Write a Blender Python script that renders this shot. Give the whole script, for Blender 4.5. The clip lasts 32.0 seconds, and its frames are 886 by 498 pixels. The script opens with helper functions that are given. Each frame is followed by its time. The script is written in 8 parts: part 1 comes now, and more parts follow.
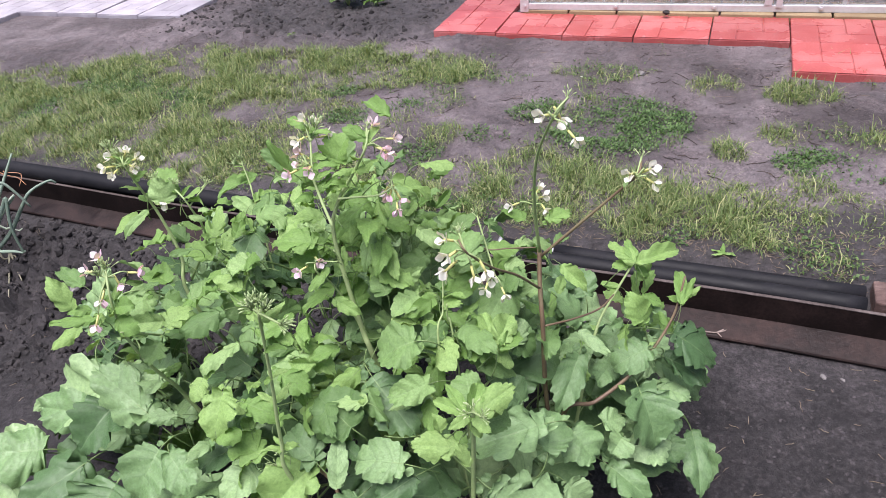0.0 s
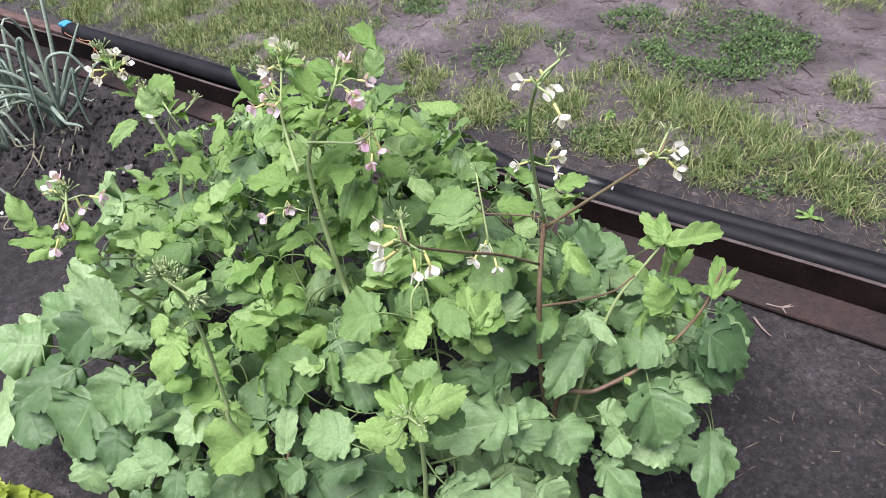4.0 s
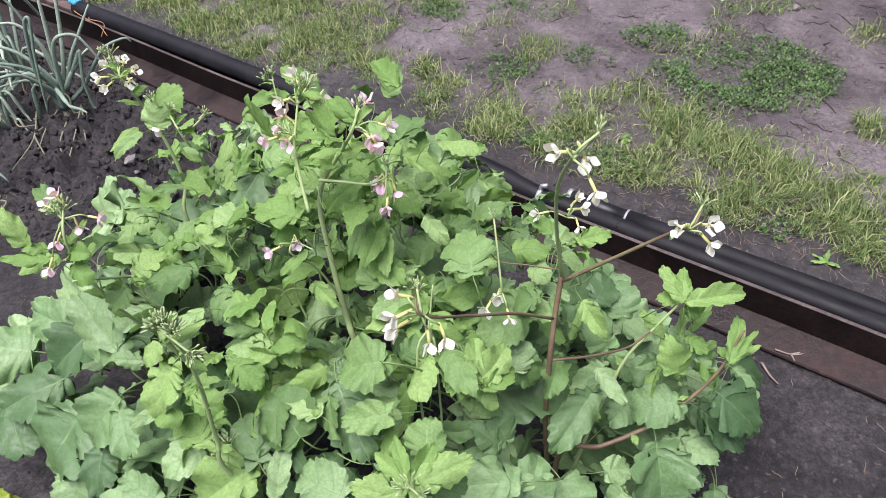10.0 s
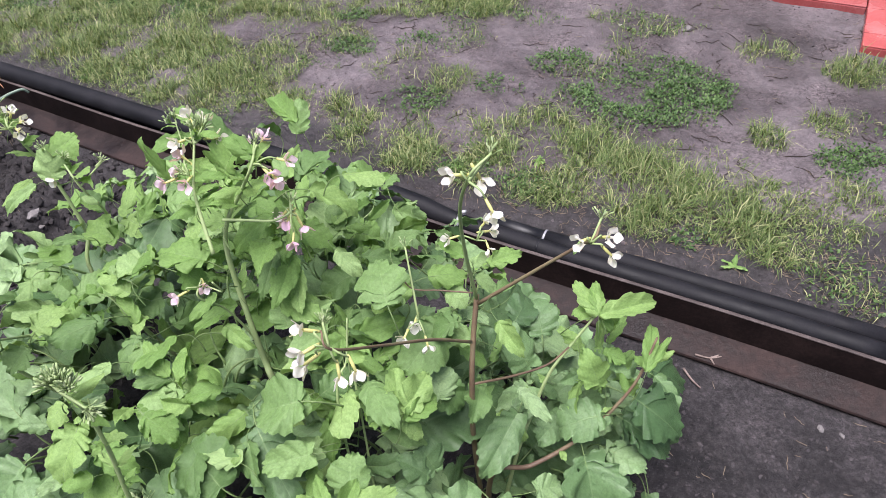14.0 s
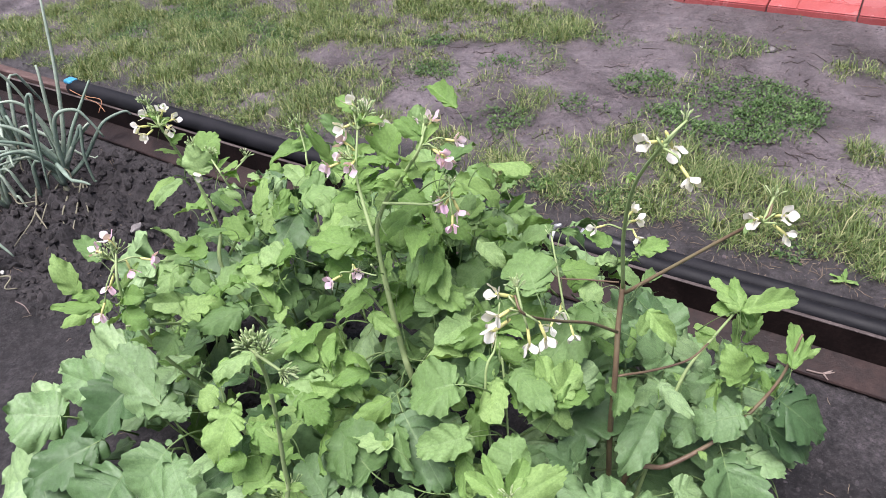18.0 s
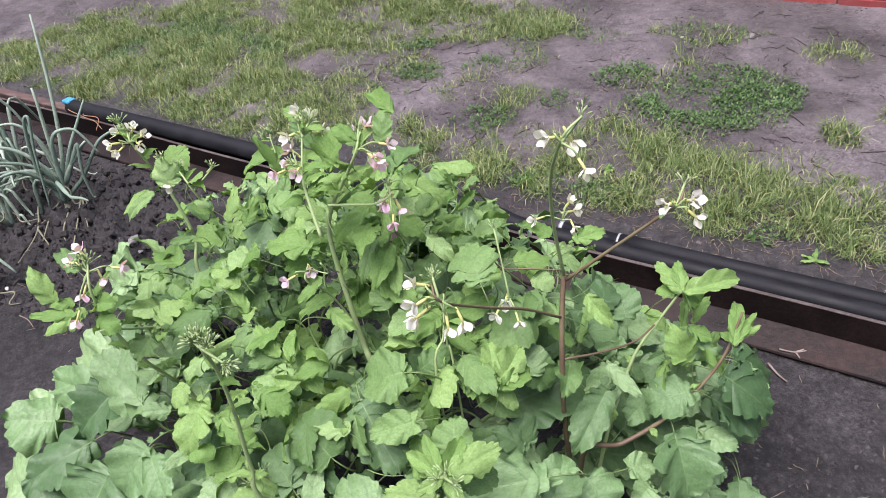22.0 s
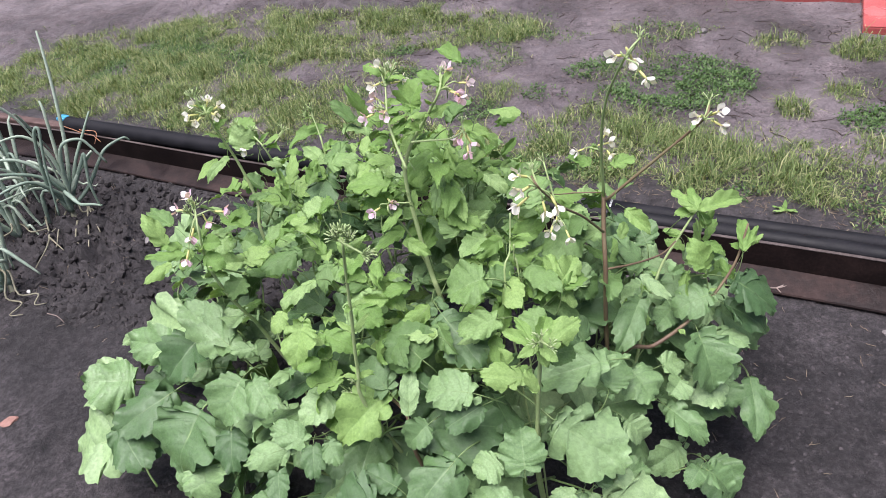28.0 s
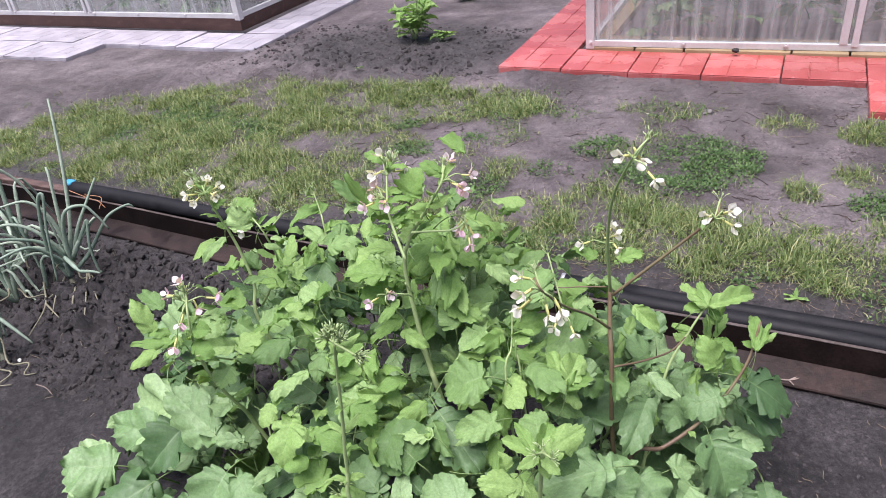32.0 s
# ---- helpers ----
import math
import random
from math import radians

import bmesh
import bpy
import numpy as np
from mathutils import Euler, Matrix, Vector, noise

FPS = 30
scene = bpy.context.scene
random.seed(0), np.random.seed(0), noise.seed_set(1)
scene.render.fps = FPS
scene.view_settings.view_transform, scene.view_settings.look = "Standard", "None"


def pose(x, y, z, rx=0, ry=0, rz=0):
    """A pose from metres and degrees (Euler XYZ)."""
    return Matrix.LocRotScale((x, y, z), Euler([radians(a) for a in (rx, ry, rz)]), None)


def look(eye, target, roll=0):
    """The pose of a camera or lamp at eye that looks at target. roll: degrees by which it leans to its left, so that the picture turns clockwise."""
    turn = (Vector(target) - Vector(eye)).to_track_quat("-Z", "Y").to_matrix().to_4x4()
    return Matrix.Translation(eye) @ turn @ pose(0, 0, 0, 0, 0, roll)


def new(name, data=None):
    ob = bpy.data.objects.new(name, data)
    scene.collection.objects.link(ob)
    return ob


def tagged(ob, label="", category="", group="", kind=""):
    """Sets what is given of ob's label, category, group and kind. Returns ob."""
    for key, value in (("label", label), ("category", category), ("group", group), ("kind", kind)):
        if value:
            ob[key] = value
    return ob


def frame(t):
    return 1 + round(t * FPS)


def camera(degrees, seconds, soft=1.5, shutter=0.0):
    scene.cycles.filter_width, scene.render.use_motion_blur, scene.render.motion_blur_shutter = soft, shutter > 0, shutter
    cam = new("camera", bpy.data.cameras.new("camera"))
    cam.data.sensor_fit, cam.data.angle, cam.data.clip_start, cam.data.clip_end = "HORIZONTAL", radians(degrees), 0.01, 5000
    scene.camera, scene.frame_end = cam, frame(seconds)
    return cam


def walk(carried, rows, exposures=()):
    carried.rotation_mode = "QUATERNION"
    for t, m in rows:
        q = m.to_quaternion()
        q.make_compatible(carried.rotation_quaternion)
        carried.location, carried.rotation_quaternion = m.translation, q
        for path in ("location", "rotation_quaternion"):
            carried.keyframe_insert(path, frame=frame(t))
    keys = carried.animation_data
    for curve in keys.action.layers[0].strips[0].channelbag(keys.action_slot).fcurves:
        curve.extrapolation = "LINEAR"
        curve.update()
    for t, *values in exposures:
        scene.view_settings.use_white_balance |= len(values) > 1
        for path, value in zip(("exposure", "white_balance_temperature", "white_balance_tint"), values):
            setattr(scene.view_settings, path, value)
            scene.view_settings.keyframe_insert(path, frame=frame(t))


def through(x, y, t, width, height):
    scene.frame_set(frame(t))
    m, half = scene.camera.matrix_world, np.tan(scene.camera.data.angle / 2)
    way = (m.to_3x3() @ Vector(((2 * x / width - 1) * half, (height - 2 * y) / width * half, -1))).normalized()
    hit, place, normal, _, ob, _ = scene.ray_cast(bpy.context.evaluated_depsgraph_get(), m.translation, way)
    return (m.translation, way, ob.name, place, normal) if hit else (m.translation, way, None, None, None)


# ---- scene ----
cam = camera(64.1, 32.0, 0.6)
PATH = [
    (0, (0.057, 0.053, 1.077), (-0.146, 1.678, -0.071), -6.4),
    (0.5, (0.066, 0.051, 1.079), (-0.136, 1.675, -0.07), -6.3),
    (1, (0.074, 0.051, 1.086), (-0.131, 1.674, -0.065), -6.0),
    (1.5, (0.088, 0.073, 1.081), (-0.17, 1.681, -0.08), -5.9),
    (2, (0.109, 0.123, 1.085), (-0.25, 1.674, -0.125), -6.8),
    (2.5, (0.157, 0.179, 1.079), (-0.286, 1.695, -0.149), -7.4),
    (3, (0.199, 0.206, 1.072), (-0.345, 1.654, -0.196), -10.1),
    (3.5, (0.199, 0.221, 1.061), (-0.318, 1.614, -0.278), -9.1),
    (5.5, (0.091, 0.284, 1.065), (-0.394, 1.618, -0.344), -4.0),
    (6, (0.104, 0.304, 1.073), (-0.502, 1.575, -0.346), -5.7),
    (6.5, (0.104, 0.312, 1.084), (-0.599, 1.541, -0.329), -6.0),
    (7, (0.107, 0.312, 1.091), (-0.601, 1.588, -0.276), -4.4),
    (7.5, (0.103, 0.31, 1.1), (-0.646, 1.628, -0.204), -4.7),
    (8, (0.099, 0.309, 1.104), (-0.639, 1.66, -0.171), -4.3),
    (8.5, (0.105, 0.31, 1.099), (-0.582, 1.681, -0.185), -4.1),
    (9, (0.113, 0.31, 1.096), (-0.505, 1.678, -0.226), -3.7),
    (9.5, (0.129, 0.304, 1.093), (-0.421, 1.663, -0.267), -4.0),
    (10, (0.147, 0.303, 1.085), (-0.324, 1.655, -0.312), -3.7),
    (10.5, (0.166, 0.31, 1.072), (-0.226, 1.672, -0.339), -4.4),
    (11, (0.185, 0.319, 1.065), (-0.114, 1.692, -0.359), -4.3),
    (11.5, (0.194, 0.325, 1.063), (-0.044, 1.712, -0.359), -4.0),
    (12, (0.195, 0.325, 1.064), (-0.021, 1.719, -0.354), -3.5),
    (12.5, (0.192, 0.32, 1.066), (-0.019, 1.718, -0.349), -2.5),
    (13, (0.188, 0.318, 1.065), (-0.033, 1.718, -0.346), -2.7),
    (13.5, (0.185, 0.315, 1.069), (-0.061, 1.728, -0.326), -3.1),
    (14, (0.171, 0.307, 1.08), (-0.129, 1.763, -0.259), -2.8),
    (14.5, (0.152, 0.297, 1.087), (-0.211, 1.783, -0.201), -2.4),
    (15, (0.129, 0.285, 1.099), (-0.306, 1.796, -0.137), -2.9),
    (15.5, (0.109, 0.271, 1.105), (-0.4, 1.784, -0.1), -4.2),
    (17.5, (0.059, 0.248, 1.054), (-0.377, 1.756, -0.185), -4.9),
    (18, (0.062, 0.243, 1.048), (-0.371, 1.741, -0.205), -5.2),
    (18.5, (0.067, 0.239, 1.037), (-0.314, 1.737, -0.233), -4.8),
    (19, (0.07, 0.241, 1.038), (-0.257, 1.75, -0.233), -2.5),
    (19.5, (0.088, 0.243, 1.049), (-0.303, 1.738, -0.22), -4.7),
    (20, (0.109, 0.242, 1.051), (-0.31, 1.731, -0.217), -5.6),
    (20.5, (0.122, 0.241, 1.052), (-0.306, 1.729, -0.214), -6.3),
    (21, (0.136, 0.24, 1.054), (-0.285, 1.73, -0.211), -7.4),
    (21.5, (0.147, 0.241, 1.064), (-0.292, 1.731, -0.196), -8.3),
    (22, (0.153, 0.221, 1.067), (-0.325, 1.709, -0.182), -8.8),
    (22.5, (0.101, 0.152, 1.073), (-0.291, 1.692, -0.142), -6.8),
    (23, (0.06, 0.071, 1.086), (-0.315, 1.685, -0.033), -6.8),
    (23.5, (0.047, 0.025, 1.086), (-0.332, 1.634, -0.039), -6.8),
    (24, (0.049, -0.008, 1.074), (-0.314, 1.572, -0.098), -7.2),
    (24.5, (0.051, -0.022, 1.067), (-0.311, 1.542, -0.127), -8.9),
    (25, (0.053, -0.027, 1.06), (-0.281, 1.523, -0.158), -9.8),
    (25.5, (0.058, -0.032, 1.059), (-0.261, 1.507, -0.178), -9.8),
    (27.5, (0.046, -0.017, 1.075), (-0.264, 1.513, -0.175), -8.9),
    (28, (0.033, -0.004, 1.075), (-0.306, 1.555, -0.131), -8.8),
    (28.5, (0.027, 0.005, 1.079), (-0.336, 1.605, -0.064), -8.6),
    (29, (0.018, 0.016, 1.079), (-0.348, 1.647, -0.02), -7.8),
    (29.5, (0.006, 0.025, 1.087), (-0.381, 1.683, 0.037), -7.3),
    (30, (0.014, 0.037, 1.083), (-0.388, 1.696, 0.041), -7.0),
    (30.5, (0.023, 0.044, 1.08), (-0.353, 1.704, 0.03), -6.6),
    (31, (0.018, 0.046, 1.078), (-0.341, 1.704, 0.02), -5.7),
    (31.5, (0.025, 0.048, 1.087), (-0.335, 1.704, 0.025), -6.2),
    (32, (0.035, 0.05, 1.086), (-0.316, 1.71, 0.026), -7.2),
]
# exposure and white balance of the clip's camera
EXPOSURES = [(0.0, 1.01, 6150, 18.5), (32.0, 1.01, 6150, 18.5)]
walk(cam, [(t, look(eye, target, roll)) for t, eye, target, roll in PATH], EXPOSURES)

# ---- world and sun: a bright overcast day ----
world = bpy.data.worlds.new("overcast_sky")
scene.world = world
world.use_nodes = True
wn = world.node_tree.nodes
sky = wn.new("ShaderNodeTexSky")
sky.sky_type, sky.sun_disc = "NISHITA", False
sky.sun_elevation, sky.sun_rotation = radians(75), radians(212)
sky.dust_density, sky.air_density, sky.ozone_density = 4.0, 1.0, 0.3
wn["Background"].inputs["Strength"].default_value = 0.056
world.node_tree.links.new(sky.outputs["Color"], wn["Background"].inputs["Color"])
sun_data = bpy.data.lights.new("sun", "SUN")
sun_data.energy, sun_data.angle, sun_data.color = 3.3, radians(46), (1.0, 0.97, 0.94)
sun = new("sun", sun_data)
sun.matrix_world = look((-0.7, -1.13, 5.0), (0, 0, 0))

# ---- materials ----
def nodes_of(name):
    m = bpy.data.materials.new(name)
    m.use_nodes = True
    t = m.node_tree
    return m, t.nodes, t.links, t.nodes["Principled BSDF"]


def ramp(nodes, links, source, stops):
    r = nodes.new("ShaderNodeValToRGB")
    while len(r.color_ramp.elements) < len(stops):
        r.color_ramp.elements.new(0.5)
    for el, (p, c) in zip(r.color_ramp.elements, stops):
        el.position, el.color = p, (*c, 1)
    links.new(source, r.inputs["Fac"])
    return r.outputs["Color"]


def tex(nodes, links, scale, detail=6.0, rough=0.6, coords="Object", stretch=None, distortion=0.0):
    c = nodes.new("ShaderNodeTexCoord")
    n = nodes.new("ShaderNodeTexNoise")
    n.inputs["Scale"].default_value, n.inputs["Detail"].default_value = scale, detail
    n.inputs["Roughness"].default_value, n.inputs["Distortion"].default_value = rough, distortion
    out = c.outputs[coords]
    if stretch:
        mp = nodes.new("ShaderNodeMapping")
        mp.inputs["Scale"].default_value = stretch
        links.new(out, mp.inputs["Vector"])
        out = mp.outputs["Vector"]
    links.new(out, n.inputs["Vector"])
    return n.outputs["Fac"]


def mixed(nodes, links, fac, a, b, mode="MIX"):
    m = nodes.new("ShaderNodeMix")
    m.data_type, m.blend_type = "RGBA", mode
    for socket, value in ((m.inputs[0], fac), (m.inputs[6], a), (m.inputs[7], b)):
        if isinstance(value, (int, float)):
            socket.default_value = value
        elif isinstance(value, tuple):
            socket.default_value = (*value, 1)
        else:
            links.new(value, socket)
    return m.outputs[2]


def bumped(nodes, links, bsdf, height, strength, distance):
    b = nodes.new("ShaderNodeBump")
    b.inputs["Strength"].default_value, b.inputs["Distance"].default_value = strength, distance
    links.new(height, b.inputs["Height"])
    links.new(b.outputs["Normal"], bsdf.inputs["Normal"])


def surface(name, stops, big, small, rough=(0.6, 0.9), bump=0.4, depth=0.004, metal=0.0, stretch=None, coords="Object", vary=0.0, spec=0.4):
    """A two-scale noise surface: broad stains mixed with fine grain."""
    m, n, l, b = nodes_of(name)
    broad = tex(n, l, big, 4.0, 0.55, coords, stretch, 0.4)
    fine = tex(n, l, small, 9.0, 0.7, coords, stretch)
    add = n.new("ShaderNodeMath")
    add.operation = "MULTIPLY_ADD"
    l.new(broad, add.inputs[0])
    add.inputs[1].default_value = 0.6
    half = n.new("ShaderNodeMath")
    half.operation = "MULTIPLY"
    l.new(fine, half.inputs[0])
    half.inputs[1].default_value = 0.4
    l.new(half.outputs[0], add.inputs[2])
    col = ramp(n, l, add.outputs[0], stops)
    if vary:
        oi = n.new("ShaderNodeObjectInfo")
        hsv = n.new("ShaderNodeHueSaturation")
        rng = n.new("ShaderNodeMapRange")
        rng.inputs["To Min"].default_value, rng.inputs["To Max"].default_value = 1 - vary, 1 + vary
        l.new(oi.outputs["Random"], rng.inputs["Value"])
        l.new(rng.outputs["Result"], hsv.inputs["Value"])
        l.new(col, hsv.inputs["Color"])
        col = hsv.outputs["Color"]
    l.new(col, b.inputs["Base Color"])
    rr = n.new("ShaderNodeMapRange")
    rr.inputs["From Min"].default_value, rr.inputs["From Max"].default_value = 0.3, 0.7
    rr.inputs["To Min"].default_value, rr.inputs["To Max"].default_value = rough
    l.new(broad, rr.inputs["Value"])
    l.new(rr.outputs["Result"], b.inputs["Roughness"])
    b.inputs["Metallic"].default_value = metal
    b.inputs["Specular IOR Level"].default_value = spec
    bumped(n, l, b, fine, bump, depth)
    return m




def soil(name, pale, dug, smooth):
    """Earth with damp stains at three scales, smooth wet mud between crumbly patches; the freshly dug part, an attribute of the ground, is darker."""
    m, n, l, b = nodes_of(name)
    stains, mid, grain = tex(n, l, 1.7, 5, 0.6, distortion=1.0), tex(n, l, 11, 7, 0.68, distortion=0.5), tex(n, l, 130, 8, 0.75)
    c = ramp(n, l, stains, [(0.34, pale[0]), (0.5, pale[1]), (0.64, pale[2])])
    c = mixed(n, l, 1.0, c, ramp(n, l, mid, [(0.3, (0.52, 0.5, 0.49)), (0.46, (0.95, 0.95, 0.95)), (0.7, (1.28, 1.26, 1.25))]), "MULTIPLY")
    crumbly = ramp(n, l, tex(n, l, 5.5, 6, 0.7), [(0.46, (smooth, smooth, smooth)), (0.6, (1, 1, 1))])
    grained = mixed(n, l, 1.0, c, ramp(n, l, grain, [(0.36, (0.35, 0.35, 0.35)), (0.64, (1.6, 1.57, 1.54))]), "MULTIPLY")
    c = mixed(n, l, crumbly, c, grained)
    crumb = tex(n, l, 48, 6, 0.72, distortion=0.3)
    c = mixed(n, l, 1.0, c, ramp(n, l, crumb, [(0.34, (1 - 0.68 * smooth,) * 3), (0.5, (0.98,) * 3), (0.64, (1 + 0.75 * smooth,) * 3)]), "MULTIPLY")
    flecks = ramp(n, l, tex(n, l, 260, 3, 0.6), [(0.64, (0, 0, 0)), (0.71, (0.8, 0.8, 0.8))])
    c = mixed(n, l, flecks, c, tuple(2.6 * v for v in pale[1]))
    # shade of small pits painted into the colour, without relief
    pit_shade = ramp(n, l, tex(n, l, 90, 5, 0.7), [(0.29, (1, 1, 1)), (0.36, (0, 0, 0))])
    c = mixed(n, l, pit_shade, c, tuple(0.3 * v for v in pale[0]))
    at = n.new("ShaderNodeAttribute")
    at.attribute_name = "dug"
    d = mixed(n, l, 1.0, ramp(n, l, mixed(n, l, 0.5, mid, crumb), [(0.34, dug[0]), (0.64, dug[1])]), ramp(n, l, grain, [(0.3, (0.5, 0.5, 0.5)), (0.7, (1.5, 1.5, 1.5))]), "MULTIPLY")
    c = mixed(n, l, at.outputs["Fac"], c, d)
    l.new(c, b.inputs["Base Color"])
    rr = n.new("ShaderNodeMapRange")
    rr.inputs["To Min"].default_value, rr.inputs["To Max"].default_value = 0.36, 0.85
    l.new(crumbly, rr.inputs["Value"])
    l.new(rr.outputs["Result"], b.inputs["Roughness"])
    b.inputs["Specular IOR Level"].default_value = 0.5
    hm = mixed(n, l, crumbly, mixed(n, l, 0.25, mid, crumb), mixed(n, l, 0.4, mixed(n, l, 0.5, mid, crumb), grain))
    bumped(n, l, b, hm, 1.0, 0.026)
    return m


DUG = ((0.008, 0.007, 0.0072), (0.066, 0.058, 0.06))
M_BED = soil("garden_soil", ((0.018, 0.016, 0.0165), (0.036, 0.032, 0.0335), (0.07, 0.062, 0.065)), DUG, 0.85)
M_EARTH = soil("trodden_earth", ((0.058, 0.047, 0.0495), (0.106, 0.088, 0.093), (0.165, 0.14, 0.148)), DUG, 0.3)
M_CLOD = surface("soil_clod", [(0.3, (0.02, 0.0175, 0.0175)), (0.5, (0.036, 0.032, 0.032)), (0.7, (0.062, 0.055, 0.055))], 20, 160, (0.8, 0.98), 0.8, 0.003)
# one steel angle: web near-black, flange lighter, top edge palest
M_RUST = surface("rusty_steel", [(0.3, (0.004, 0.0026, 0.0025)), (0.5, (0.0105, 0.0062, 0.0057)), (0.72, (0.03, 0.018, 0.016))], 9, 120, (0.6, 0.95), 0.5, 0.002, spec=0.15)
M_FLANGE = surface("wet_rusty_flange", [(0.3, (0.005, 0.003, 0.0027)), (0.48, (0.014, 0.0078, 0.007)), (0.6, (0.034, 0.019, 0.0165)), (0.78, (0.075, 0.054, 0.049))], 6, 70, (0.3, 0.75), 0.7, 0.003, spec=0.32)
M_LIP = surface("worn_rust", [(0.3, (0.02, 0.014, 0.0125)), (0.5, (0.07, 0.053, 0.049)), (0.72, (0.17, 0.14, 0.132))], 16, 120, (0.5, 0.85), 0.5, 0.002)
M_FOAM = surface("black_foam", [(0.3, (0.004, 0.004, 0.005)), (0.5, (0.008, 0.008, 0.01)), (0.75, (0.022, 0.021, 0.025))], 14, 260, (0.5, 0.75), 0.4, 0.001, spec=0.25)
M_RUBBER = surface("black_rubber", [(0.3, (0.006, 0.006, 0.008)), (0.6, (0.012, 0.012, 0.014)), (0.8, (0.03, 0.03, 0.033))], 12, 150, (0.25, 0.5), 0.2, 0.001)
M_SILVER = surface("silver_tape", [(0.3, (0.35, 0.35, 0.37)), (0.7, (0.7, 0.7, 0.72))], 40, 200, (0.25, 0.5), 0.5, 0.002, 0.6)
# the pale pink stops paint the wet slabs' sky sheen into the colour
M_RED = surface("red_concrete", [(0.3, (0.3, 0.055, 0.052)), (0.47, (0.39, 0.085, 0.08)), (0.6, (0.47, 0.16, 0.155)), (0.7, (0.54, 0.29, 0.29))], 4.5, 160, (0.06, 0.5), 0.2, 0.001, vary=0.12, spec=0.6)
M_GREY = surface("grey_concrete", [(0.3, (0.25, 0.23, 0.265)), (0.5, (0.36, 0.335, 0.375)), (0.72, (0.5, 0.47, 0.51))], 8, 160, (0.4, 0.8), 0.2, 0.001, vary=0.12)
M_ALU = surface("aluminium", [(0.3, (0.45, 0.44, 0.44)), (0.7, (0.7, 0.69, 0.7))], 6, 90, (0.35, 0.6), 0.1, 0.001, 0.2)
M_BOARD = surface("brown_board", [(0.3, (0.035, 0.017, 0.014)), (0.5, (0.065, 0.032, 0.027)), (0.7, (0.12, 0.07, 0.06))], 5, 60, (0.5, 0.8), 0.4, 0.002, 0.0, (1, 6, 6))
M_YELLOWBRICK = surface("yellow_brick", [(0.3, (0.22, 0.15, 0.08)), (0.7, (0.36, 0.27, 0.16))], 8, 120, (0.6, 0.9), 0.4, 0.002, vary=0.15)


def polycarbonate():
    m, n, l, b = nodes_of("polycarbonate")
    streak = tex(n, l, 3.0, 5.0, 0.6, "Object", (10, 10, 0.5))
    col = ramp(n, l, streak, [(0.3, (0.3, 0.32, 0.31)), (0.7, (0.6, 0.62, 0.62))])
    l.new(col, b.inputs["Base Color"])
    b.inputs["Roughness"].default_value = 0.25
    tr = n.new("ShaderNodeBsdfTransparent")
    mix = n.new("ShaderNodeMixShader")
    fac = n.new("ShaderNodeMapRange")
    fac.inputs["From Min"].default_value, fac.inputs["From Max"].default_value = 0.38, 0.8
    fac.inputs["To Min"].default_value, fac.inputs["To Max"].default_value = 0.2, 0.54
    l.new(streak, fac.inputs["Value"])
    l.new(fac.outputs["Result"], mix.inputs["Fac"])
    l.new(tr.outputs["BSDF"], mix.inputs[1])
    l.new(b.outputs["BSDF"], mix.inputs[2])
    l.new(mix.outputs["Shader"], n["Material Output"].inputs["Surface"])
    return m


M_POLY = polycarbonate()


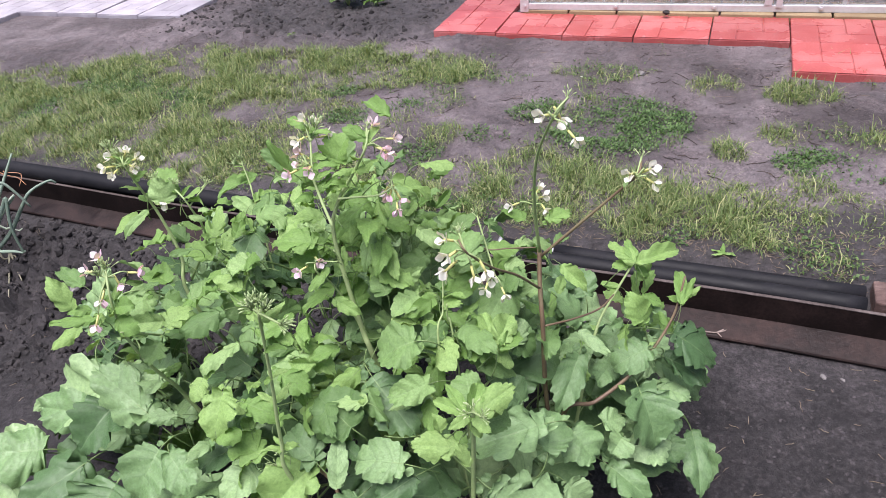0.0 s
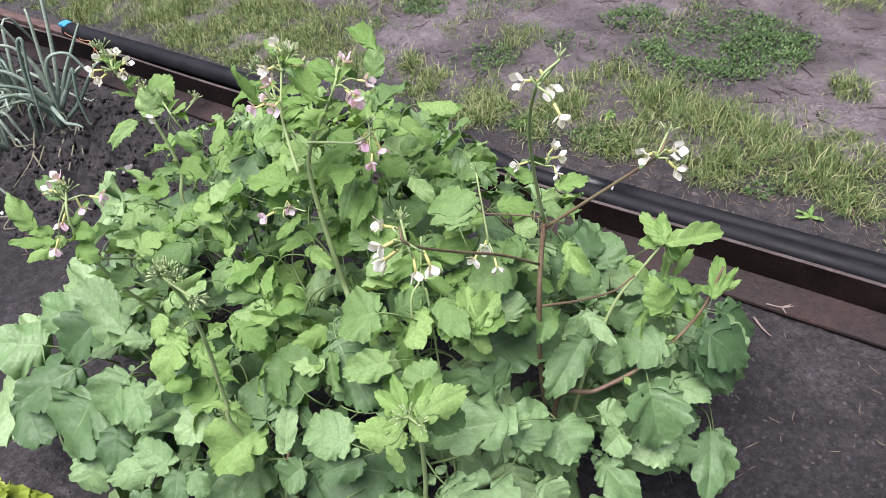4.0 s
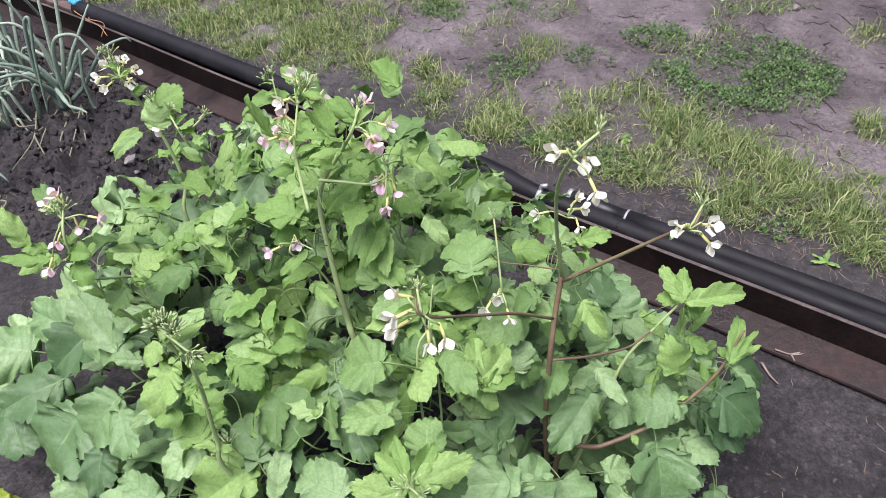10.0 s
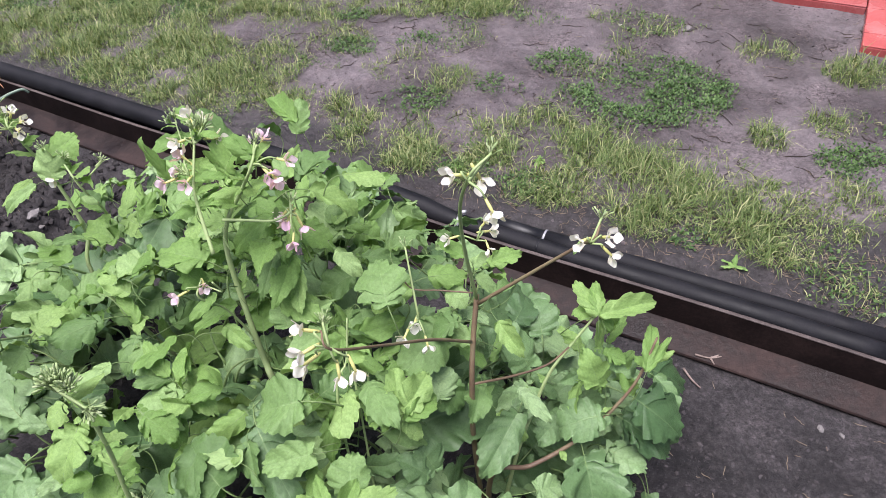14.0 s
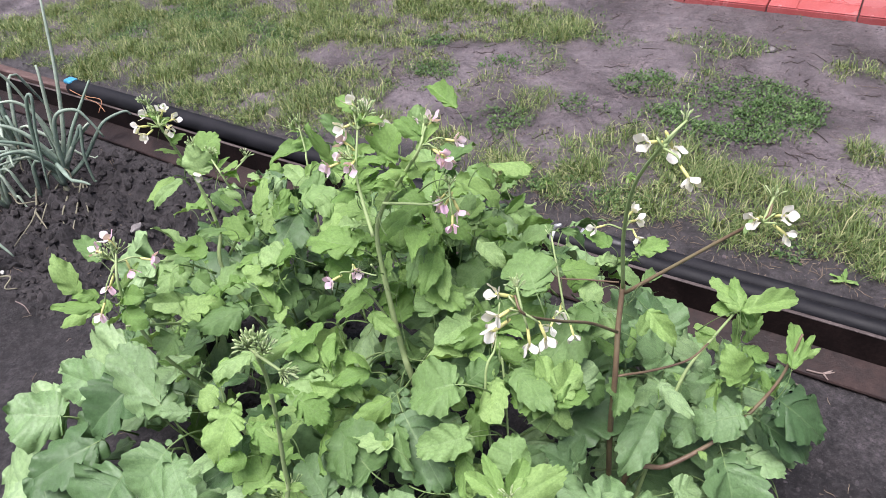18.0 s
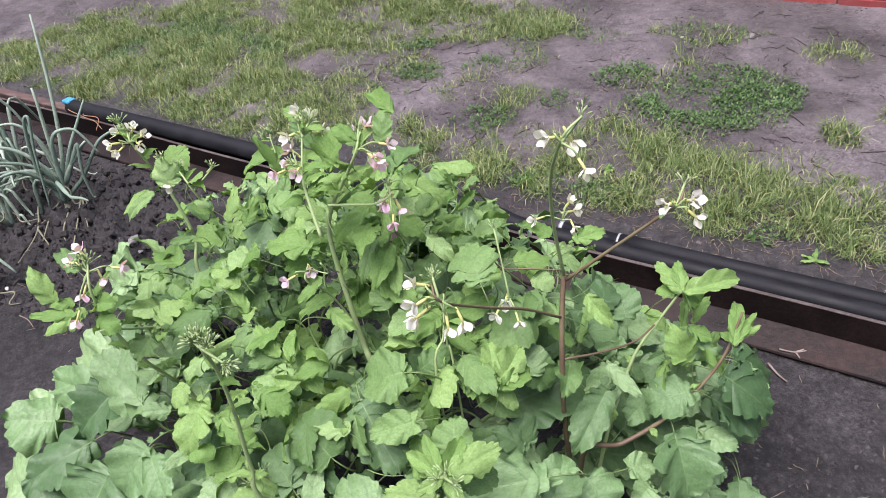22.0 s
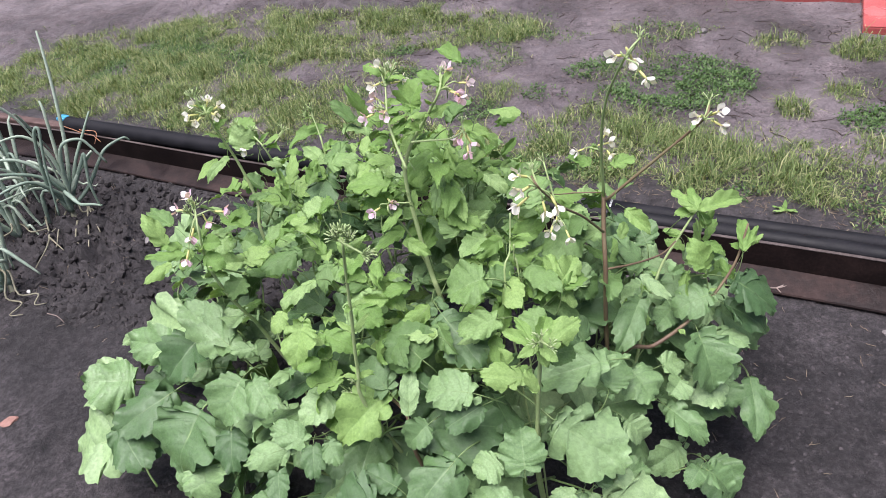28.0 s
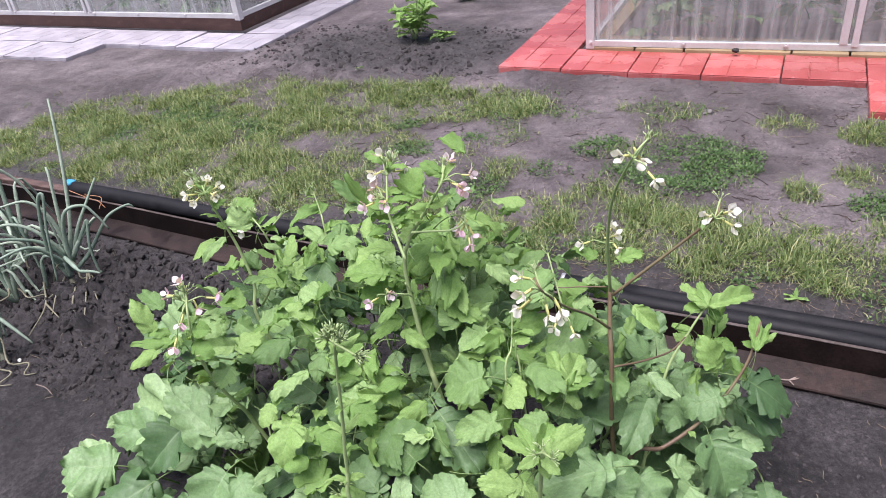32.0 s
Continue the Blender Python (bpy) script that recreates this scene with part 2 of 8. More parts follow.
def leafy(name, dark, mid, light, rough=0.5, veins=0.0, through=0.3, random_by="object", relief=0.4, gloss=0.28):
    """A leaf: colour varies leaf by leaf and over the blade; veins run by the blade's own coordinates; some light passes through."""
    m, n, l, b = nodes_of(name)
    if random_by == "object":
        rnd = n.new("ShaderNodeObjectInfo").outputs["Random"]
    else:
        rnd = n.new("ShaderNodeNewGeometry").outputs["Random Per Island"]
    fine = tex(n, l, 16 if veins else 55, 9.0, 0.72)
    col = ramp(n, l, rnd, [(0.0, dark), (0.55 if random_by == "object" else 0.62, mid), (1.0, light)])
    tone = ramp(n, l, fine, [(0.3, (0.7, 0.72, 0.66)), (0.7, (1.25, 1.22, 1.25))])
    col = mixed(n, l, min(1.0, 2.5 * relief), col, tone, "MULTIPLY")
    height = fine
    if veins:
        # u counts the side veins along the rib, v runs from the rib to the edge
        uv = n.new("ShaderNodeUVMap")
        sep = n.new("ShaderNodeSeparateXYZ")
        l.new(uv.outputs["UV"], sep.inputs[0])

        def maths(kind, a, c, clamp=False):
            k = n.new("ShaderNodeMath")
            k.operation, k.use_clamp = kind, clamp
            for socket, value in ((k.inputs[0], a), (k.inputs[1], c)):
                if isinstance(value, (int, float)):
                    socket.default_value = value
                else:
                    l.new(value, socket)
            return k.outputs[0]

        out = maths("ABSOLUTE", sep.outputs["Y"], 0.0)
        wob = maths("MULTIPLY_ADD", fine, 0.9)
        l.new(sep.outputs["X"], wob.node.inputs[2])
        near = maths("PINGPONG", wob, 0.5)
        small = maths("PINGPONG", maths("MULTIPLY", maths("ADD", wob, maths("MULTIPLY", out, 0.7)), 3.0), 0.5)
        side = ramp(n, l, near, [(0.03, (1, 1, 1)), (0.1, (0, 0, 0))])
        twig = ramp(n, l, small, [(0.04, (0.45, 0.45, 0.45)), (0.16, (0, 0, 0))])
        rib = ramp(n, l, out, [(0.015, (1, 1, 1)), (0.05, (0, 0, 0))])
        both = mixed(n, l, 1.0, mixed(n, l, 1.0, side, twig, "LIGHTEN"), rib, "LIGHTEN")
        faint = maths("MULTIPLY", maths("MULTIPLY", side, veins), ramp(n, l, fine, [(0.35, (0.2, 0.2, 0.2)), (0.6, (1, 1, 1))]))
        col = mixed(n, l, faint, col, tuple(0.75 * v for v in dark))
        col = mixed(n, l, maths("MULTIPLY", twig, 0.5 * veins), col, tuple(0.9 * v for v in dark))
        col = mixed(n, l, maths("MULTIPLY", rib, 0.45 * veins), col, (0.3, 0.42, 0.2))
        # tiny bite marks and dust
        marks = ramp(n, l, tex(n, l, 38, 3.0, 0.6), [(0.7, (0, 0, 0)), (0.74, (0.75, 0.75, 0.75))])
        col = mixed(n, l, marks, col, (0.05, 0.07, 0.03))
        height = maths("MULTIPLY_ADD", both, -0.45)
        l.new(fine, height.node.inputs[2])
    l.new(col, b.inputs["Base Color"])
    b.inputs["Roughness"].default_value = rough
    b.inputs["Specular IOR Level"].default_value = gloss
    bumped(n, l, b, height, relief, 0.003)
    if through:
        tl = n.new("ShaderNodeBsdfTranslucent")
        warm = mixed(n, l, 1.0, col, (1.25, 1.2, 0.6), "MULTIPLY")
        l.new(warm, tl.inputs["Color"])
        mix = n.new("ShaderNodeMixShader")
        mix.inputs["Fac"].default_value = through
        l.new(b.outputs["BSDF"], mix.inputs[1])
        l.new(tl.outputs["BSDF"], mix.inputs[2])
        l.new(mix.outputs["Shader"], n["Material Output"].inputs["Surface"])
    return m


M_LEAF = leafy("radish_leaf", (0.07, 0.138, 0.053), (0.174, 0.29, 0.118), (0.285, 0.42, 0.193), 0.36, 0.4, 0.07, gloss=0.42)
M_YOUNG = leafy("young_radish_leaf", (0.165, 0.295, 0.078), (0.23, 0.38, 0.11), (0.3, 0.455, 0.155), 0.45, 0.3, 0.25)
M_STEM = surface("green_stem", [(0.3, (0.25, 0.34, 0.125)), (0.5, (0.34, 0.44, 0.19)), (0.72, (0.43, 0.5, 0.26))], 12, 120, (0.45, 0.6), 0.2, 0.001)
M_PETIOLE = surface("leaf_stalk", [(0.3, (0.13, 0.2, 0.07)), (0.5, (0.19, 0.28, 0.1)), (0.72, (0.26, 0.34, 0.15))], 12, 120, (0.45, 0.6), 0.2, 0.001)
M_REDSTEM = surface("reddish_stem", [(0.3, (0.105, 0.06, 0.048)), (0.5, (0.165, 0.115, 0.07)), (0.72, (0.21, 0.2, 0.1))], 14, 120, (0.45, 0.6), 0.2, 0.001)
M_GRASS = leafy("grass_blades", (0.07, 0.112, 0.036), (0.172, 0.242, 0.082), (0.4, 0.405, 0.215), 0.5, 0.0, 0.2, "island")
M_CLOVER = leafy("creeping_weed", (0.04, 0.082, 0.026), (0.085, 0.155, 0.05), (0.16, 0.25, 0.09), 0.5, 0.0, 0.2, "island")
M_ONION = leafy("onion_leaf", (0.21, 0.285, 0.225), (0.33, 0.42, 0.335), (0.46, 0.54, 0.43), 0.38, 0.0, 0.1)
M_LETTUCE = leafy("lettuce_leaf", (0.26, 0.36, 0.04), (0.36, 0.47, 0.065), (0.48, 0.58, 0.12), 0.45, 0.0, 0.3)


# ---- mesh helpers ----
def mesh_of(name, verts, faces, material, smooth=True, uvs=None):
    me = bpy.data.meshes.new(name)
    me.from_pydata([tuple(v) for v in verts], [], faces)
    me.materials.append(material)
    if smooth:
        me.polygons.foreach_set("use_smooth", [True] * len(me.polygons))
    if uvs is not None:
        layer = me.uv_layers.new(name="UVMap")
        index = np.empty(len(me.loops), dtype=np.int32)
        me.loops.foreach_get("vertex_index", index)
        layer.data.foreach_set("uv", np.asarray(uvs, dtype=np.float32)[index].ravel())
    me.update()
    return me


def child(name, me, parent, m=None, label=""):
    ob = new(name, me)
    ob.parent = parent
    if m is not None:
        ob.matrix_basis = m
    return tagged(ob, label)


def part(name, bm, material, parent, label="", smooth=False):
    me = bpy.data.meshes.new(name)
    bm.to_mesh(me)
    bm.free()
    me.materials.append(material)
    if smooth:
        me.polygons.foreach_set("use_smooth", [True] * len(me.polygons))
    return child(name, me, parent, None, label)


def empty(name, place, label, category, group="", kind=""):
    ob = new(name)
    ob.location = place
    ob.empty_display_size = 0.05
    return tagged(ob, label, category, group, kind)


def box(bm, x0, y0, z0, x1, y1, z1, bevel=0.0, m=None):
    made = bmesh.ops.create_cube(bm, size=1.0)["verts"]
    for v in made:
        v.co = Vector(((x0 + x1) / 2 + v.co.x * (x1 - x0), (y0 + y1) / 2 + v.co.y * (y1 - y0), (z0 + z1) / 2 + v.co.z * (z1 - z0)))
    if bevel:
        edges = list({e for v in made for e in v.link_edges})
        made = list({v for f in bmesh.ops.bevel(bm, geom=edges, offset=bevel, segments=2, affect="EDGES", profile=0.5)["faces"] for v in f.verts} | {v for v in made if v.is_valid})
    if m is not None:
        bmesh.ops.transform(bm, matrix=m, verts=made)
    return made


def tube_data(points, radii, sides=8):
    """Vertices and faces of a closed tube swept along points."""
    pts = [Vector(p) for p in points]
    verts, faces = [], []
    side = None
    for i, p in enumerate(pts):
        d = (pts[min(i + 1, len(pts) - 1)] - pts[max(i - 1, 0)]).normalized()
        if side is None:
            side = d.orthogonal().normalized()
        side = (side - d * side.dot(d)).normalized()
        other = d.cross(side)
        r = radii[i] if isinstance(radii, (list, tuple)) else radii
        for k in range(sides):
            a = 2 * math.pi * k / sides
            verts.append(p + (side * math.cos(a) + other * math.sin(a)) * r)
    for i in range(len(pts) - 1):
        for k in range(sides):
            a, b = i * sides + k, i * sides + (k + 1) % sides
            faces.append((a, b, b + sides, a + sides))
    faces.append(tuple(range(sides - 1, -1, -1)))
    faces.append(tuple(range((len(pts) - 1) * sides, len(pts) * sides)))
    return verts, faces


def smooth_line(points, steps=6):
    """A Catmull-Rom line through the points."""
    p = [Vector(q) for q in points]
    p = [p[0] * 2 - p[1]] + p + [p[-1] * 2 - p[-2]]
    out = []
    for i in range(1, len(p) - 2):
        for k in range(steps):
            t = k / steps
            out.append(0.5 * (2 * p[i] + (p[i + 1] - p[i - 1]) * t + (2 * p[i - 1] - 5 * p[i] + 4 * p[i + 1] - p[i + 2]) * t * t + (3 * p[i] - p[i - 1] - 3 * p[i + 1] + p[i + 2]) * t ** 3))
    return out + [p[-2]]


def stalk(name, points, r0, r1, material, parent, label="", sides=8, steps=6):
    line = [p - parent.location for p in smooth_line(points, steps)]
    n = len(line) - 1
    v, f = tube_data(line, [r0 + (r1 - r0) * i / n for i in range(n + 1)], sides)
    return child(name, mesh_of(name, v, f, material), parent, None, label)


def fbm(x, y, scale, octaves=4, seed=0):
    """Smooth value noise on arrays, about -1 to 1."""
    out, amp, tot = np.zeros_like(x), 1.0, 0.0
    for o in range(octaves):
        xs, ys = x * scale * 2 ** o + 37.1 * seed + 11 * o, y * scale * 2 ** o - 17.3 * seed + 5 * o
        xi, yi = np.floor(xs), np.floor(ys)
        xf, yf = xs - xi, ys - yi
        xf, yf = xf * xf * (3 - 2 * xf), yf * yf * (3 - 2 * yf)

        def grid(a, b):
            h = np.sin(a * 127.1 + b * 311.7 + seed * 74.7) * 43758.5453
            return h - np.floor(h)

        v = (grid(xi, yi) * (1 - xf) + grid(xi + 1, yi) * xf) * (1 - yf) + (grid(xi, yi + 1) * (1 - xf) + grid(xi + 1, yi + 1) * xf) * yf
        out += amp * (2 * v - 1)
        tot += amp
        amp *= 0.5
    return out / tot


# ---- plan: u runs along the steel border, v across it towards the lawn ----
EDGE_V, BED_Z = 1.475, -0.085
ALONG, ACROSS = Vector((0.9477, -0.3193, 0)), Vector((0.3193, 0.9477, 0))
BORDER = Matrix(((ALONG.x, ACROSS.x, 0, 0), (ALONG.y, ACROSS.y, 0, 0), (0, 0, 1, 0), (0, 0, 0, 1)))


def ground_height(x, y):
    """Height of the ground at arrays x, y: a sunken bed on one side of the border, trodden earth on the other."""
    u, v = x * ALONG.x + y * ALONG.y, x * ACROSS.x + y * ACROSS.y
    bed = 1 / (1 + np.exp(np.clip((v - EDGE_V - 0.012) / 0.004, -60, 60)))
    lumps = np.clip((-u - 0.75) / 0.5, 0, 1) * np.clip((v - 0.75) / 0.2, 0, 1) * np.clip((EDGE_V - 0.095 - v) / 0.07, 0, 1)
    near = np.clip((EDGE_V - 0.1 - v) / 0.1, 0, 1)
    zb = BED_Z - 0.006 + near * (0.006 + 0.012 * fbm(x, y, 3, 3, 1)) + 0.004 * fbm(x, y, 30, 3, 2) + lumps * (0.055 * fbm(x, y, 6, 4, 3) - 0.042 + 0.08 * np.abs(fbm(x, y, 15, 3, 4)) ** 1.2 + 0.06 * np.abs(fbm(x, y, 33, 2, 14)))
    dug = np.exp(-(((u + 2.0) / 0.9) ** 2 + ((v - 3.0) / 0.45) ** 2))
    flat = 1 - 0.7 * np.clip((v - 2.75) / 0.2, 0, 1)
    ze = flat * (0.012 * fbm(x, y, 2.2, 3, 5) + 0.009 * fbm(x, y, 9, 3, 17) + 0.009 * fbm(x, y, 22, 3, 6)) + dug * (0.05 * fbm(x, y, 7, 4, 7) + 0.045 * np.abs(fbm(x, y, 18, 3, 8)))
    ze = np.where(v < EDGE_V + 0.1, ze * 0.4 - 0.012, ze)
    return bed * zb + (1 - bed) * ze


def dug_at(x, y):
    """Where the soil is darker, 0 to 1: dug ground, spots, strip behind the pipes."""
    u, v = x * ALONG.x + y * ALONG.y, x * ACROSS.x + y * ACROSS.y
    edge = 0.12 * fbm(x, y, 4, 4, 21)
    bed = np.clip((-u - 0.95 + edge) / 0.12, 0, 1) * np.clip((v - 0.82 + edge) / 0.1, 0, 1) * (v < EDGE_V)
    far = np.clip(1.35 - ((u + 1.95) / 0.8) ** 2 - ((v - 3.3) / 0.5) ** 2 + 3 * edge, 0, 1) * (v > EDGE_V)
    strip = 0.95 * np.clip((EDGE_V + 0.26 + 0.22 * np.clip(u + 0.5, 0, 1) - v + 0.9 * edge) / 0.1, 0, 1) * (v > EDGE_V)
    spots = np.clip(fbm(x, y, 3.5, 4, 33) * 1.6 - 0.1, 0, 0.3) * (v < EDGE_V)
    return np.maximum(np.maximum(bed, spots), np.maximum(far * 0.95, strip))


def build_ground():
    def spaced(lo, hi, step, far):
        inner = list(np.arange(lo, hi, step))
        out, s = [], step
        p = hi
        while p < far:
            out.append(p)
            s *= 1.25
            p += s
        left, s, p = [], step, lo
        while p > -far:
            s *= 1.25
            p -= s
            left.append(p)
        return np.array(left[::-1] + inner + out)

    us, vs = spaced(-3.5, 1.6, 0.0115, 90), spaced(0.0, 4.3, 0.0115, 90)
    uu, vv = np.meshgrid(us, vs)
    x, y = uu * ALONG.x + vv * ACROSS.x, uu * ALONG.y + vv * ACROSS.y
    z = ground_height(x, y)
    nu, nv = len(us), len(vs)
    me = bpy.data.meshes.new("ground")
    idx = np.arange(nu * nv).reshape(nv, nu)
    quads = np.stack([idx[:-1, :-1], idx[:-1, 1:], idx[1:, 1:], idx[1:, :-1]], -1).reshape(-1, 4)
    me.vertices.add(nu * nv)
    me.vertices.foreach_set("co", np.stack([x, y, z], -1).astype(np.float32).ravel())
    me.loops.add(quads.size)
    me.loops.foreach_set("vertex_index", quads.astype(np.int32).ravel())
    me.polygons.add(len(quads))
    me.polygons.foreach_set("loop_start", np.arange(0, quads.size, 4, dtype=np.int32))
    me.polygons.foreach_set("loop_total", np.full(len(quads), 4, dtype=np.int32))
    me.materials.append(M_BED)
    me.materials.append(M_EARTH)
    centre = (vv[:-1, :-1] > EDGE_V).astype(np.int32).ravel()
    me.polygons.foreach_set("material_index", centre)
    me.polygons.foreach_set("use_smooth", np.ones(len(quads), dtype=bool))
    attr = me.attributes.new("dug", "FLOAT", "POINT")
    attr.data.foreach_set("value", dug_at(x, y).astype(np.float32).ravel())
    me.update(calc_edges=True)
    tagged(new("ground", me), "damp dark garden soil and trodden grey-brown earth", "ground", "", "structure")


build_ground()


GRID_X, GRID_Y = np.arange(-4.5, 2.6, 0.01), np.arange(-0.6, 5.6, 0.01)
HEIGHTS = ground_height(*np.meshgrid(GRID_X, GRID_Y))


def height_at(x, y):
    i = min(max(int((x + 4.5) / 0.01 + 0.5), 0), len(GRID_X) - 1)
    j = min(max(int((y + 0.6) / 0.01 + 0.5), 0), len(GRID_Y) - 1)
    return float(HEIGHTS[j, i])


def at_border(u, v, z=0.0):
    return BORDER @ Vector((u, v, z))


# ---- steel border and pipes ----
def build_border():
    root = empty("steel_border", at_border(-1.2, EDGE_V, -0.08), "rusty brown steel angle edging the sunken garden bed", "edging", "", "structure")
    inv = root.matrix_basis.inverted()

    def strip(name, u0, u1, profile, material, label):
        verts, faces = [], []
        steps = int((u1 - u0) / 0.1)
        k = len(profile)
        for i in range(steps + 1):
            u = u0 + (u1 - u0) * i / steps
            wob = 0.003 * math.sin(u * 2.1) + 0.002 * math.sin(u * 5.3 + 1)
            for v, z in profile:
                verts.append(Matrix.Translation(-root.location) @ at_border(u, EDGE_V + v + wob, z + wob * 0.5))
        for i in range(steps):
            for j in range(k):
                a, b = i * k + j, i * k + (j + 1) % k
                faces.append((a, b, b + k, a + k))
        faces.append(tuple(range(k)))
        faces.append(tuple(range(steps * k, steps * k + k))[::-1])
        child(name, mesh_of(name, verts, faces, material, False), root, None, label)

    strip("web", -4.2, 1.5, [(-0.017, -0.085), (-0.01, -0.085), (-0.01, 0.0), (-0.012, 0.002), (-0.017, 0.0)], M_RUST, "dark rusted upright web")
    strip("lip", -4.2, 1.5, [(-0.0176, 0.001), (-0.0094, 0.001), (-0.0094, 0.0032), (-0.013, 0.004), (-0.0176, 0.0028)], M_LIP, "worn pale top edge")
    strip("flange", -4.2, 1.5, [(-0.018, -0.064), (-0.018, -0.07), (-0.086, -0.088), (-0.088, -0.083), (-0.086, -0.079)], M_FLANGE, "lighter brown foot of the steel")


build_border()


def pipe(name, label, points, r, material, parts=()):
    root = empty(name, points[0], label, "pipe", "pipes along the border")
    v, f = tube_data([p - Vector(points[0]) for p in points], r, 18)
    child("foam_sleeve" if material is M_FOAM else "hose", mesh_of(name, v, f, material), root)
    return root


def front_size(u):
    """Radius of the front sleeve, thicker on the far stretch."""
    return 0.0215 + 0.006 / (1 + math.exp((u + 0.62) / 0.02))


def front_at(u, dz=0.0):
    return at_border(u, EDGE_V - 0.006 + front_size(u) + 0.003 * math.sin(3 * u), front_size(u) - 0.03 + 0.018 / (1 + math.exp((u + 0.7) / 0.12)) + 0.004 * math.sin(2.3 * u + 1) + dz)


def back_at(u, dz=0.0):
    return at_border(u, EDGE_V + 0.055 + 0.004 * math.sin(4 * u), -0.006 + 0.003 * math.sin(3 * u) + dz)


FRONT = [-2.4 + 2.76 * i / 60 for i in range(61)]
front_pipe = pipe("foam_covered_pipe", "pipe in black foam sleeve lying along the steel border", [front_at(u) for u in FRONT], [front_size(u) for u in FRONT], M_FOAM)
back_pipe = pipe("foam_covered_pipe", "black foam-sleeved pipe lying behind the first pipe", [back_at(-0.35 + 0.71 * i / 8) for i in range(9)], 0.0205, M_FOAM)


# ---- paving ----
def slab_mesh(name, material, size, thick, style):
    bm = bmesh.new()
    box(bm, 0.001, 0.001, -0.02, size - 0.001, size - 0.001, thick - 0.004, 0.004)
    t = size / 3
    g = 0.0018
    cells = [(0, 0, 2, 1), (2, 0, 3, 2), (1, 2, 3, 3), (0, 1, 1, 3), (1, 1, 2, 2)] if style == 0 else [(0, 0, 1, 2), (1, 0, 3, 1), (2, 1, 3, 3), (0, 2, 2, 3), (1, 1, 2, 2)]
    for x0, y0, x1, y1 in cells:
        box(bm, x0 * t + g, y0 * t + g, thick - 0.005, x1 * t - g, y1 * t - g, thick, 0.003)
    me = bpy.data.meshes.new(name)
    bm.to_mesh(me)
    bm.free()
    me.materials.append(material)
    return me


SLAB = 0.302


def paved_path(name, label, corner, axis, material, cells, rng):
    """Square slabs with a pinwheel pattern, laid from a corner along axis and to its left."""
    root = empty(name, (corner[0], corner[1], 0), label, "paving", "", "structure")
    e1 = Vector((axis[0], axis[1], 0)).normalized()
    e2 = Vector((-e1.y, e1.x, 0)) if material is M_RED else Vector((e1.y, -e1.x, 0))
    meshes = [slab_mesh("paving_slab", material, 0.3, 0.032, s) for s in (0, 1)]
    for i, j in cells:
        turn = rng.randrange(4)
        p = (e1 * (i + 0.5) + e2 * (j + 0.5)) * SLAB
        rot = Matrix.Rotation(math.atan2(e1.y, e1.x) + turn * math.pi / 2 + rng.uniform(-0.008, 0.008), 4, "Z")
        tilt = Matrix.Rotation(rng.uniform(-0.008, 0.008), 4, "X") @ Matrix.Rotation(rng.uniform(-0.008, 0.008), 4, "Y")
        m = Matrix.Translation(p + Vector((0, 0, rng.uniform(-0.01, -0.005)))) @ rot @ tilt @ Matrix.Translation((-0.15, -0.15, 0))
        child("paving_slab", meshes[rng.randrange(2)], root, m)
    return root


RED_AT, RED_AXIS = (-0.283, 3.295), (0.9556, -0.2946)
red_cells = [(i, 0) for i in range(10)] + [(i, -1) for i in range(5, 10)] + [(0, j) for j in range(1, 9)]
paved_path("red_paved_path", "red concrete slabs with a pinwheel brick pattern, wet and slightly uneven", RED_AT, RED_AXIS, M_RED, red_cells, random.Random(3))
GREY_AT, GREY_AXIS = (-1.715, 3.845), (-0.954, 0.299)
grey_cells = [(i, 0) for i in range(11)] + [(i, -1) for i in range(4, 11)] + [(0, j) for j in range(1, 9)]
paved_path("grey_paved_path", "pale grey concrete slabs with a pinwheel brick pattern", GREY_AT, GREY_AXIS, M_GREY, grey_cells, random.Random(4))


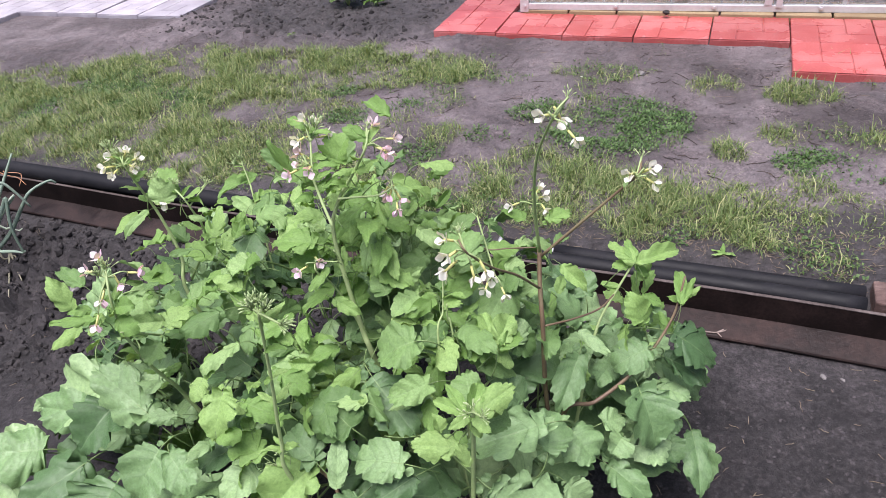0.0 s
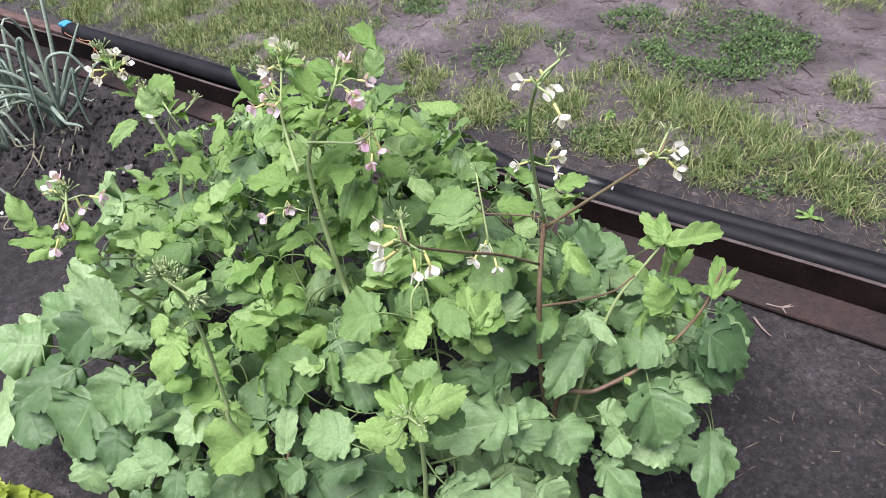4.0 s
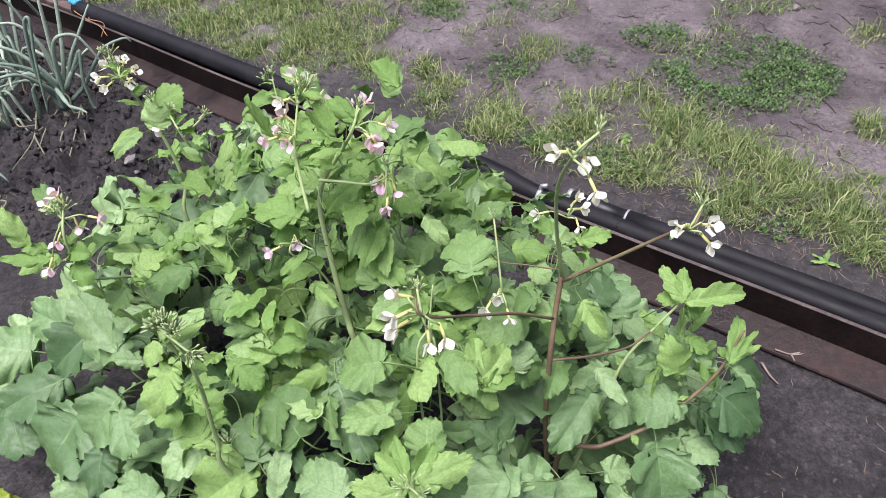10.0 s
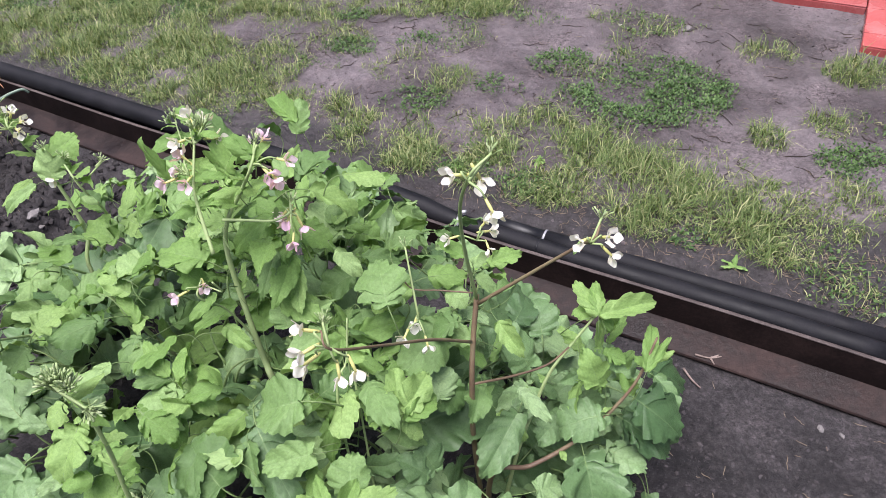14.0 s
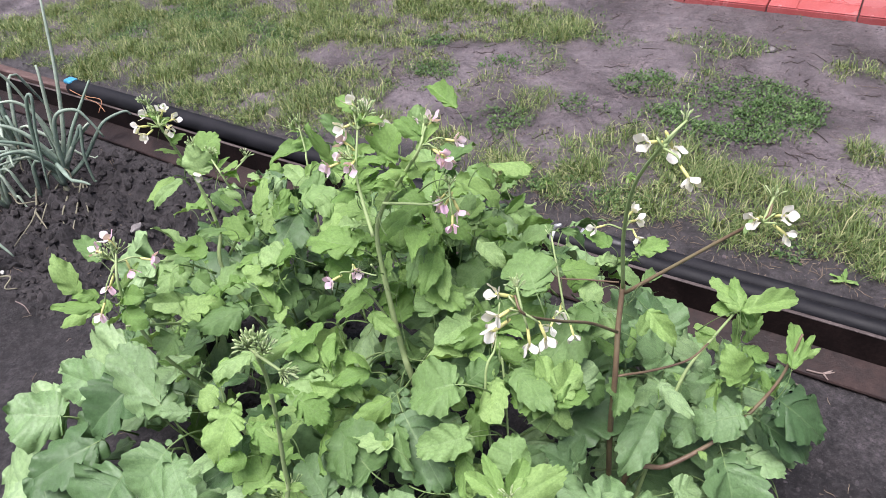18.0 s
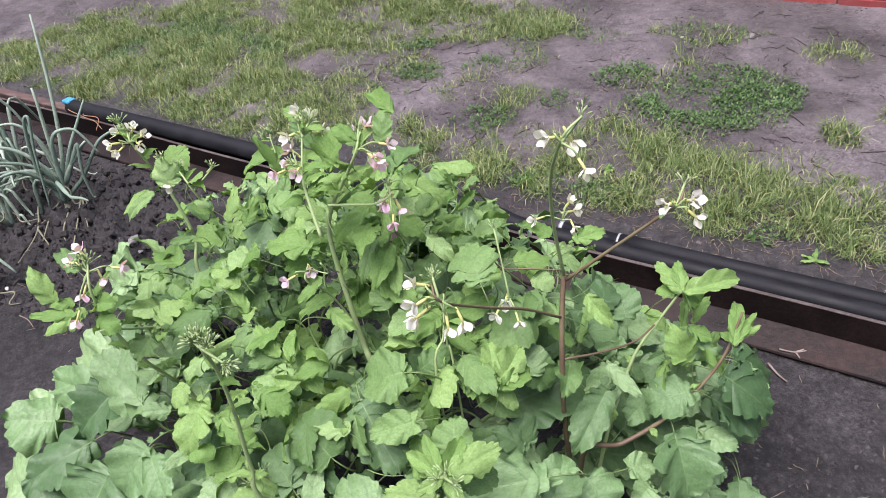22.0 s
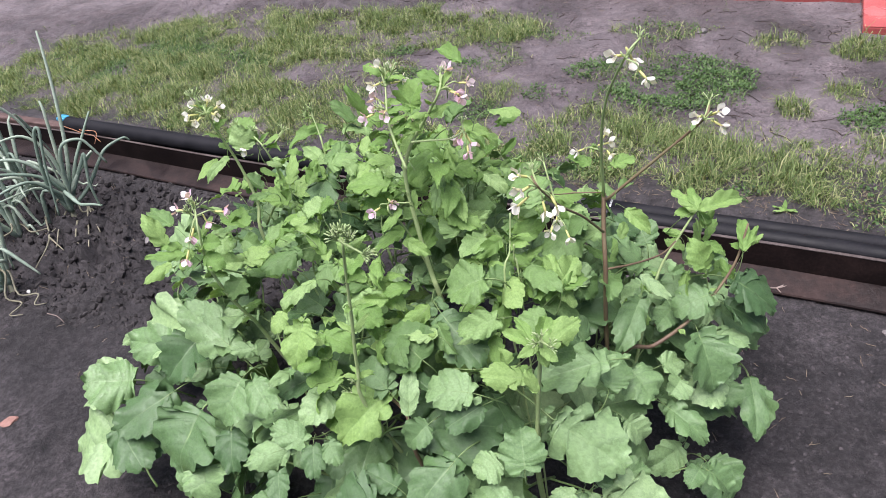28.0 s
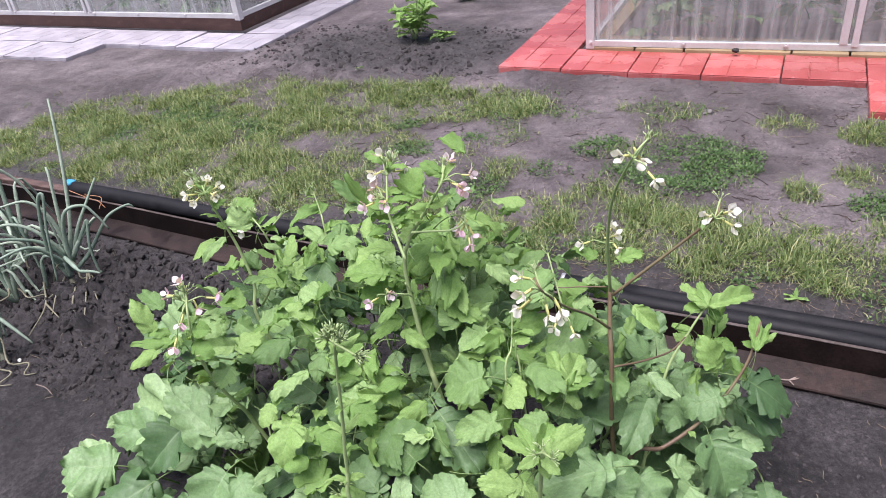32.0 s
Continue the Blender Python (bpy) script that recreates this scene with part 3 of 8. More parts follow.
# ---- greenhouses ----
def greenhouse(name, label, corner, axis, left, inset, base_z, board, length, depth, panel, skew=0.0):
    """A low-arched polycarbonate greenhouse; axis runs along its front from the corner."""
    e1 = Vector((axis[0], axis[1], 0)).normalized()
    e2 = Vector((-e1.y, e1.x, 0)) if not left else Vector((e1.y, -e1.x, 0))
    root = empty(name, Vector((corner[0], corner[1], 0)) + e1 * inset[0] + e2 * inset[1], label, "greenhouse")
    turn = Matrix(((e1.x, e2.x, 0, 0), (e1.y, e2.y, 0, 0), (0, 0, 1, 0), (0, 0, 0, 1)))

    straight = turn
    turn = turn @ Matrix.Rotation(radians(skew), 4, "Z")

    def bar(pname, x0, y0, z0, x1, y1, z1, material, plabel="", bevel=0.002):
        bm = bmesh.new()
        box(bm, x0, y0, z0, x1, y1, z1, bevel)
        bmesh.ops.transform(bm, matrix=straight if pname == "foundation_brick" else turn, verts=bm.verts[:])
        bmesh.ops.recalc_face_normals(bm, faces=bm.faces[:])
        return part(pname, bm, material, root, plabel)

    top = 1.75
    if board:
        bar("base_board", 0, 0, 0.03, length, 0.03, base_z, M_BOARD, "brown wooden base board")
        bar("base_board", 0, 0.03, 0.03, 0.03, depth, base_z, M_BOARD)
    else:
        for k in range(int(length / 0.22)):
            bar("foundation_brick", 0.01 + k * 0.22, -0.002, 0.0, 0.222 + k * 0.22, 0.19, base_z - 0.001, M_YELLOWBRICK, "", 0.003)
        bar("foundation_brick", 0.0, 0.192, 0.0, 0.08, depth, base_z - 0.001, M_YELLOWBRICK, "", 0.003)
    r = 0.03
    bar("bottom_rail", 0, 0, base_z, length, r, base_z + 0.028, M_ALU)
    bar("bottom_rail", 0, r, base_z, r, depth, base_z + 0.028, M_ALU)
    bar("corner_post", -0.004, -0.004, base_z - 0.01, 0.036, 0.036, top, M_ALU)
    bar("corner_post", length - 0.036, -0.004, base_z, length, 0.036, top, M_ALU)
    bar("corner_post", -0.004, depth - 0.036, base_z, 0.036, depth, top, M_ALU)
    bar("top_rail", 0.036, 0, top - 0.03, length - 0.036, r, top, M_ALU)
    bar("top_rail", 0, 0.036, top - 0.03, r, depth - 0.036, top, M_ALU)
    x = panel
    while x < length - 0.2:
        bar("door_post", x, -0.003, base_z + 0.028, x + 0.03, 0.03, top - 0.03, M_ALU)
        bar("door_post", x + 0.045, -0.006, base_z + 0.02, x + 0.07, 0.028, top - 0.03, M_ALU)
        x += 0.8
    y = 1.0
    while y < depth - 0.2:
        bar("side_post", -0.003, y, base_z + 0.028, 0.03, y + 0.03, top - 0.03, M_ALU)
        y += 1.0
    bar("wall_panel", 0.036, 0.012, base_z + 0.028, length - 0.036, 0.018, top - 0.03, M_POLY, "streaked translucent polycarbonate", 0)
    bar("wall_panel", 0.012, 0.036, base_z + 0.028, 0.018, depth - 0.036, top - 0.03, M_POLY, "", 0)
    bar("wall_panel", length - 0.018, 0.036, base_z, length - 0.012, depth, top - 0.03, M_POLY, "", 0)
    bar("wall_panel", 0.036, depth - 0.018, base_z, length - 0.036, depth - 0.012, top - 0.03, M_POLY, "", 0)
    # arched roof
    verts, faces = [], []
    for i in range(13):
        a = math.pi * i / 12
        for yy in (0, depth):
            verts.append(turn @ Vector((length / 2 - math.cos(a) * length / 2, yy, top + math.sin(a) * 0.5)))
    for i in range(12):
        faces.append((2 * i, 2 * i + 2, 2 * i + 3, 2 * i + 1))
    faces.append(tuple(range(0, 26, 2)))
    faces.append(tuple(range(1, 27, 2))[::-1])
    child("roof_sheet", mesh_of("roof_sheet", verts, faces, M_POLY, False), root)
    # bolts with washers along the bottom rail
    bolt = bmesh.new()
    bmesh.ops.create_cone(bolt, cap_ends=True, segments=12, radius1=0.011, radius2=0.009, depth=0.004, matrix=pose(0, 0, 0, 90))
    bmesh.ops.create_cone(bolt, cap_ends=True, segments=6, radius1=0.006, radius2=0.005, depth=0.008, matrix=pose(0, -0.004, 0, 90))
    me = bpy.data.meshes.new("bolt")
    bolt.to_mesh(me)
    bolt.free()
    me.materials.append(M_ALU)
    for k in range(int(length / 0.4)):
        child("bolt", me, root, turn @ Matrix.Translation((0.02 + k * 0.42, -0.004, base_z + 0.02)))
    return root, turn


gh_red, turn_red = greenhouse("polycarbonate_greenhouse", "clear streaked polycarbonate greenhouse with aluminium frame on yellow bricks", RED_AT, RED_AXIS, False, (0.345, 0.285), 0.039, False, 2.4, 4.0, 1.06, 1.6)
gh_grey, turn_grey = greenhouse("polycarbonate_greenhouse", "polycarbonate greenhouse with aluminium frame on a brown base board", GREY_AT, GREY_AXIS, True, (0.335, 0.318), 0.105, True, 3.2, 4.0, 1.3)


# ---- radish plants ----
M_PETAL_W = leafy("white_petal", (0.8, 0.78, 0.76), (0.85, 0.83, 0.8), (0.88, 0.86, 0.8), 0.6, 0.0, 0.35, relief=0.08)
M_PETAL_P = leafy("pink_petal", (0.8, 0.52, 0.72), (0.86, 0.68, 0.81), (0.9, 0.82, 0.88), 0.6, 0.0, 0.35, relief=0.08)
M_CALYX = surface("flower_tube", [(0.3, (0.52, 0.5, 0.14)), (0.5, (0.62, 0.6, 0.22)), (0.7, (0.5, 0.58, 0.24))], 60, 200, (0.5, 0.6), 0.1, 0.001)
M_BUD = leafy("flower_bud", (0.34, 0.46, 0.2), (0.44, 0.56, 0.28), (0.56, 0.64, 0.38), 0.5, 0.0, 0.15, "island")


VEINS = 5


def leaf_mesh(kind, seed):
    """A blade of length 1 along x and width 1, with its stalk behind the base: R rounded, L lobed, E long and toothed.
    Rows of the mesh run from the rib along the side veins to the scalloped edge."""
    rg = random.Random(seed)
    rows, cols = 34, 4
    off = Vector((rg.uniform(0, 60), rg.uniform(0, 60), 0))
    ph = [rg.uniform(0, 6.28) for _ in range(8)]
    heart = {"R": rg.uniform(0.14, 0.3), "L": rg.uniform(0.0, 0.2), "E": 0.0}[kind]
    skew = {s: rg.uniform(0.88, 1.08) for s in (1, -1)}
    teeth = {"R": rg.choice((8, 9, 10)), "L": 9, "E": 6}[kind]
    sinus = {}
    for s in (1, -1):
        if kind == "L":
            sinus[s] = [(rg.uniform(0.4, 0.55), rg.uniform(0.08, 0.45), 0.035), (rg.uniform(0.2, 0.28), rg.uniform(0.2, 0.6), 0.035), (rg.uniform(0.65, 0.8), rg.uniform(0.0, 0.16), 0.03)]
        elif kind == "R":
            sinus[s] = [(rg.uniform(0.2, 0.4), rg.uniform(0.02, 0.22), 0.035), (rg.uniform(0.5, 0.78), rg.uniform(0.02, 0.2), 0.03)]
        else:
            sinus[s] = [(rg.uniform(0.3, 0.5), rg.uniform(0.05, 0.25), 0.04)]

    def edge(q, s):
        """The outline at q, 0 at the base and 1 at the tip; s is the side, 0 for the plain outline."""
        a = math.pi * (1 - q)
        rho = 1 - heart * math.exp(-(q / 0.1) ** 2)
        if s:
            wave = math.pi * teeth * q + 0.8 * math.sin(5 * q + ph[0] * s)
            if kind == "E":
                rho *= 1 + 0.17 * ((wave / math.pi) % 1.0 - 0.5) * math.sin(math.pi * q)
            else:
                rho *= 1 + (0.115 if kind == "R" else 0.14) * (abs(math.sin(wave)) ** 0.6 - 0.6) * min(1.0, 6 * q)
                rho *= 1 + 0.025 * math.sin(2.6 * wave + ph[1] * s)
            for at, deep, wide in sinus[s]:
                rho *= 1 - deep * math.exp(-((q - at) / wide) ** 2)
            rho *= 1 + 0.1 * noise.noise(Vector((4 * q, 5 * s, 0)) + off)
        x, y = 0.5 + 0.5 * rho * math.cos(a), 0.5 * rho * math.sin(a)
        if kind == "E":
            y *= 1.0 - 0.45 * q ** 2
        elif kind == "L":
            y *= 0.72 + 0.36 * math.sin(math.pi * min(1.0, q * 1.15))
        return x, y * (skew[s] if s else 1.0)

    attach = edge(0, 0)[0]
    bend, fold = rg.uniform(0.05, 0.55), rg.uniform(0.05, 0.55)
    twist, roll = rg.uniform(-0.4, 0.4), rg.uniform(-1.0, 0.1)
    curl = rg.choice((0.0, 0.3, 0.9))
    ruffle = rg.uniform(0.8, 2.0)

    def lift(x, y, q, f, s):
        z = fold * (math.sqrt(y * y + 0.002) - 0.045) - bend * (x - 0.2) * abs(x - 0.2) + twist * y * (x - 0.3) + roll * y * y
        z -= curl * max(0.0, x - 0.7) ** 2 * 2
        z += ruffle * f ** 2.5 * (0.05 * math.sin(9 * q + ph[3] + 2 * s) + 0.032 * math.sin(21 * q + ph[4] * s) + 0.014 * math.sin(44 * q + ph[5] * s))
        z += 0.017 * abs(math.sin(math.pi * VEINS * q)) ** 0.6 * min(1.0, f * 5) * (1 - 0.45 * f)
        z += 0.022 * noise.noise(Vector((7 * x, 7 * y, s)) + off) + 0.035 * noise.noise(Vector((2.6 * x, 2.6 * y, 3)) + off)
        return z

    verts, uvs, faces = [], [], []
    for s in (1, -1):
        o = len(verts)
        for i in range(rows + 1):
            q = i / rows
            px, py = edge(q, 0)
            rib = min(max(px - 0.6 * py, attach), 1.0)
            rib = max(rib, attach + (1 - attach) * max(0.0, q - 0.15) * 0.55)
            ex, ey = edge(q, s)
            for j in range(cols + 1):
                f = j / cols
                bow = 0.05 * math.sin(math.pi * f) * py
                x, y = rib + (ex - rib) * f - bow, s * ey * f
                verts.append((x, y, lift(x, y, q, f, s)))
                uvs.append((q * VEINS, f * s))
        for i in range(rows):
            for j in range(cols):
                k = o + i * (cols + 1) + j
                ring4 = (k, k + cols + 1, k + cols + 2, k + 1)
                faces.append(ring4 if s < 0 else ring4[::-1])
    z0 = lift(attach, 0, 0, 0, 1)
    back = [(attach, 0, z0 - 0.012), (attach - 0.14, 0.012, z0 - 0.05), (attach - 0.3, 0.02, z0 - 0.2), (attach - 0.42, 0.0, z0 - 0.5), (attach - 0.48, -0.02, z0 - 0.8)]
    # small leaflets down the stalk
    pairs = rg.choice((0, 1, 2)) if kind != "E" else 0
    for k in range(pairs):
        for s in (1, -1):
            if rg.random() < 0.2:
                continue
            o = len(verts)
            size, at = rg.uniform(0.13, 0.22) - 0.03 * k, back[1 + k]
            aim = s * rg.uniform(0.9, 1.5)
            for i in range(7):
                for j in range(-2, 3):
                    e = i / 6
                    lx, ly = size * (0.15 + e), size * 0.36 * math.sin(math.pi * min(0.97, e * 0.9 + 0.08)) ** 0.7 * j / 2
                    x, y = at[0] + lx * math.cos(aim) - ly * math.sin(aim), at[1] + lx * math.sin(aim) + ly * math.cos(aim)
                    verts.append((x, y, at[2] + 0.2 * abs(ly) - 0.3 * e * size * e + 0.02 * math.sin(7 * e + j + ph[6])))
                    uvs.append((e * VEINS, 0.5 * j))
            for i in range(6):
                for j in range(4):
                    c = o + i * 5 + j
                    faces.append((c, c + 5, c + 6, c + 1))
    blade = len(faces)
    line = smooth_line([(attach + 0.6 * (1 - attach), 0, lift(attach + 0.6 * (1 - attach), 0, 0.7, 0, 1) - 0.008), (attach + 0.3 * (1 - attach), 0, lift(attach + 0.3 * (1 - attach), 0, 0.5, 0, 1) - 0.01)] + back, 3)
    tv, tf = tube_data(line, [0.005 + 0.015 * i / (len(line) - 1) for i in range(len(line))], 6)
    o = len(verts)
    verts += [tuple(v) for v in tv]
    uvs += [(0.5, 3.0)] * len(tv)
    faces += [tuple(o + i for i in f) for f in tf]
    me = mesh_of("leaf", verts, faces, M_LEAF, True, uvs)
    me.materials.append(M_PETIOLE)
    for p in list(me.polygons)[blade:]:
        p.material_index = 1
    return me


LEAVES = {k: [leaf_mesh(k, 10 * i + ord(k)) for i in range(12)] for k in "RLE"}
# upper leaves: yellower, and brightened in colour for the light at the top
M_UPPER_LIT = leafy("lit_upper_radish_leaf", (0.1, 0.185, 0.06), (0.195, 0.318, 0.11), (0.29, 0.43, 0.17), 0.42, 0.35, 0.12)
LIT_UPPER = {}
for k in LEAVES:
    LIT_UPPER[k] = []
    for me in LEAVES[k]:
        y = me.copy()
        y.materials[0] = M_UPPER_LIT
        LIT_UPPER[k].append(y)
YOUNG = {}
for k in LEAVES:
    YOUNG[k] = []
    for me in LEAVES[k]:
        y = me.copy()
        y.materials[0] = M_YOUNG
        YOUNG[k].append(y)
leaf_rng = random.Random(77)


def leaf(plant, base, tip, normal, width, kind="R", young=0):
    b, t, n = Vector(base), Vector(tip), Vector(normal)
    x = t - b
    length = x.length
    x.normalize()
    z = (n - x * n.dot(x)).normalized()
    y = z.cross(x)
    m = Matrix((x, y, z)).transposed().to_4x4()
    m.translation = b - plant.location
    # high small leaves take the brightened copy
    pool = (YOUNG if young else LIT_UPPER if b.z > 0.36 and length < 0.085 else LEAVES)[kind]
    flip = leaf_rng.choice((1, -1))
    return child("leaf", pool[leaf_rng.randrange(len(pool))], plant, m @ Matrix.Diagonal((length, width * flip, (length + width) / 2, 1)))


def petal_mesh(material):
    verts, uvs, faces = [], [], []
    n = 7
    for i in range(n + 1):
        s = i / n
        w = 0.08 + 0.31 * max(0.0, math.sin(math.pi * min(1, max(0, (s - 0.28) / 0.78)) ** 0.85)) if s > 0.28 else 0.09
        if i == n:
            w = 0.13
        for j in range(5):
            q = j / 2 - 1
            verts.append((s - 0.06 * q * q * (s > 0.6), w * q, 0.12 * s * s - 0.05 * abs(q) + 0.05 * math.sin(3 * q + 5 * s)))
            uvs.append((s, q))
    for i in range(n):
        for j in range(4):
            a = i * 5 + j
            faces.append((a, a + 1, a + 6, a + 5))
    return mesh_of("petal", verts, faces, material, True, uvs)


def calyx_mesh():
    v, f = tube_data([(0, 0, -1.1), (0, 0, -0.95), (0, 0, -0.4), (0, 0, 0.12)], [0.05, 0.1, 0.12, 0.09], 8)
    return mesh_of("flower", v, f, M_CALYX)


PETALS = [petal_mesh(M_PETAL_W), petal_mesh(M_PETAL_P)]
CALYX = calyx_mesh()
flower_rng = random.Random(21)


def flower(plant, centre, place, pink):
    """A four-petalled cress flower on its thin stalk."""
    c, p = Vector(centre), Vector(place)
    out = p - c
    out += Vector((flower_rng.uniform(-0.006, 0.006), -0.012, flower_rng.uniform(-0.004, 0.004)))
    out.normalize()
    size = flower_rng.uniform(0.0115, 0.0148)
    mid = (c + p) / 2 + Vector((0, 0, 0.006))
    foot = p - out * size * 0.9
    stalk("flower_stalk", [c, mid, foot], 0.0011, 0.0008, M_STEM, plant, "", 5, 3)
    turn = out.to_track_quat("Z", "Y").to_matrix().to_4x4()
    head = child("flower", CALYX, plant, Matrix.Translation(p - plant.location) @ turn @ Matrix.Scale(size, 4))
    spin = flower_rng.uniform(0, 6.28)
    for k in range(4):
        a = spin + k * math.pi / 2 + flower_rng.uniform(-0.25, 0.25)
        opening = flower_rng.uniform(20, 62)
        m = Matrix.Rotation(a, 4, "Z") @ Matrix.Rotation(radians(-opening), 4, "Y") @ Matrix.Scale(flower_rng.uniform(0.85, 1.05), 4)
        child("petal", PETALS[pink], head, m)


def bud_mesh(seed, n):
    rg = random.Random(seed)
    verts, faces = [], []
    for _ in range(int(n * 2.6)):
        d = Vector((rg.gauss(0, 0.55), rg.gauss(0, 0.55), 0.25 + abs(rg.gauss(0, 0.6)))).normalized()
        reach = rg.uniform(0.5, 1.25)
        base, far = d * (reach - 0.34), d * reach + Vector((rg.gauss(0, 0.06), rg.gauss(0, 0.06), 0.05))
        k = len(verts)
        v, f = tube_data([Vector((0, 0, -0.3)), base, base.lerp(far, 0.25), base.lerp(far, 0.65), far], [0.02, 0.026, 0.062, 0.07, 0.03], 6)
        verts += v
        faces += [tuple(k + i for i in q) for q in f]
    return mesh_of("bud_head", verts, faces, M_BUD)


BUDS = {}


def buds(plant, centre, place, n):
    if n not in BUDS:
        BUDS[n] = bud_mesh(n, n)
    c, p = Vector(centre), Vector(place)
    out = (p - c) + Vector((0, 0, 0.012))
    stalk("bud_stalk", [c, (c + p) / 2, p], 0.0016, 0.0012, M_STEM, plant, "", 5, 3)
    size = (0.011 if n < 8 else 0.015)
    child("bud_head", BUDS[n], plant, Matrix.Translation(p - plant.location) @ out.to_track_quat("Z", "Y").to_matrix().to_4x4() @ Matrix.Scale(size, 4))


def radish(x, y, label):
    return empty("radish_plant", (x, y, height_at(x, y)), label, "radish plant", "flowering radish plants in the bed")


plant_a = radish(0.12, 0.84, "flowering radish plant with reddish stems and white-yellow flowers")
plant_b = radish(-0.12, 0.88, "tall flowering radish plant with green stem and pink flowers")
plant_c = radish(-0.37, 1.03, "flowering radish plant with white flowers beside the steel border")
plant_d = radish(-0.38, 0.84, "leaning radish plant with pale pink flowers and green leaves")
plant_e = radish(-0.17, 0.70, "radish plant with green flower buds not yet open")
plant_f = radish(0.0, 0.68, "radish plant with broad leaves and young yellow-green shoot")
stalk("main_stem", [(0.120, 0.840, -0.090), (0.096, 0.819, 0.243), (0.092, 0.824, 0.387), (0.090, 0.854, 0.444), (0.091, 0.877, 0.489)], 0.0037, 0.0032, M_REDSTEM, plant_a)
stalk("stem_top", [(0.091, 0.874, 0.486), (0.084, 0.841, 0.589), (0.087, 0.799, 0.678), (0.104, 0.749, 0.753), (0.118, 0.762, 0.765)], 0.0024, 0.0011, M_STEM, plant_a)
stalk("side_stem", [(0.094, 0.871, 0.481), (0.149, 0.865, 0.540), (0.198, 0.856, 0.595), (0.210, 0.824, 0.633), (0.215, 0.834, 0.644)], 0.0024, 0.0012, M_REDSTEM, plant_a)
stalk("side_stem", [(0.089, 0.842, 0.445), (0.059, 0.778, 0.518), (0.029, 0.710, 0.584), (0.008, 0.644, 0.653), (-0.001, 0.652, 0.665)], 0.0020, 0.0009, M_REDSTEM, plant_a)
stalk("side_stem", [(0.086, 0.877, 0.491), (0.049, 0.872, 0.495), (0.016, 0.868, 0.498), (-0.000, 0.877, 0.515)], 0.0010, 0.0007, M_REDSTEM, plant_a)
stalk("low_branch", [(0.120, 0.840, -0.090), (0.119, 0.800, 0.223), (0.169, 0.816, 0.238), (0.223, 0.843, 0.265), (0.265, 0.872, 0.299), (0.295, 0.898, 0.340), (0.313, 0.928, 0.390)], 0.0042, 0.0016, M_REDSTEM, plant_a)
stalk("low_branch", [(0.120, 0.840, -0.090), (0.148, 0.830, 0.218), (0.166, 0.871, 0.281), (0.183, 0.900, 0.328), (0.206, 0.921, 0.362), (0.234, 0.944, 0.400)], 0.0031, 0.0016, M_STEM, plant_a)
stalk("side_stem", [(0.095, 0.825, 0.389), (0.138, 0.852, 0.377), (0.180, 0.882, 0.370), (0.205, 0.914, 0.370)], 0.0017, 0.0013, M_REDSTEM, plant_a)
stalk("main_stem", [(-0.120, 0.880, -0.090), (-0.159, 0.822, 0.319), (-0.171, 0.824, 0.389), (-0.184, 0.838, 0.472), (-0.191, 0.849, 0.550), (-0.175, 0.843, 0.600), (-0.147, 0.835, 0.645), (-0.122, 0.824, 0.686), (-0.117, 0.840, 0.705)], 0.0048, 0.0011, M_STEM, plant_b)
stalk("side_stem", [(-0.175, 0.800, 0.591), (-0.188, 0.819, 0.618), (-0.198, 0.837, 0.644), (-0.200, 0.856, 0.668), (-0.201, 0.878, 0.696)], 0.0022, 0.0011, M_STEM, plant_b)
stalk("side_stem", [(-0.168, 0.824, 0.618), (-0.143, 0.828, 0.617), (-0.116, 0.832, 0.616), (-0.099, 0.840, 0.621)], 0.0017, 0.0011, M_STEM, plant_b)
stalk("side_stem", [(-0.169, 0.841, 0.346), (-0.186, 0.837, 0.419), (-0.200, 0.824, 0.478), (-0.210, 0.799, 0.521), (-0.212, 0.806, 0.531)], 0.0017, 0.0010, M_STEM, plant_b)
stalk("side_stem", [(-0.175, 0.782, 0.567), (-0.175, 0.793, 0.542), (-0.203, 0.809, 0.531)], 0.0011, 0.0007, M_STEM, plant_b)
stalk("main_stem", [(-0.370, 1.030, -0.090), (-0.491, 0.964, 0.320), (-0.506, 0.994, 0.420), (-0.522, 1.003, 0.496), (-0.538, 1.001, 0.556), (-0.538, 0.987, 0.598), (-0.546, 0.997, 0.612)], 0.0036, 0.0012, M_STEM, plant_c)
stalk("side_stem", [(-0.505, 0.998, 0.367), (-0.446, 0.982, 0.460), (-0.436, 0.948, 0.543), (-0.459, 0.963, 0.569)], 0.0024, 0.0011, M_STEM, plant_c)
stalk("side_stem", [(-0.437, 0.948, 0.543), (-0.423, 0.961, 0.556), (-0.410, 0.974, 0.568)], 0.0013, 0.0011, M_STEM, plant_c)
stalk("main_stem", [(-0.380, 0.840, -0.090), (-0.458, 0.796, 0.271), (-0.463, 0.779, 0.333), (-0.477, 0.762, 0.397), (-0.484, 0.752, 0.468), (-0.472, 0.743, 0.536), (-0.477, 0.763, 0.563)], 0.0036, 0.0013, M_STEM, plant_d)
stalk("side_stem", [(-0.459, 0.715, 0.497), (-0.468, 0.788, 0.427), (-0.477, 0.860, 0.357)], 0.0011, 0.0023, M_STEM, plant_d)
stalk("main_stem", [(-0.170, 0.700, -0.090), (-0.240, 0.618, 0.303), (-0.242, 0.618, 0.395), (-0.232, 0.620, 0.486), (-0.221, 0.613, 0.566), (-0.207, 0.592, 0.626)], 0.0032, 0.0016, M_STEM, plant_e)
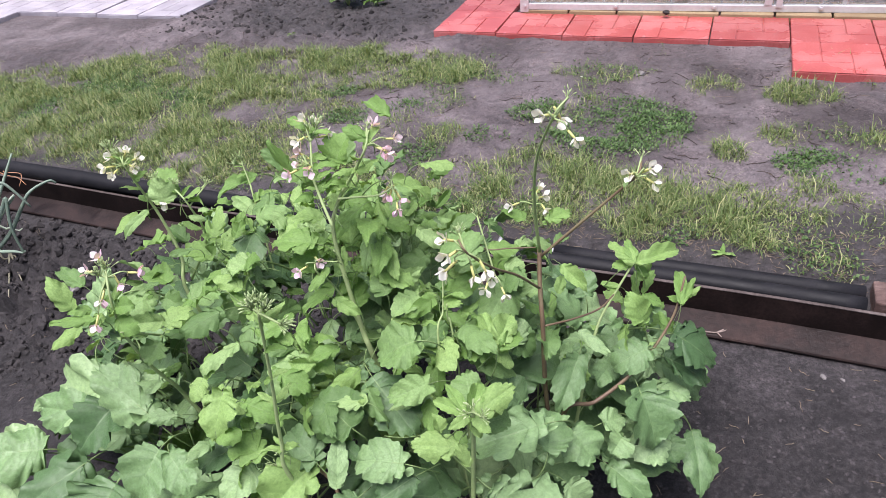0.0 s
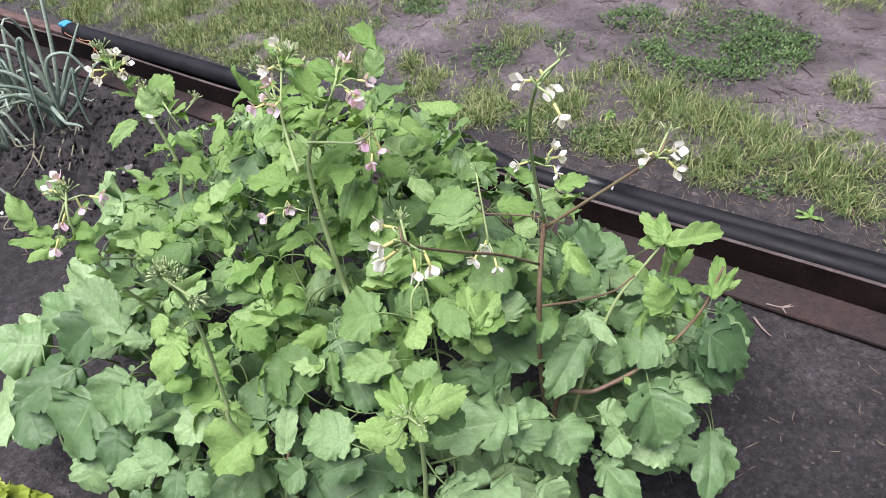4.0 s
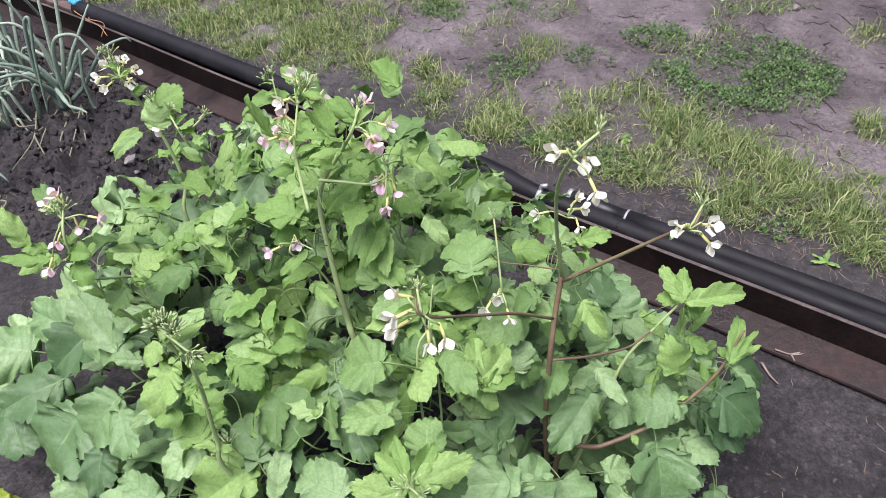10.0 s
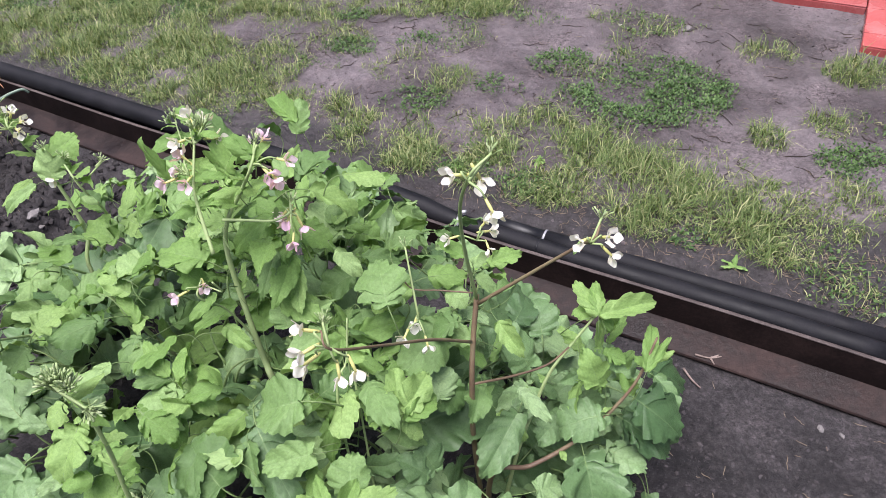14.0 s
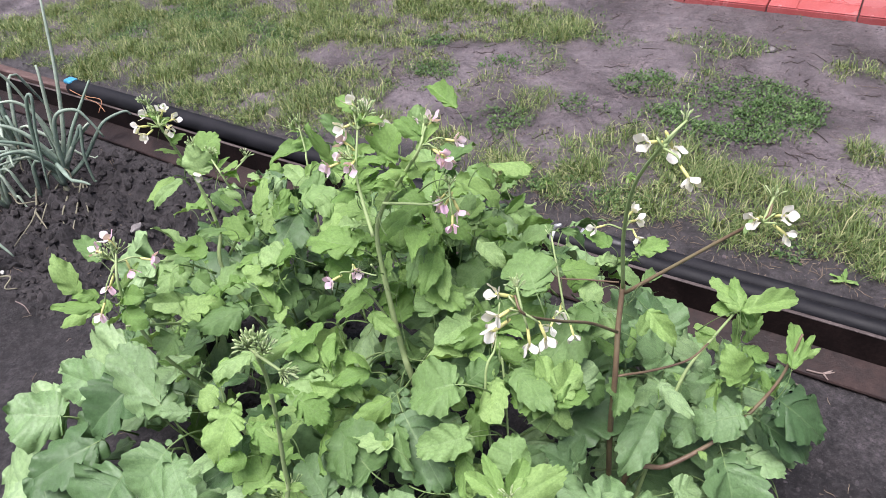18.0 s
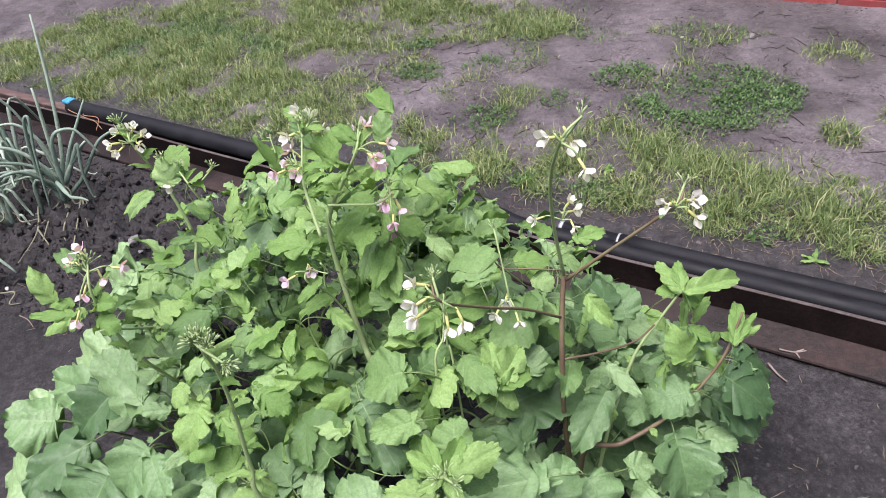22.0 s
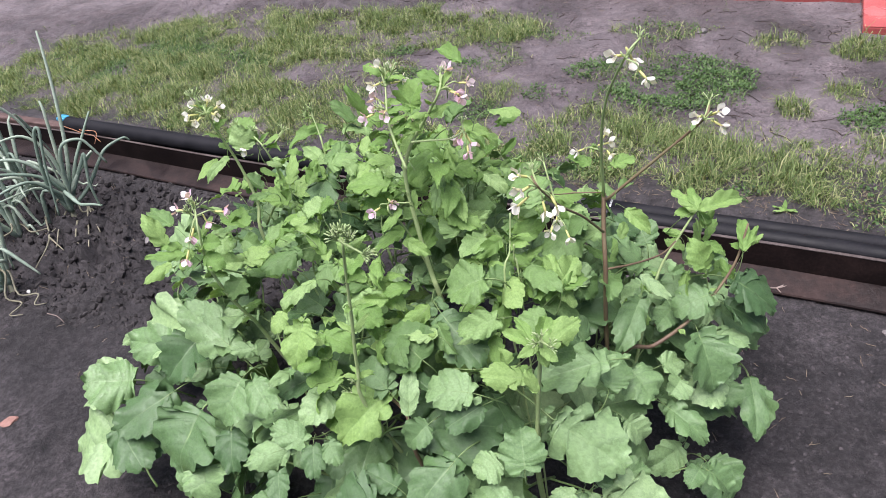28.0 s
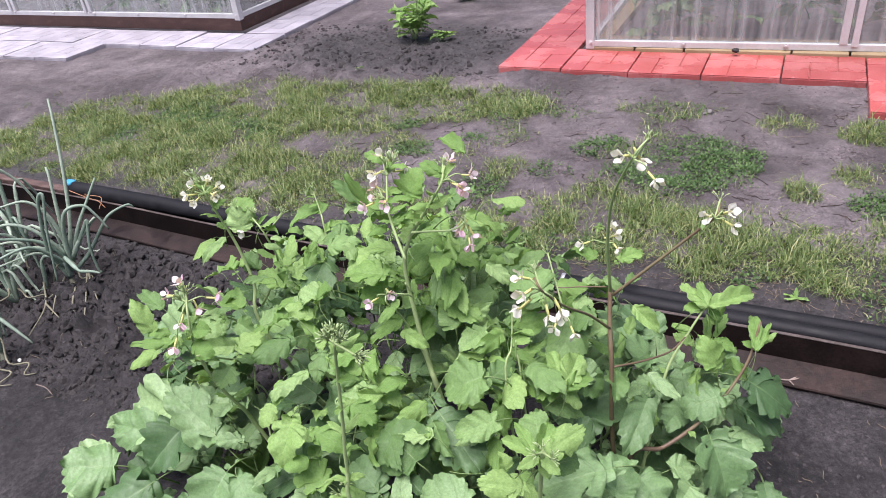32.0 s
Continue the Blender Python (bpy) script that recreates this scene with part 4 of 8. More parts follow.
stalk("low_branch", [(-0.170, 0.700, -0.090), (-0.178, 0.589, 0.250), (-0.192, 0.623, 0.296), (-0.222, 0.637, 0.323), (-0.262, 0.641, 0.338)], 0.0034, 0.0017, M_REDSTEM, plant_e)
stalk("main_stem", [(0.000, 0.680, -0.090), (-0.012, 0.603, 0.193), (-0.008, 0.610, 0.310), (-0.001, 0.607, 0.411), (0.004, 0.582, 0.485)], 0.0035, 0.0024, M_STEM, plant_f)
stalk("side_stem", [(0.000, 0.680, -0.090), (-0.049, 0.747, 0.387), (-0.043, 0.782, 0.463), (-0.040, 0.798, 0.515)], 0.0020, 0.0010, M_STEM, plant_f)
stalk("side_stem", [(-0.370, 1.030, -0.090), (-0.422, 1.155, 0.395), (-0.436, 1.188, 0.441), (-0.451, 1.212, 0.476)], 0.0022, 0.0011, M_STEM, plant_c)
stalk("side_stem", [(0.000, 0.680, -0.090), (-0.030, 0.764, 0.403), (-0.037, 0.773, 0.449), (-0.036, 0.772, 0.480)], 0.0017, 0.0010, M_STEM, plant_f)
flower(plant_a, (0.103, 0.746, 0.750), (0.092, 0.747, 0.754), 0)
flower(plant_a, (0.103, 0.746, 0.750), (0.111, 0.758, 0.744), 0)
flower(plant_a, (0.103, 0.746, 0.750), (0.124, 0.733, 0.732), 0)
buds(plant_a, (0.103, 0.746, 0.750), (0.119, 0.763, 0.766), 4)
flower(plant_a, (0.208, 0.822, 0.630), (0.199, 0.815, 0.638), 0)
flower(plant_a, (0.208, 0.822, 0.630), (0.227, 0.813, 0.626), 0)
flower(plant_a, (0.208, 0.822, 0.630), (0.223, 0.821, 0.641), 0)
buds(plant_a, (0.208, 0.822, 0.630), (0.216, 0.839, 0.650), 5)
flower(plant_a, (0.086, 0.915, 0.539), (0.055, 0.912, 0.541), 0)
flower(plant_a, (0.086, 0.915, 0.539), (0.094, 0.926, 0.558), 0)
flower(plant_a, (0.086, 0.915, 0.539), (0.099, 0.930, 0.542), 0)
flower(plant_a, (0.086, 0.915, 0.539), (0.101, 0.906, 0.536), 0)
flower(plant_a, (0.006, 0.645, 0.654), (-0.014, 0.647, 0.669), 0)
flower(plant_a, (0.006, 0.645, 0.654), (-0.011, 0.634, 0.657), 0)
flower(plant_a, (0.006, 0.645, 0.654), (-0.016, 0.642, 0.633), 0)
flower(plant_a, (0.006, 0.645, 0.654), (0.013, 0.638, 0.627), 0)
flower(plant_a, (0.006, 0.645, 0.654), (0.025, 0.644, 0.630), 0)
buds(plant_a, (0.006, 0.645, 0.654), (0.000, 0.656, 0.670), 6)
flower(plant_a, (0.027, 0.847, 0.468), (0.022, 0.846, 0.464), 0)
flower(plant_a, (0.027, 0.847, 0.468), (0.040, 0.828, 0.447), 0)
flower(plant_a, (0.027, 0.847, 0.468), (0.014, 0.824, 0.461), 0)
buds(plant_a, (0.027, 0.847, 0.468), (0.005, 0.896, 0.537), 3)
flower(plant_b, (-0.120, 0.827, 0.690), (-0.128, 0.844, 0.698), 1)
flower(plant_b, (-0.120, 0.827, 0.690), (-0.112, 0.844, 0.709), 1)
flower(plant_b, (-0.120, 0.827, 0.690), (-0.098, 0.814, 0.690), 1)
flower(plant_b, (-0.120, 0.827, 0.690), (-0.085, 0.828, 0.697), 1)
flower(plant_b, (-0.120, 0.827, 0.690), (-0.092, 0.814, 0.685), 1)
buds(plant_b, (-0.120, 0.827, 0.690), (-0.119, 0.841, 0.707), 6)
flower(plant_b, (-0.098, 0.840, 0.621), (-0.103, 0.840, 0.611), 1)
flower(plant_b, (-0.098, 0.840, 0.621), (-0.090, 0.843, 0.602), 1)
flower(plant_b, (-0.098, 0.840, 0.621), (-0.091, 0.816, 0.603), 1)
flower(plant_b, (-0.098, 0.840, 0.621), (-0.109, 0.845, 0.615), 1)
buds(plant_b, (-0.098, 0.840, 0.621), (-0.100, 0.848, 0.632), 7)
flower(plant_b, (-0.201, 0.866, 0.681), (-0.214, 0.861, 0.686), 0)
flower(plant_b, (-0.201, 0.866, 0.681), (-0.181, 0.878, 0.682), 0)
flower(plant_b, (-0.201, 0.866, 0.681), (-0.199, 0.891, 0.694), 0)
flower(plant_b, (-0.201, 0.866, 0.681), (-0.209, 0.885, 0.701), 0)
buds(plant_b, (-0.201, 0.866, 0.681), (-0.201, 0.876, 0.693), 9)
buds(plant_b, (-0.201, 0.866, 0.681), (-0.193, 0.879, 0.695), 9)
flower(plant_b, (-0.204, 0.846, 0.657), (-0.217, 0.863, 0.667), 1)
flower(plant_b, (-0.204, 0.846, 0.657), (-0.226, 0.834, 0.653), 1)
flower(plant_b, (-0.204, 0.846, 0.657), (-0.199, 0.830, 0.659), 1)
flower(plant_b, (-0.204, 0.846, 0.657), (-0.215, 0.847, 0.659), 1)
buds(plant_b, (-0.204, 0.846, 0.657), (-0.210, 0.846, 0.658), 6)
flower(plant_b, (-0.211, 0.806, 0.531), (-0.207, 0.810, 0.530), 1)
flower(plant_b, (-0.211, 0.806, 0.531), (-0.229, 0.790, 0.530), 1)
flower(plant_c, (-0.541, 0.987, 0.598), (-0.557, 0.991, 0.613), 0)
flower(plant_c, (-0.541, 0.987, 0.598), (-0.564, 0.978, 0.602), 0)
flower(plant_c, (-0.541, 0.987, 0.598), (-0.547, 0.966, 0.597), 0)
flower(plant_c, (-0.541, 0.987, 0.598), (-0.518, 0.993, 0.608), 0)
flower(plant_c, (-0.541, 0.987, 0.598), (-0.524, 0.985, 0.597), 0)
flower(plant_c, (-0.541, 0.987, 0.598), (-0.537, 1.000, 0.615), 0)
buds(plant_c, (-0.541, 0.987, 0.598), (-0.560, 1.003, 0.624), 8)
buds(plant_c, (-0.541, 0.987, 0.598), (-0.546, 0.997, 0.612), 8)
flower(plant_c, (-0.464, 0.961, 0.567), (-0.475, 0.953, 0.549), 0)
buds(plant_c, (-0.464, 0.961, 0.567), (-0.459, 0.967, 0.574), 7)
buds(plant_c, (-0.464, 0.961, 0.567), (-0.486, 0.970, 0.585), 7)
buds(plant_c, (-0.418, 0.968, 0.563), (-0.411, 0.973, 0.569), 5)
buds(plant_c, (-0.449, 1.211, 0.474), (-0.453, 1.216, 0.482), 9)
buds(plant_c, (-0.449, 1.211, 0.474), (-0.460, 1.210, 0.476), 9)
flower(plant_d, (-0.476, 0.757, 0.555), (-0.484, 0.769, 0.578), 1)
flower(plant_d, (-0.476, 0.757, 0.555), (-0.509, 0.770, 0.557), 1)
flower(plant_d, (-0.476, 0.757, 0.555), (-0.442, 0.773, 0.550), 1)
flower(plant_d, (-0.476, 0.757, 0.555), (-0.467, 0.763, 0.540), 1)
flower(plant_d, (-0.476, 0.757, 0.555), (-0.485, 0.743, 0.530), 1)
flower(plant_d, (-0.476, 0.757, 0.555), (-0.492, 0.721, 0.506), 1)
buds(plant_d, (-0.476, 0.757, 0.555), (-0.477, 0.765, 0.566), 8)
buds(plant_d, (-0.476, 0.757, 0.555), (-0.485, 0.759, 0.560), 8)
buds(plant_e, (-0.207, 0.592, 0.626), (-0.208, 0.598, 0.634), 13)
buds(plant_e, (-0.207, 0.592, 0.626), (-0.214, 0.594, 0.631), 13)
buds(plant_e, (-0.207, 0.592, 0.626), (-0.200, 0.595, 0.628), 13)
buds(plant_e, (-0.207, 0.592, 0.626), (-0.184, 0.587, 0.613), 13)
buds(plant_e, (-0.258, 0.641, 0.337), (-0.260, 0.643, 0.340), 8)
buds(plant_e, (-0.258, 0.641, 0.337), (-0.266, 0.632, 0.329), 8)
buds(plant_f, (0.004, 0.581, 0.484), (0.004, 0.584, 0.488), 5)
buds(plant_f, (0.004, 0.581, 0.484), (-0.003, 0.579, 0.484), 5)
buds(plant_f, (0.004, 0.581, 0.484), (0.013, 0.578, 0.479), 5)
leaf(plant_d, (-0.753, 0.804, 0.147), (-0.889, 0.819, 0.141), (-0.095, -0.498, 0.862), 0.102, "R", 0)
leaf(plant_d, (-0.764, 0.737, 0.082), (-0.880, 0.705, 0.072), (0.087, -0.574, 0.814), 0.135, "L", 0)
leaf(plant_d, (-0.632, 0.798, 0.248), (-0.743, 0.810, 0.260), (0.026, -0.596, 0.803), 0.072, "R", 0)
leaf(plant_d, (-0.570, 0.792, 0.293), (-0.621, 0.717, 0.263), (0.164, -0.461, 0.872), 0.083, "L", 0)
leaf(plant_d, (-0.490, 0.739, 0.303), (-0.588, 0.794, 0.356), (0.164, -0.509, 0.845), 0.076, "L", 0)
leaf(plant_d, (-0.461, 0.693, 0.298), (-0.491, 0.629, 0.264), (0.050, -0.486, 0.873), 0.075, "R", 0)
leaf(plant_d, (-0.426, 0.656, 0.335), (-0.382, 0.606, 0.317), (-0.079, -0.403, 0.912), 0.049, "R", 0)
leaf(plant_d, (-0.557, 0.692, 0.220), (-0.595, 0.607, 0.169), (-0.079, -0.482, 0.873), 0.132, "L", 0)
leaf(plant_d, (-0.639, 0.753, 0.195), (-0.730, 0.679, 0.171), (0.159, -0.468, 0.869), 0.091, "L", 0)
leaf(plant_d, (-0.549, 0.633, 0.156), (-0.540, 0.581, 0.143), (-0.010, -0.250, 0.968), 0.077, "R", 0)
leaf(plant_d, (-0.484, 0.645, 0.235), (-0.473, 0.584, 0.202), (-0.004, -0.481, 0.877), 0.052, "R", 0)
leaf(plant_e, (-0.339, 0.571, 0.294), (-0.412, 0.544, 0.285), (0.075, -0.499, 0.863), 0.045, "L", 0)
leaf(plant_e, (-0.367, 0.549, 0.272), (-0.357, 0.505, 0.247), (0.046, -0.501, 0.864), 0.036, "R", 0)
leaf(plant_e, (-0.318, 0.566, 0.300), (-0.371, 0.580, 0.324), (0.284, -0.428, 0.858), 0.040, "R", 0)
leaf(plant_e, (-0.314, 0.570, 0.302), (-0.306, 0.526, 0.281), (0.157, -0.399, 0.903), 0.034, "R", 0)
leaf(plant_e, (-0.292, 0.570, 0.307), (-0.273, 0.544, 0.286), (0.328, -0.423, 0.845), 0.029, "R", 0)
leaf(plant_e, (-0.300, 0.647, 0.302), (-0.345, 0.607, 0.300), (0.112, -0.188, 0.976), 0.053, "R", 0)
leaf(plant_e, (-0.217, 0.518, 0.253), (-0.283, 0.507, 0.249), (0.028, -0.482, 0.876), 0.075, "L", 0)
leaf(plant_e, (-0.195, 0.539, 0.243), (-0.245, 0.559, 0.259), (0.221, -0.236, 0.946), 0.041, "R", 0)
leaf(plant_e, (-0.357, 0.532, 0.216), (-0.428, 0.516, 0.200), (-0.039, -0.616, 0.787), 0.050, "R", 0)
leaf(plant_e, (-0.216, 0.638, 0.329), (-0.276, 0.570, 0.308), (0.207, -0.450, 0.869), 0.071, "L", 1)
leaf(plant_e, (-0.279, 0.633, 0.342), (-0.335, 0.664, 0.363), (0.128, -0.389, 0.912), 0.048, "L", 1)
leaf(plant_e, (-0.303, 0.664, 0.362), (-0.324, 0.705, 0.386), (0.166, -0.436, 0.884), 0.032, "E", 1)
leaf(plant_e, (-0.255, 0.771, 0.430), (-0.197, 0.730, 0.405), (0.093, -0.417, 0.904), 0.043, "L", 1)
leaf(plant_e, (-0.253, 0.732, 0.403), (-0.230, 0.695, 0.375), (0.257, -0.467, 0.846), 0.037, "E", 1)
leaf(plant_e, (-0.068, 0.724, 0.462), (-0.130, 0.710, 0.450), (-0.087, -0.391, 0.916), 0.070, "R", 0)
leaf(plant_f, (-0.051, 0.687, 0.424), (-0.111, 0.667, 0.413), (0.009, -0.506, 0.863), 0.039, "R", 0)
leaf(plant_e, (-0.156, 0.737, 0.360), (-0.224, 0.691, 0.342), (0.014, -0.387, 0.922), 0.076, "R", 0)
leaf(plant_e, (-0.143, 0.725, 0.397), (-0.082, 0.653, 0.365), (-0.076, -0.458, 0.885), 0.065, "L", 0)
leaf(plant_e, (-0.083, 0.609, 0.359), (-0.160, 0.620, 0.359), (-0.055, -0.467, 0.882), 0.057, "R", 0)
leaf(plant_e, (-0.074, 0.610, 0.340), (-0.129, 0.585, 0.318), (-0.052, -0.592, 0.805), 0.046, "R", 0)
leaf(plant_f, (-0.017, 0.610, 0.388), (-0.077, 0.605, 0.402), (0.227, -0.475, 0.850), 0.036, "L", 1)
leaf(plant_f, (-0.005, 0.596, 0.462), (-0.044, 0.611, 0.473), (0.058, -0.460, 0.886), 0.019, "E", 1)
leaf(plant_f, (-0.005, 0.596, 0.462), (-0.028, 0.625, 0.485), (0.175, -0.517, 0.838), 0.017, "E", 1)
leaf(plant_f, (-0.001, 0.591, 0.467), (0.011, 0.634, 0.480), (0.297, -0.333, 0.895), 0.023, "E", 1)
leaf(plant_f, (0.002, 0.590, 0.468), (0.049, 0.631, 0.473), (0.269, -0.389, 0.881), 0.032, "L", 1)
leaf(plant_f, (0.002, 0.593, 0.463), (0.039, 0.610, 0.458), (0.356, -0.553, 0.753), 0.021, "E", 1)
leaf(plant_f, (-0.002, 0.599, 0.455), (0.011, 0.580, 0.443), (0.133, -0.474, 0.870), 0.017, "E", 1)
leaf(plant_f, (0.026, 0.748, 0.419), (-0.021, 0.752, 0.423), (0.046, -0.447, 0.893), 0.042, "L", 1)
leaf(plant_f, (0.024, 0.742, 0.428), (0.009, 0.790, 0.452), (0.347, -0.338, 0.875), 0.038, "E", 1)
leaf(plant_f, (0.028, 0.744, 0.428), (0.049, 0.787, 0.451), (0.280, -0.554, 0.784), 0.036, "L", 1)
leaf(plant_f, (0.030, 0.736, 0.429), (0.062, 0.777, 0.428), (0.458, -0.347, 0.818), 0.027, "E", 1)
leaf(plant_f, (0.027, 0.746, 0.416), (0.050, 0.734, 0.402), (0.325, -0.358, 0.875), 0.028, "E", 1)
leaf(plant_f, (0.010, 0.610, 0.311), (0.109, 0.574, 0.255), (0.100, -0.747, 0.657), 0.097, "L", 0)
leaf(plant_f, (-0.023, 0.535, 0.288), (-0.029, 0.578, 0.331), (0.000, -0.707, 0.707), 0.064, "R", 0)
leaf(plant_f, (0.067, 0.571, 0.199), (0.174, 0.571, 0.161), (0.253, -0.658, 0.709), 0.091, "L", 0)
leaf(plant_f, (0.044, 0.558, 0.220), (0.004, 0.541, 0.218), (0.156, -0.430, 0.889), 0.031, "R", 0)
leaf(plant_f, (0.052, 0.569, 0.211), (0.031, 0.534, 0.200), (0.234, -0.436, 0.869), 0.033, "R", 0)
leaf(plant_f, (0.063, 0.572, 0.207), (0.054, 0.541, 0.182), (0.072, -0.646, 0.760), 0.035, "R", 0)
leaf(plant_f, (0.067, 0.573, 0.218), (0.084, 0.594, 0.224), (0.230, -0.426, 0.875), 0.033, "R", 0)
leaf(plant_f, (0.092, 0.598, 0.191), (0.146, 0.631, 0.186), (0.331, -0.411, 0.850), 0.046, "R", 0)
leaf(plant_e, (-0.112, 0.566, 0.285), (-0.171, 0.502, 0.251), (-0.042, -0.446, 0.894), 0.072, "L", 0)
leaf(plant_f, (-0.027, 0.519, 0.237), (-0.109, 0.516, 0.227), (-0.082, -0.567, 0.820), 0.066, "R", 0)
leaf(plant_f, (0.091, 0.688, 0.341), (-0.021, 0.647, 0.340), (0.144, -0.401, 0.905), 0.060, "L", 0)
leaf(plant_f, (0.089, 0.675, 0.289), (0.103, 0.747, 0.305), (0.462, -0.277, 0.843), 0.058, "R", 0)
leaf(plant_a, (0.123, 0.750, 0.263), (0.159, 0.712, 0.233), (0.352, -0.339, 0.873), 0.075, "R", 0)
leaf(plant_a, (0.150, 0.853, 0.311), (0.113, 0.770, 0.277), (0.257, -0.461, 0.849), 0.050, "R", 0)
leaf(plant_a, (0.236, 0.841, 0.253), (0.267, 0.773, 0.182), (0.301, -0.622, 0.723), 0.083, "L", 0)
leaf(plant_a, (0.350, 0.904, 0.073), (0.357, 0.809, 0.023), (0.046, -0.464, 0.885), 0.061, "L", 0)
leaf(plant_a, (0.263, 0.777, -0.000), (0.304, 0.722, -0.024), (0.086, -0.336, 0.938), 0.083, "R", 0)
leaf(plant_a, (0.265, 0.772, -0.005), (0.230, 0.747, -0.008), (0.105, -0.262, 0.959), 0.039, "R", 0)
leaf(plant_a, (0.182, 0.758, 0.165), (0.244, 0.708, 0.146), (0.022, -0.345, 0.938), 0.051, "L", 0)
leaf(plant_a, (0.290, 0.897, 0.307), (0.374, 0.878, 0.258), (0.348, -0.497, 0.795), 0.070, "L", 0)
leaf(plant_a, (0.287, 0.900, 0.250), (0.363, 0.875, 0.219), (0.219, -0.424, 0.879), 0.059, "L", 0)
leaf(plant_a, (0.260, 0.867, 0.302), (0.199, 0.848, 0.287), (-0.082, -0.436, 0.896), 0.059, "R", 0)
leaf(plant_a, (0.260, 0.922, 0.295), (0.247, 0.987, 0.317), (0.015, -0.328, 0.945), 0.051, "R", 0)
leaf(plant_a, (0.146, 0.854, 0.352), (0.192, 0.825, 0.331), (0.114, -0.442, 0.890), 0.025, "E", 0)
leaf(plant_a, (0.266, 0.882, 0.204), (0.324, 0.857, 0.205), (-0.119, -0.226, 0.967), 0.047, "L", 0)
leaf(plant_a, (0.239, 0.934, 0.415), (0.314, 0.973, 0.414), (0.209, -0.381, 0.901), 0.033, "E", 1)
leaf(plant_a, (0.239, 0.937, 0.411), (0.206, 0.983, 0.429), (0.029, -0.349, 0.937), 0.031, "E", 1)
leaf(plant_a, (0.302, 0.895, 0.363), (0.314, 0.959, 0.389), (0.164, -0.389, 0.907), 0.024, "E", 1)
leaf(plant_a, (0.114, 1.120, 0.218), (0.195, 1.083, 0.181), (0.225, -0.401, 0.888), 0.081, "L", 0)
leaf(plant_a, (0.121, 1.056, 0.249), (0.168, 1.122, 0.251), (0.091, -0.096, 0.991), 0.068, "L", 0)
leaf(plant_c, (-0.609, 0.963, 0.371), (-0.700, 0.961, 0.336), (-0.303, -0.505, 0.808), 0.109, "L", 0)
leaf(plant_c, (-0.616, 0.973, 0.364), (-0.562, 0.946, 0.352), (0.009, -0.408, 0.913), 0.059, "R", 0)
leaf(plant_d, (-0.558, 0.814, 0.499), (-0.614, 0.848, 0.511), (0.023, -0.285, 0.958), 0.031, "E", 0)
leaf(plant_c, (-0.510, 0.940, 0.401), (-0.567, 0.979, 0.412), (0.071, -0.188, 0.980), 0.042, "R", 1)
leaf(plant_c, (-0.519, 0.998, 0.543), (-0.491, 1.040, 0.561), (0.099, -0.451, 0.887), 0.048, "L", 1)
leaf(plant_c, (-0.558, 0.997, 0.508), (-0.570, 0.946, 0.504), (0.049, -0.081, 0.996), 0.036, "E", 1)
leaf(plant_b, (-0.118, 1.199, 0.350), (-0.033, 1.151, 0.325), (0.133, -0.262, 0.956), 0.080, "L", 0)
leaf(plant_c, (-0.148, 1.155, 0.383), (-0.176, 1.239, 0.407), (0.344, -0.147, 0.927), 0.074, "L", 0)
leaf(plant_b, (-0.077, 0.964, 0.431), (-0.088, 1.068, 0.430), (0.160, 0.026, 0.987), 0.037, "L", 1)
leaf(plant_b, (-0.002, 0.829, 0.500), (-0.029, 0.884, 0.530), (-0.051, -0.506, 0.861), 0.061, "L", 0)
leaf(plant_b, (-0.078, 0.936, 0.446), (-0.115, 0.906, 0.433), (-0.006, -0.397, 0.918), 0.047, "R", 0)
leaf(plant_b, (-0.160, 0.872, 0.486), (-0.092, 0.831, 0.471), (0.029, -0.288, 0.957), 0.046, "L", 1)
leaf(plant_b, (-0.183, 0.896, 0.490), (-0.195, 0.941, 0.515), (0.153, -0.454, 0.878), 0.041, "L", 1)
leaf(plant_d, (-0.213, 0.841, 0.538), (-0.283, 0.848, 0.544), (0.061, -0.302, 0.951), 0.043, "L", 1)
leaf(plant_d, (-0.363, 0.810, 0.450), (-0.416, 0.772, 0.444), (0.200, -0.422, 0.884), 0.042, "L", 0)
leaf(plant_d, (-0.327, 0.889, 0.416), (-0.385, 0.846, 0.419), (0.280, -0.321, 0.905), 0.052, "R", 0)
leaf(plant_e, (-0.239, 0.751, 0.423), (-0.265, 0.691, 0.399), (0.079, -0.404, 0.911), 0.064, "L", 0)
leaf(plant_e, (-0.186, 0.748, 0.429), (-0.225, 0.726, 0.432), (0.234, -0.263, 0.936), 0.026, "E", 1)
leaf(plant_e, (-0.207, 0.627, 0.335), (-0.258, 0.672, 0.355), (-0.101, -0.504, 0.858), 0.069, "L", 0)
leaf(plant_e, (-0.168, 0.775, 0.348), (-0.214, 0.711, 0.315), (0.054, -0.483, 0.874), 0.082, "R", 0)
leaf(plant_e, (-0.055, 0.714, 0.395), (-0.121, 0.685, 0.383), (-0.007, -0.364, 0.932), 0.040, "R", 0)
leaf(plant_e, (-0.113, 0.671, 0.321), (-0.170, 0.611, 0.292), (-0.002, -0.427, 0.904), 0.069, "R", 0)
leaf(plant_f, (-0.001, 0.634, 0.436), (-0.010, 0.672, 0.455), (0.150, -0.412, 0.899), 0.043, "R", 0)
leaf(plant_f, (0.003, 0.613, 0.423), (0.044, 0.628, 0.426), (0.118, -0.463, 0.878), 0.032, "R", 0)
leaf(plant_a, (0.051, 0.876, 0.439), (0.013, 0.812, 0.411), (0.161, -0.463, 0.872), 0.059, "R", 0)
leaf(plant_d, (-0.620, 0.855, 0.266), (-0.727, 0.824, 0.228), (-0.199, -0.398, 0.896), 0.114, "L", 0)
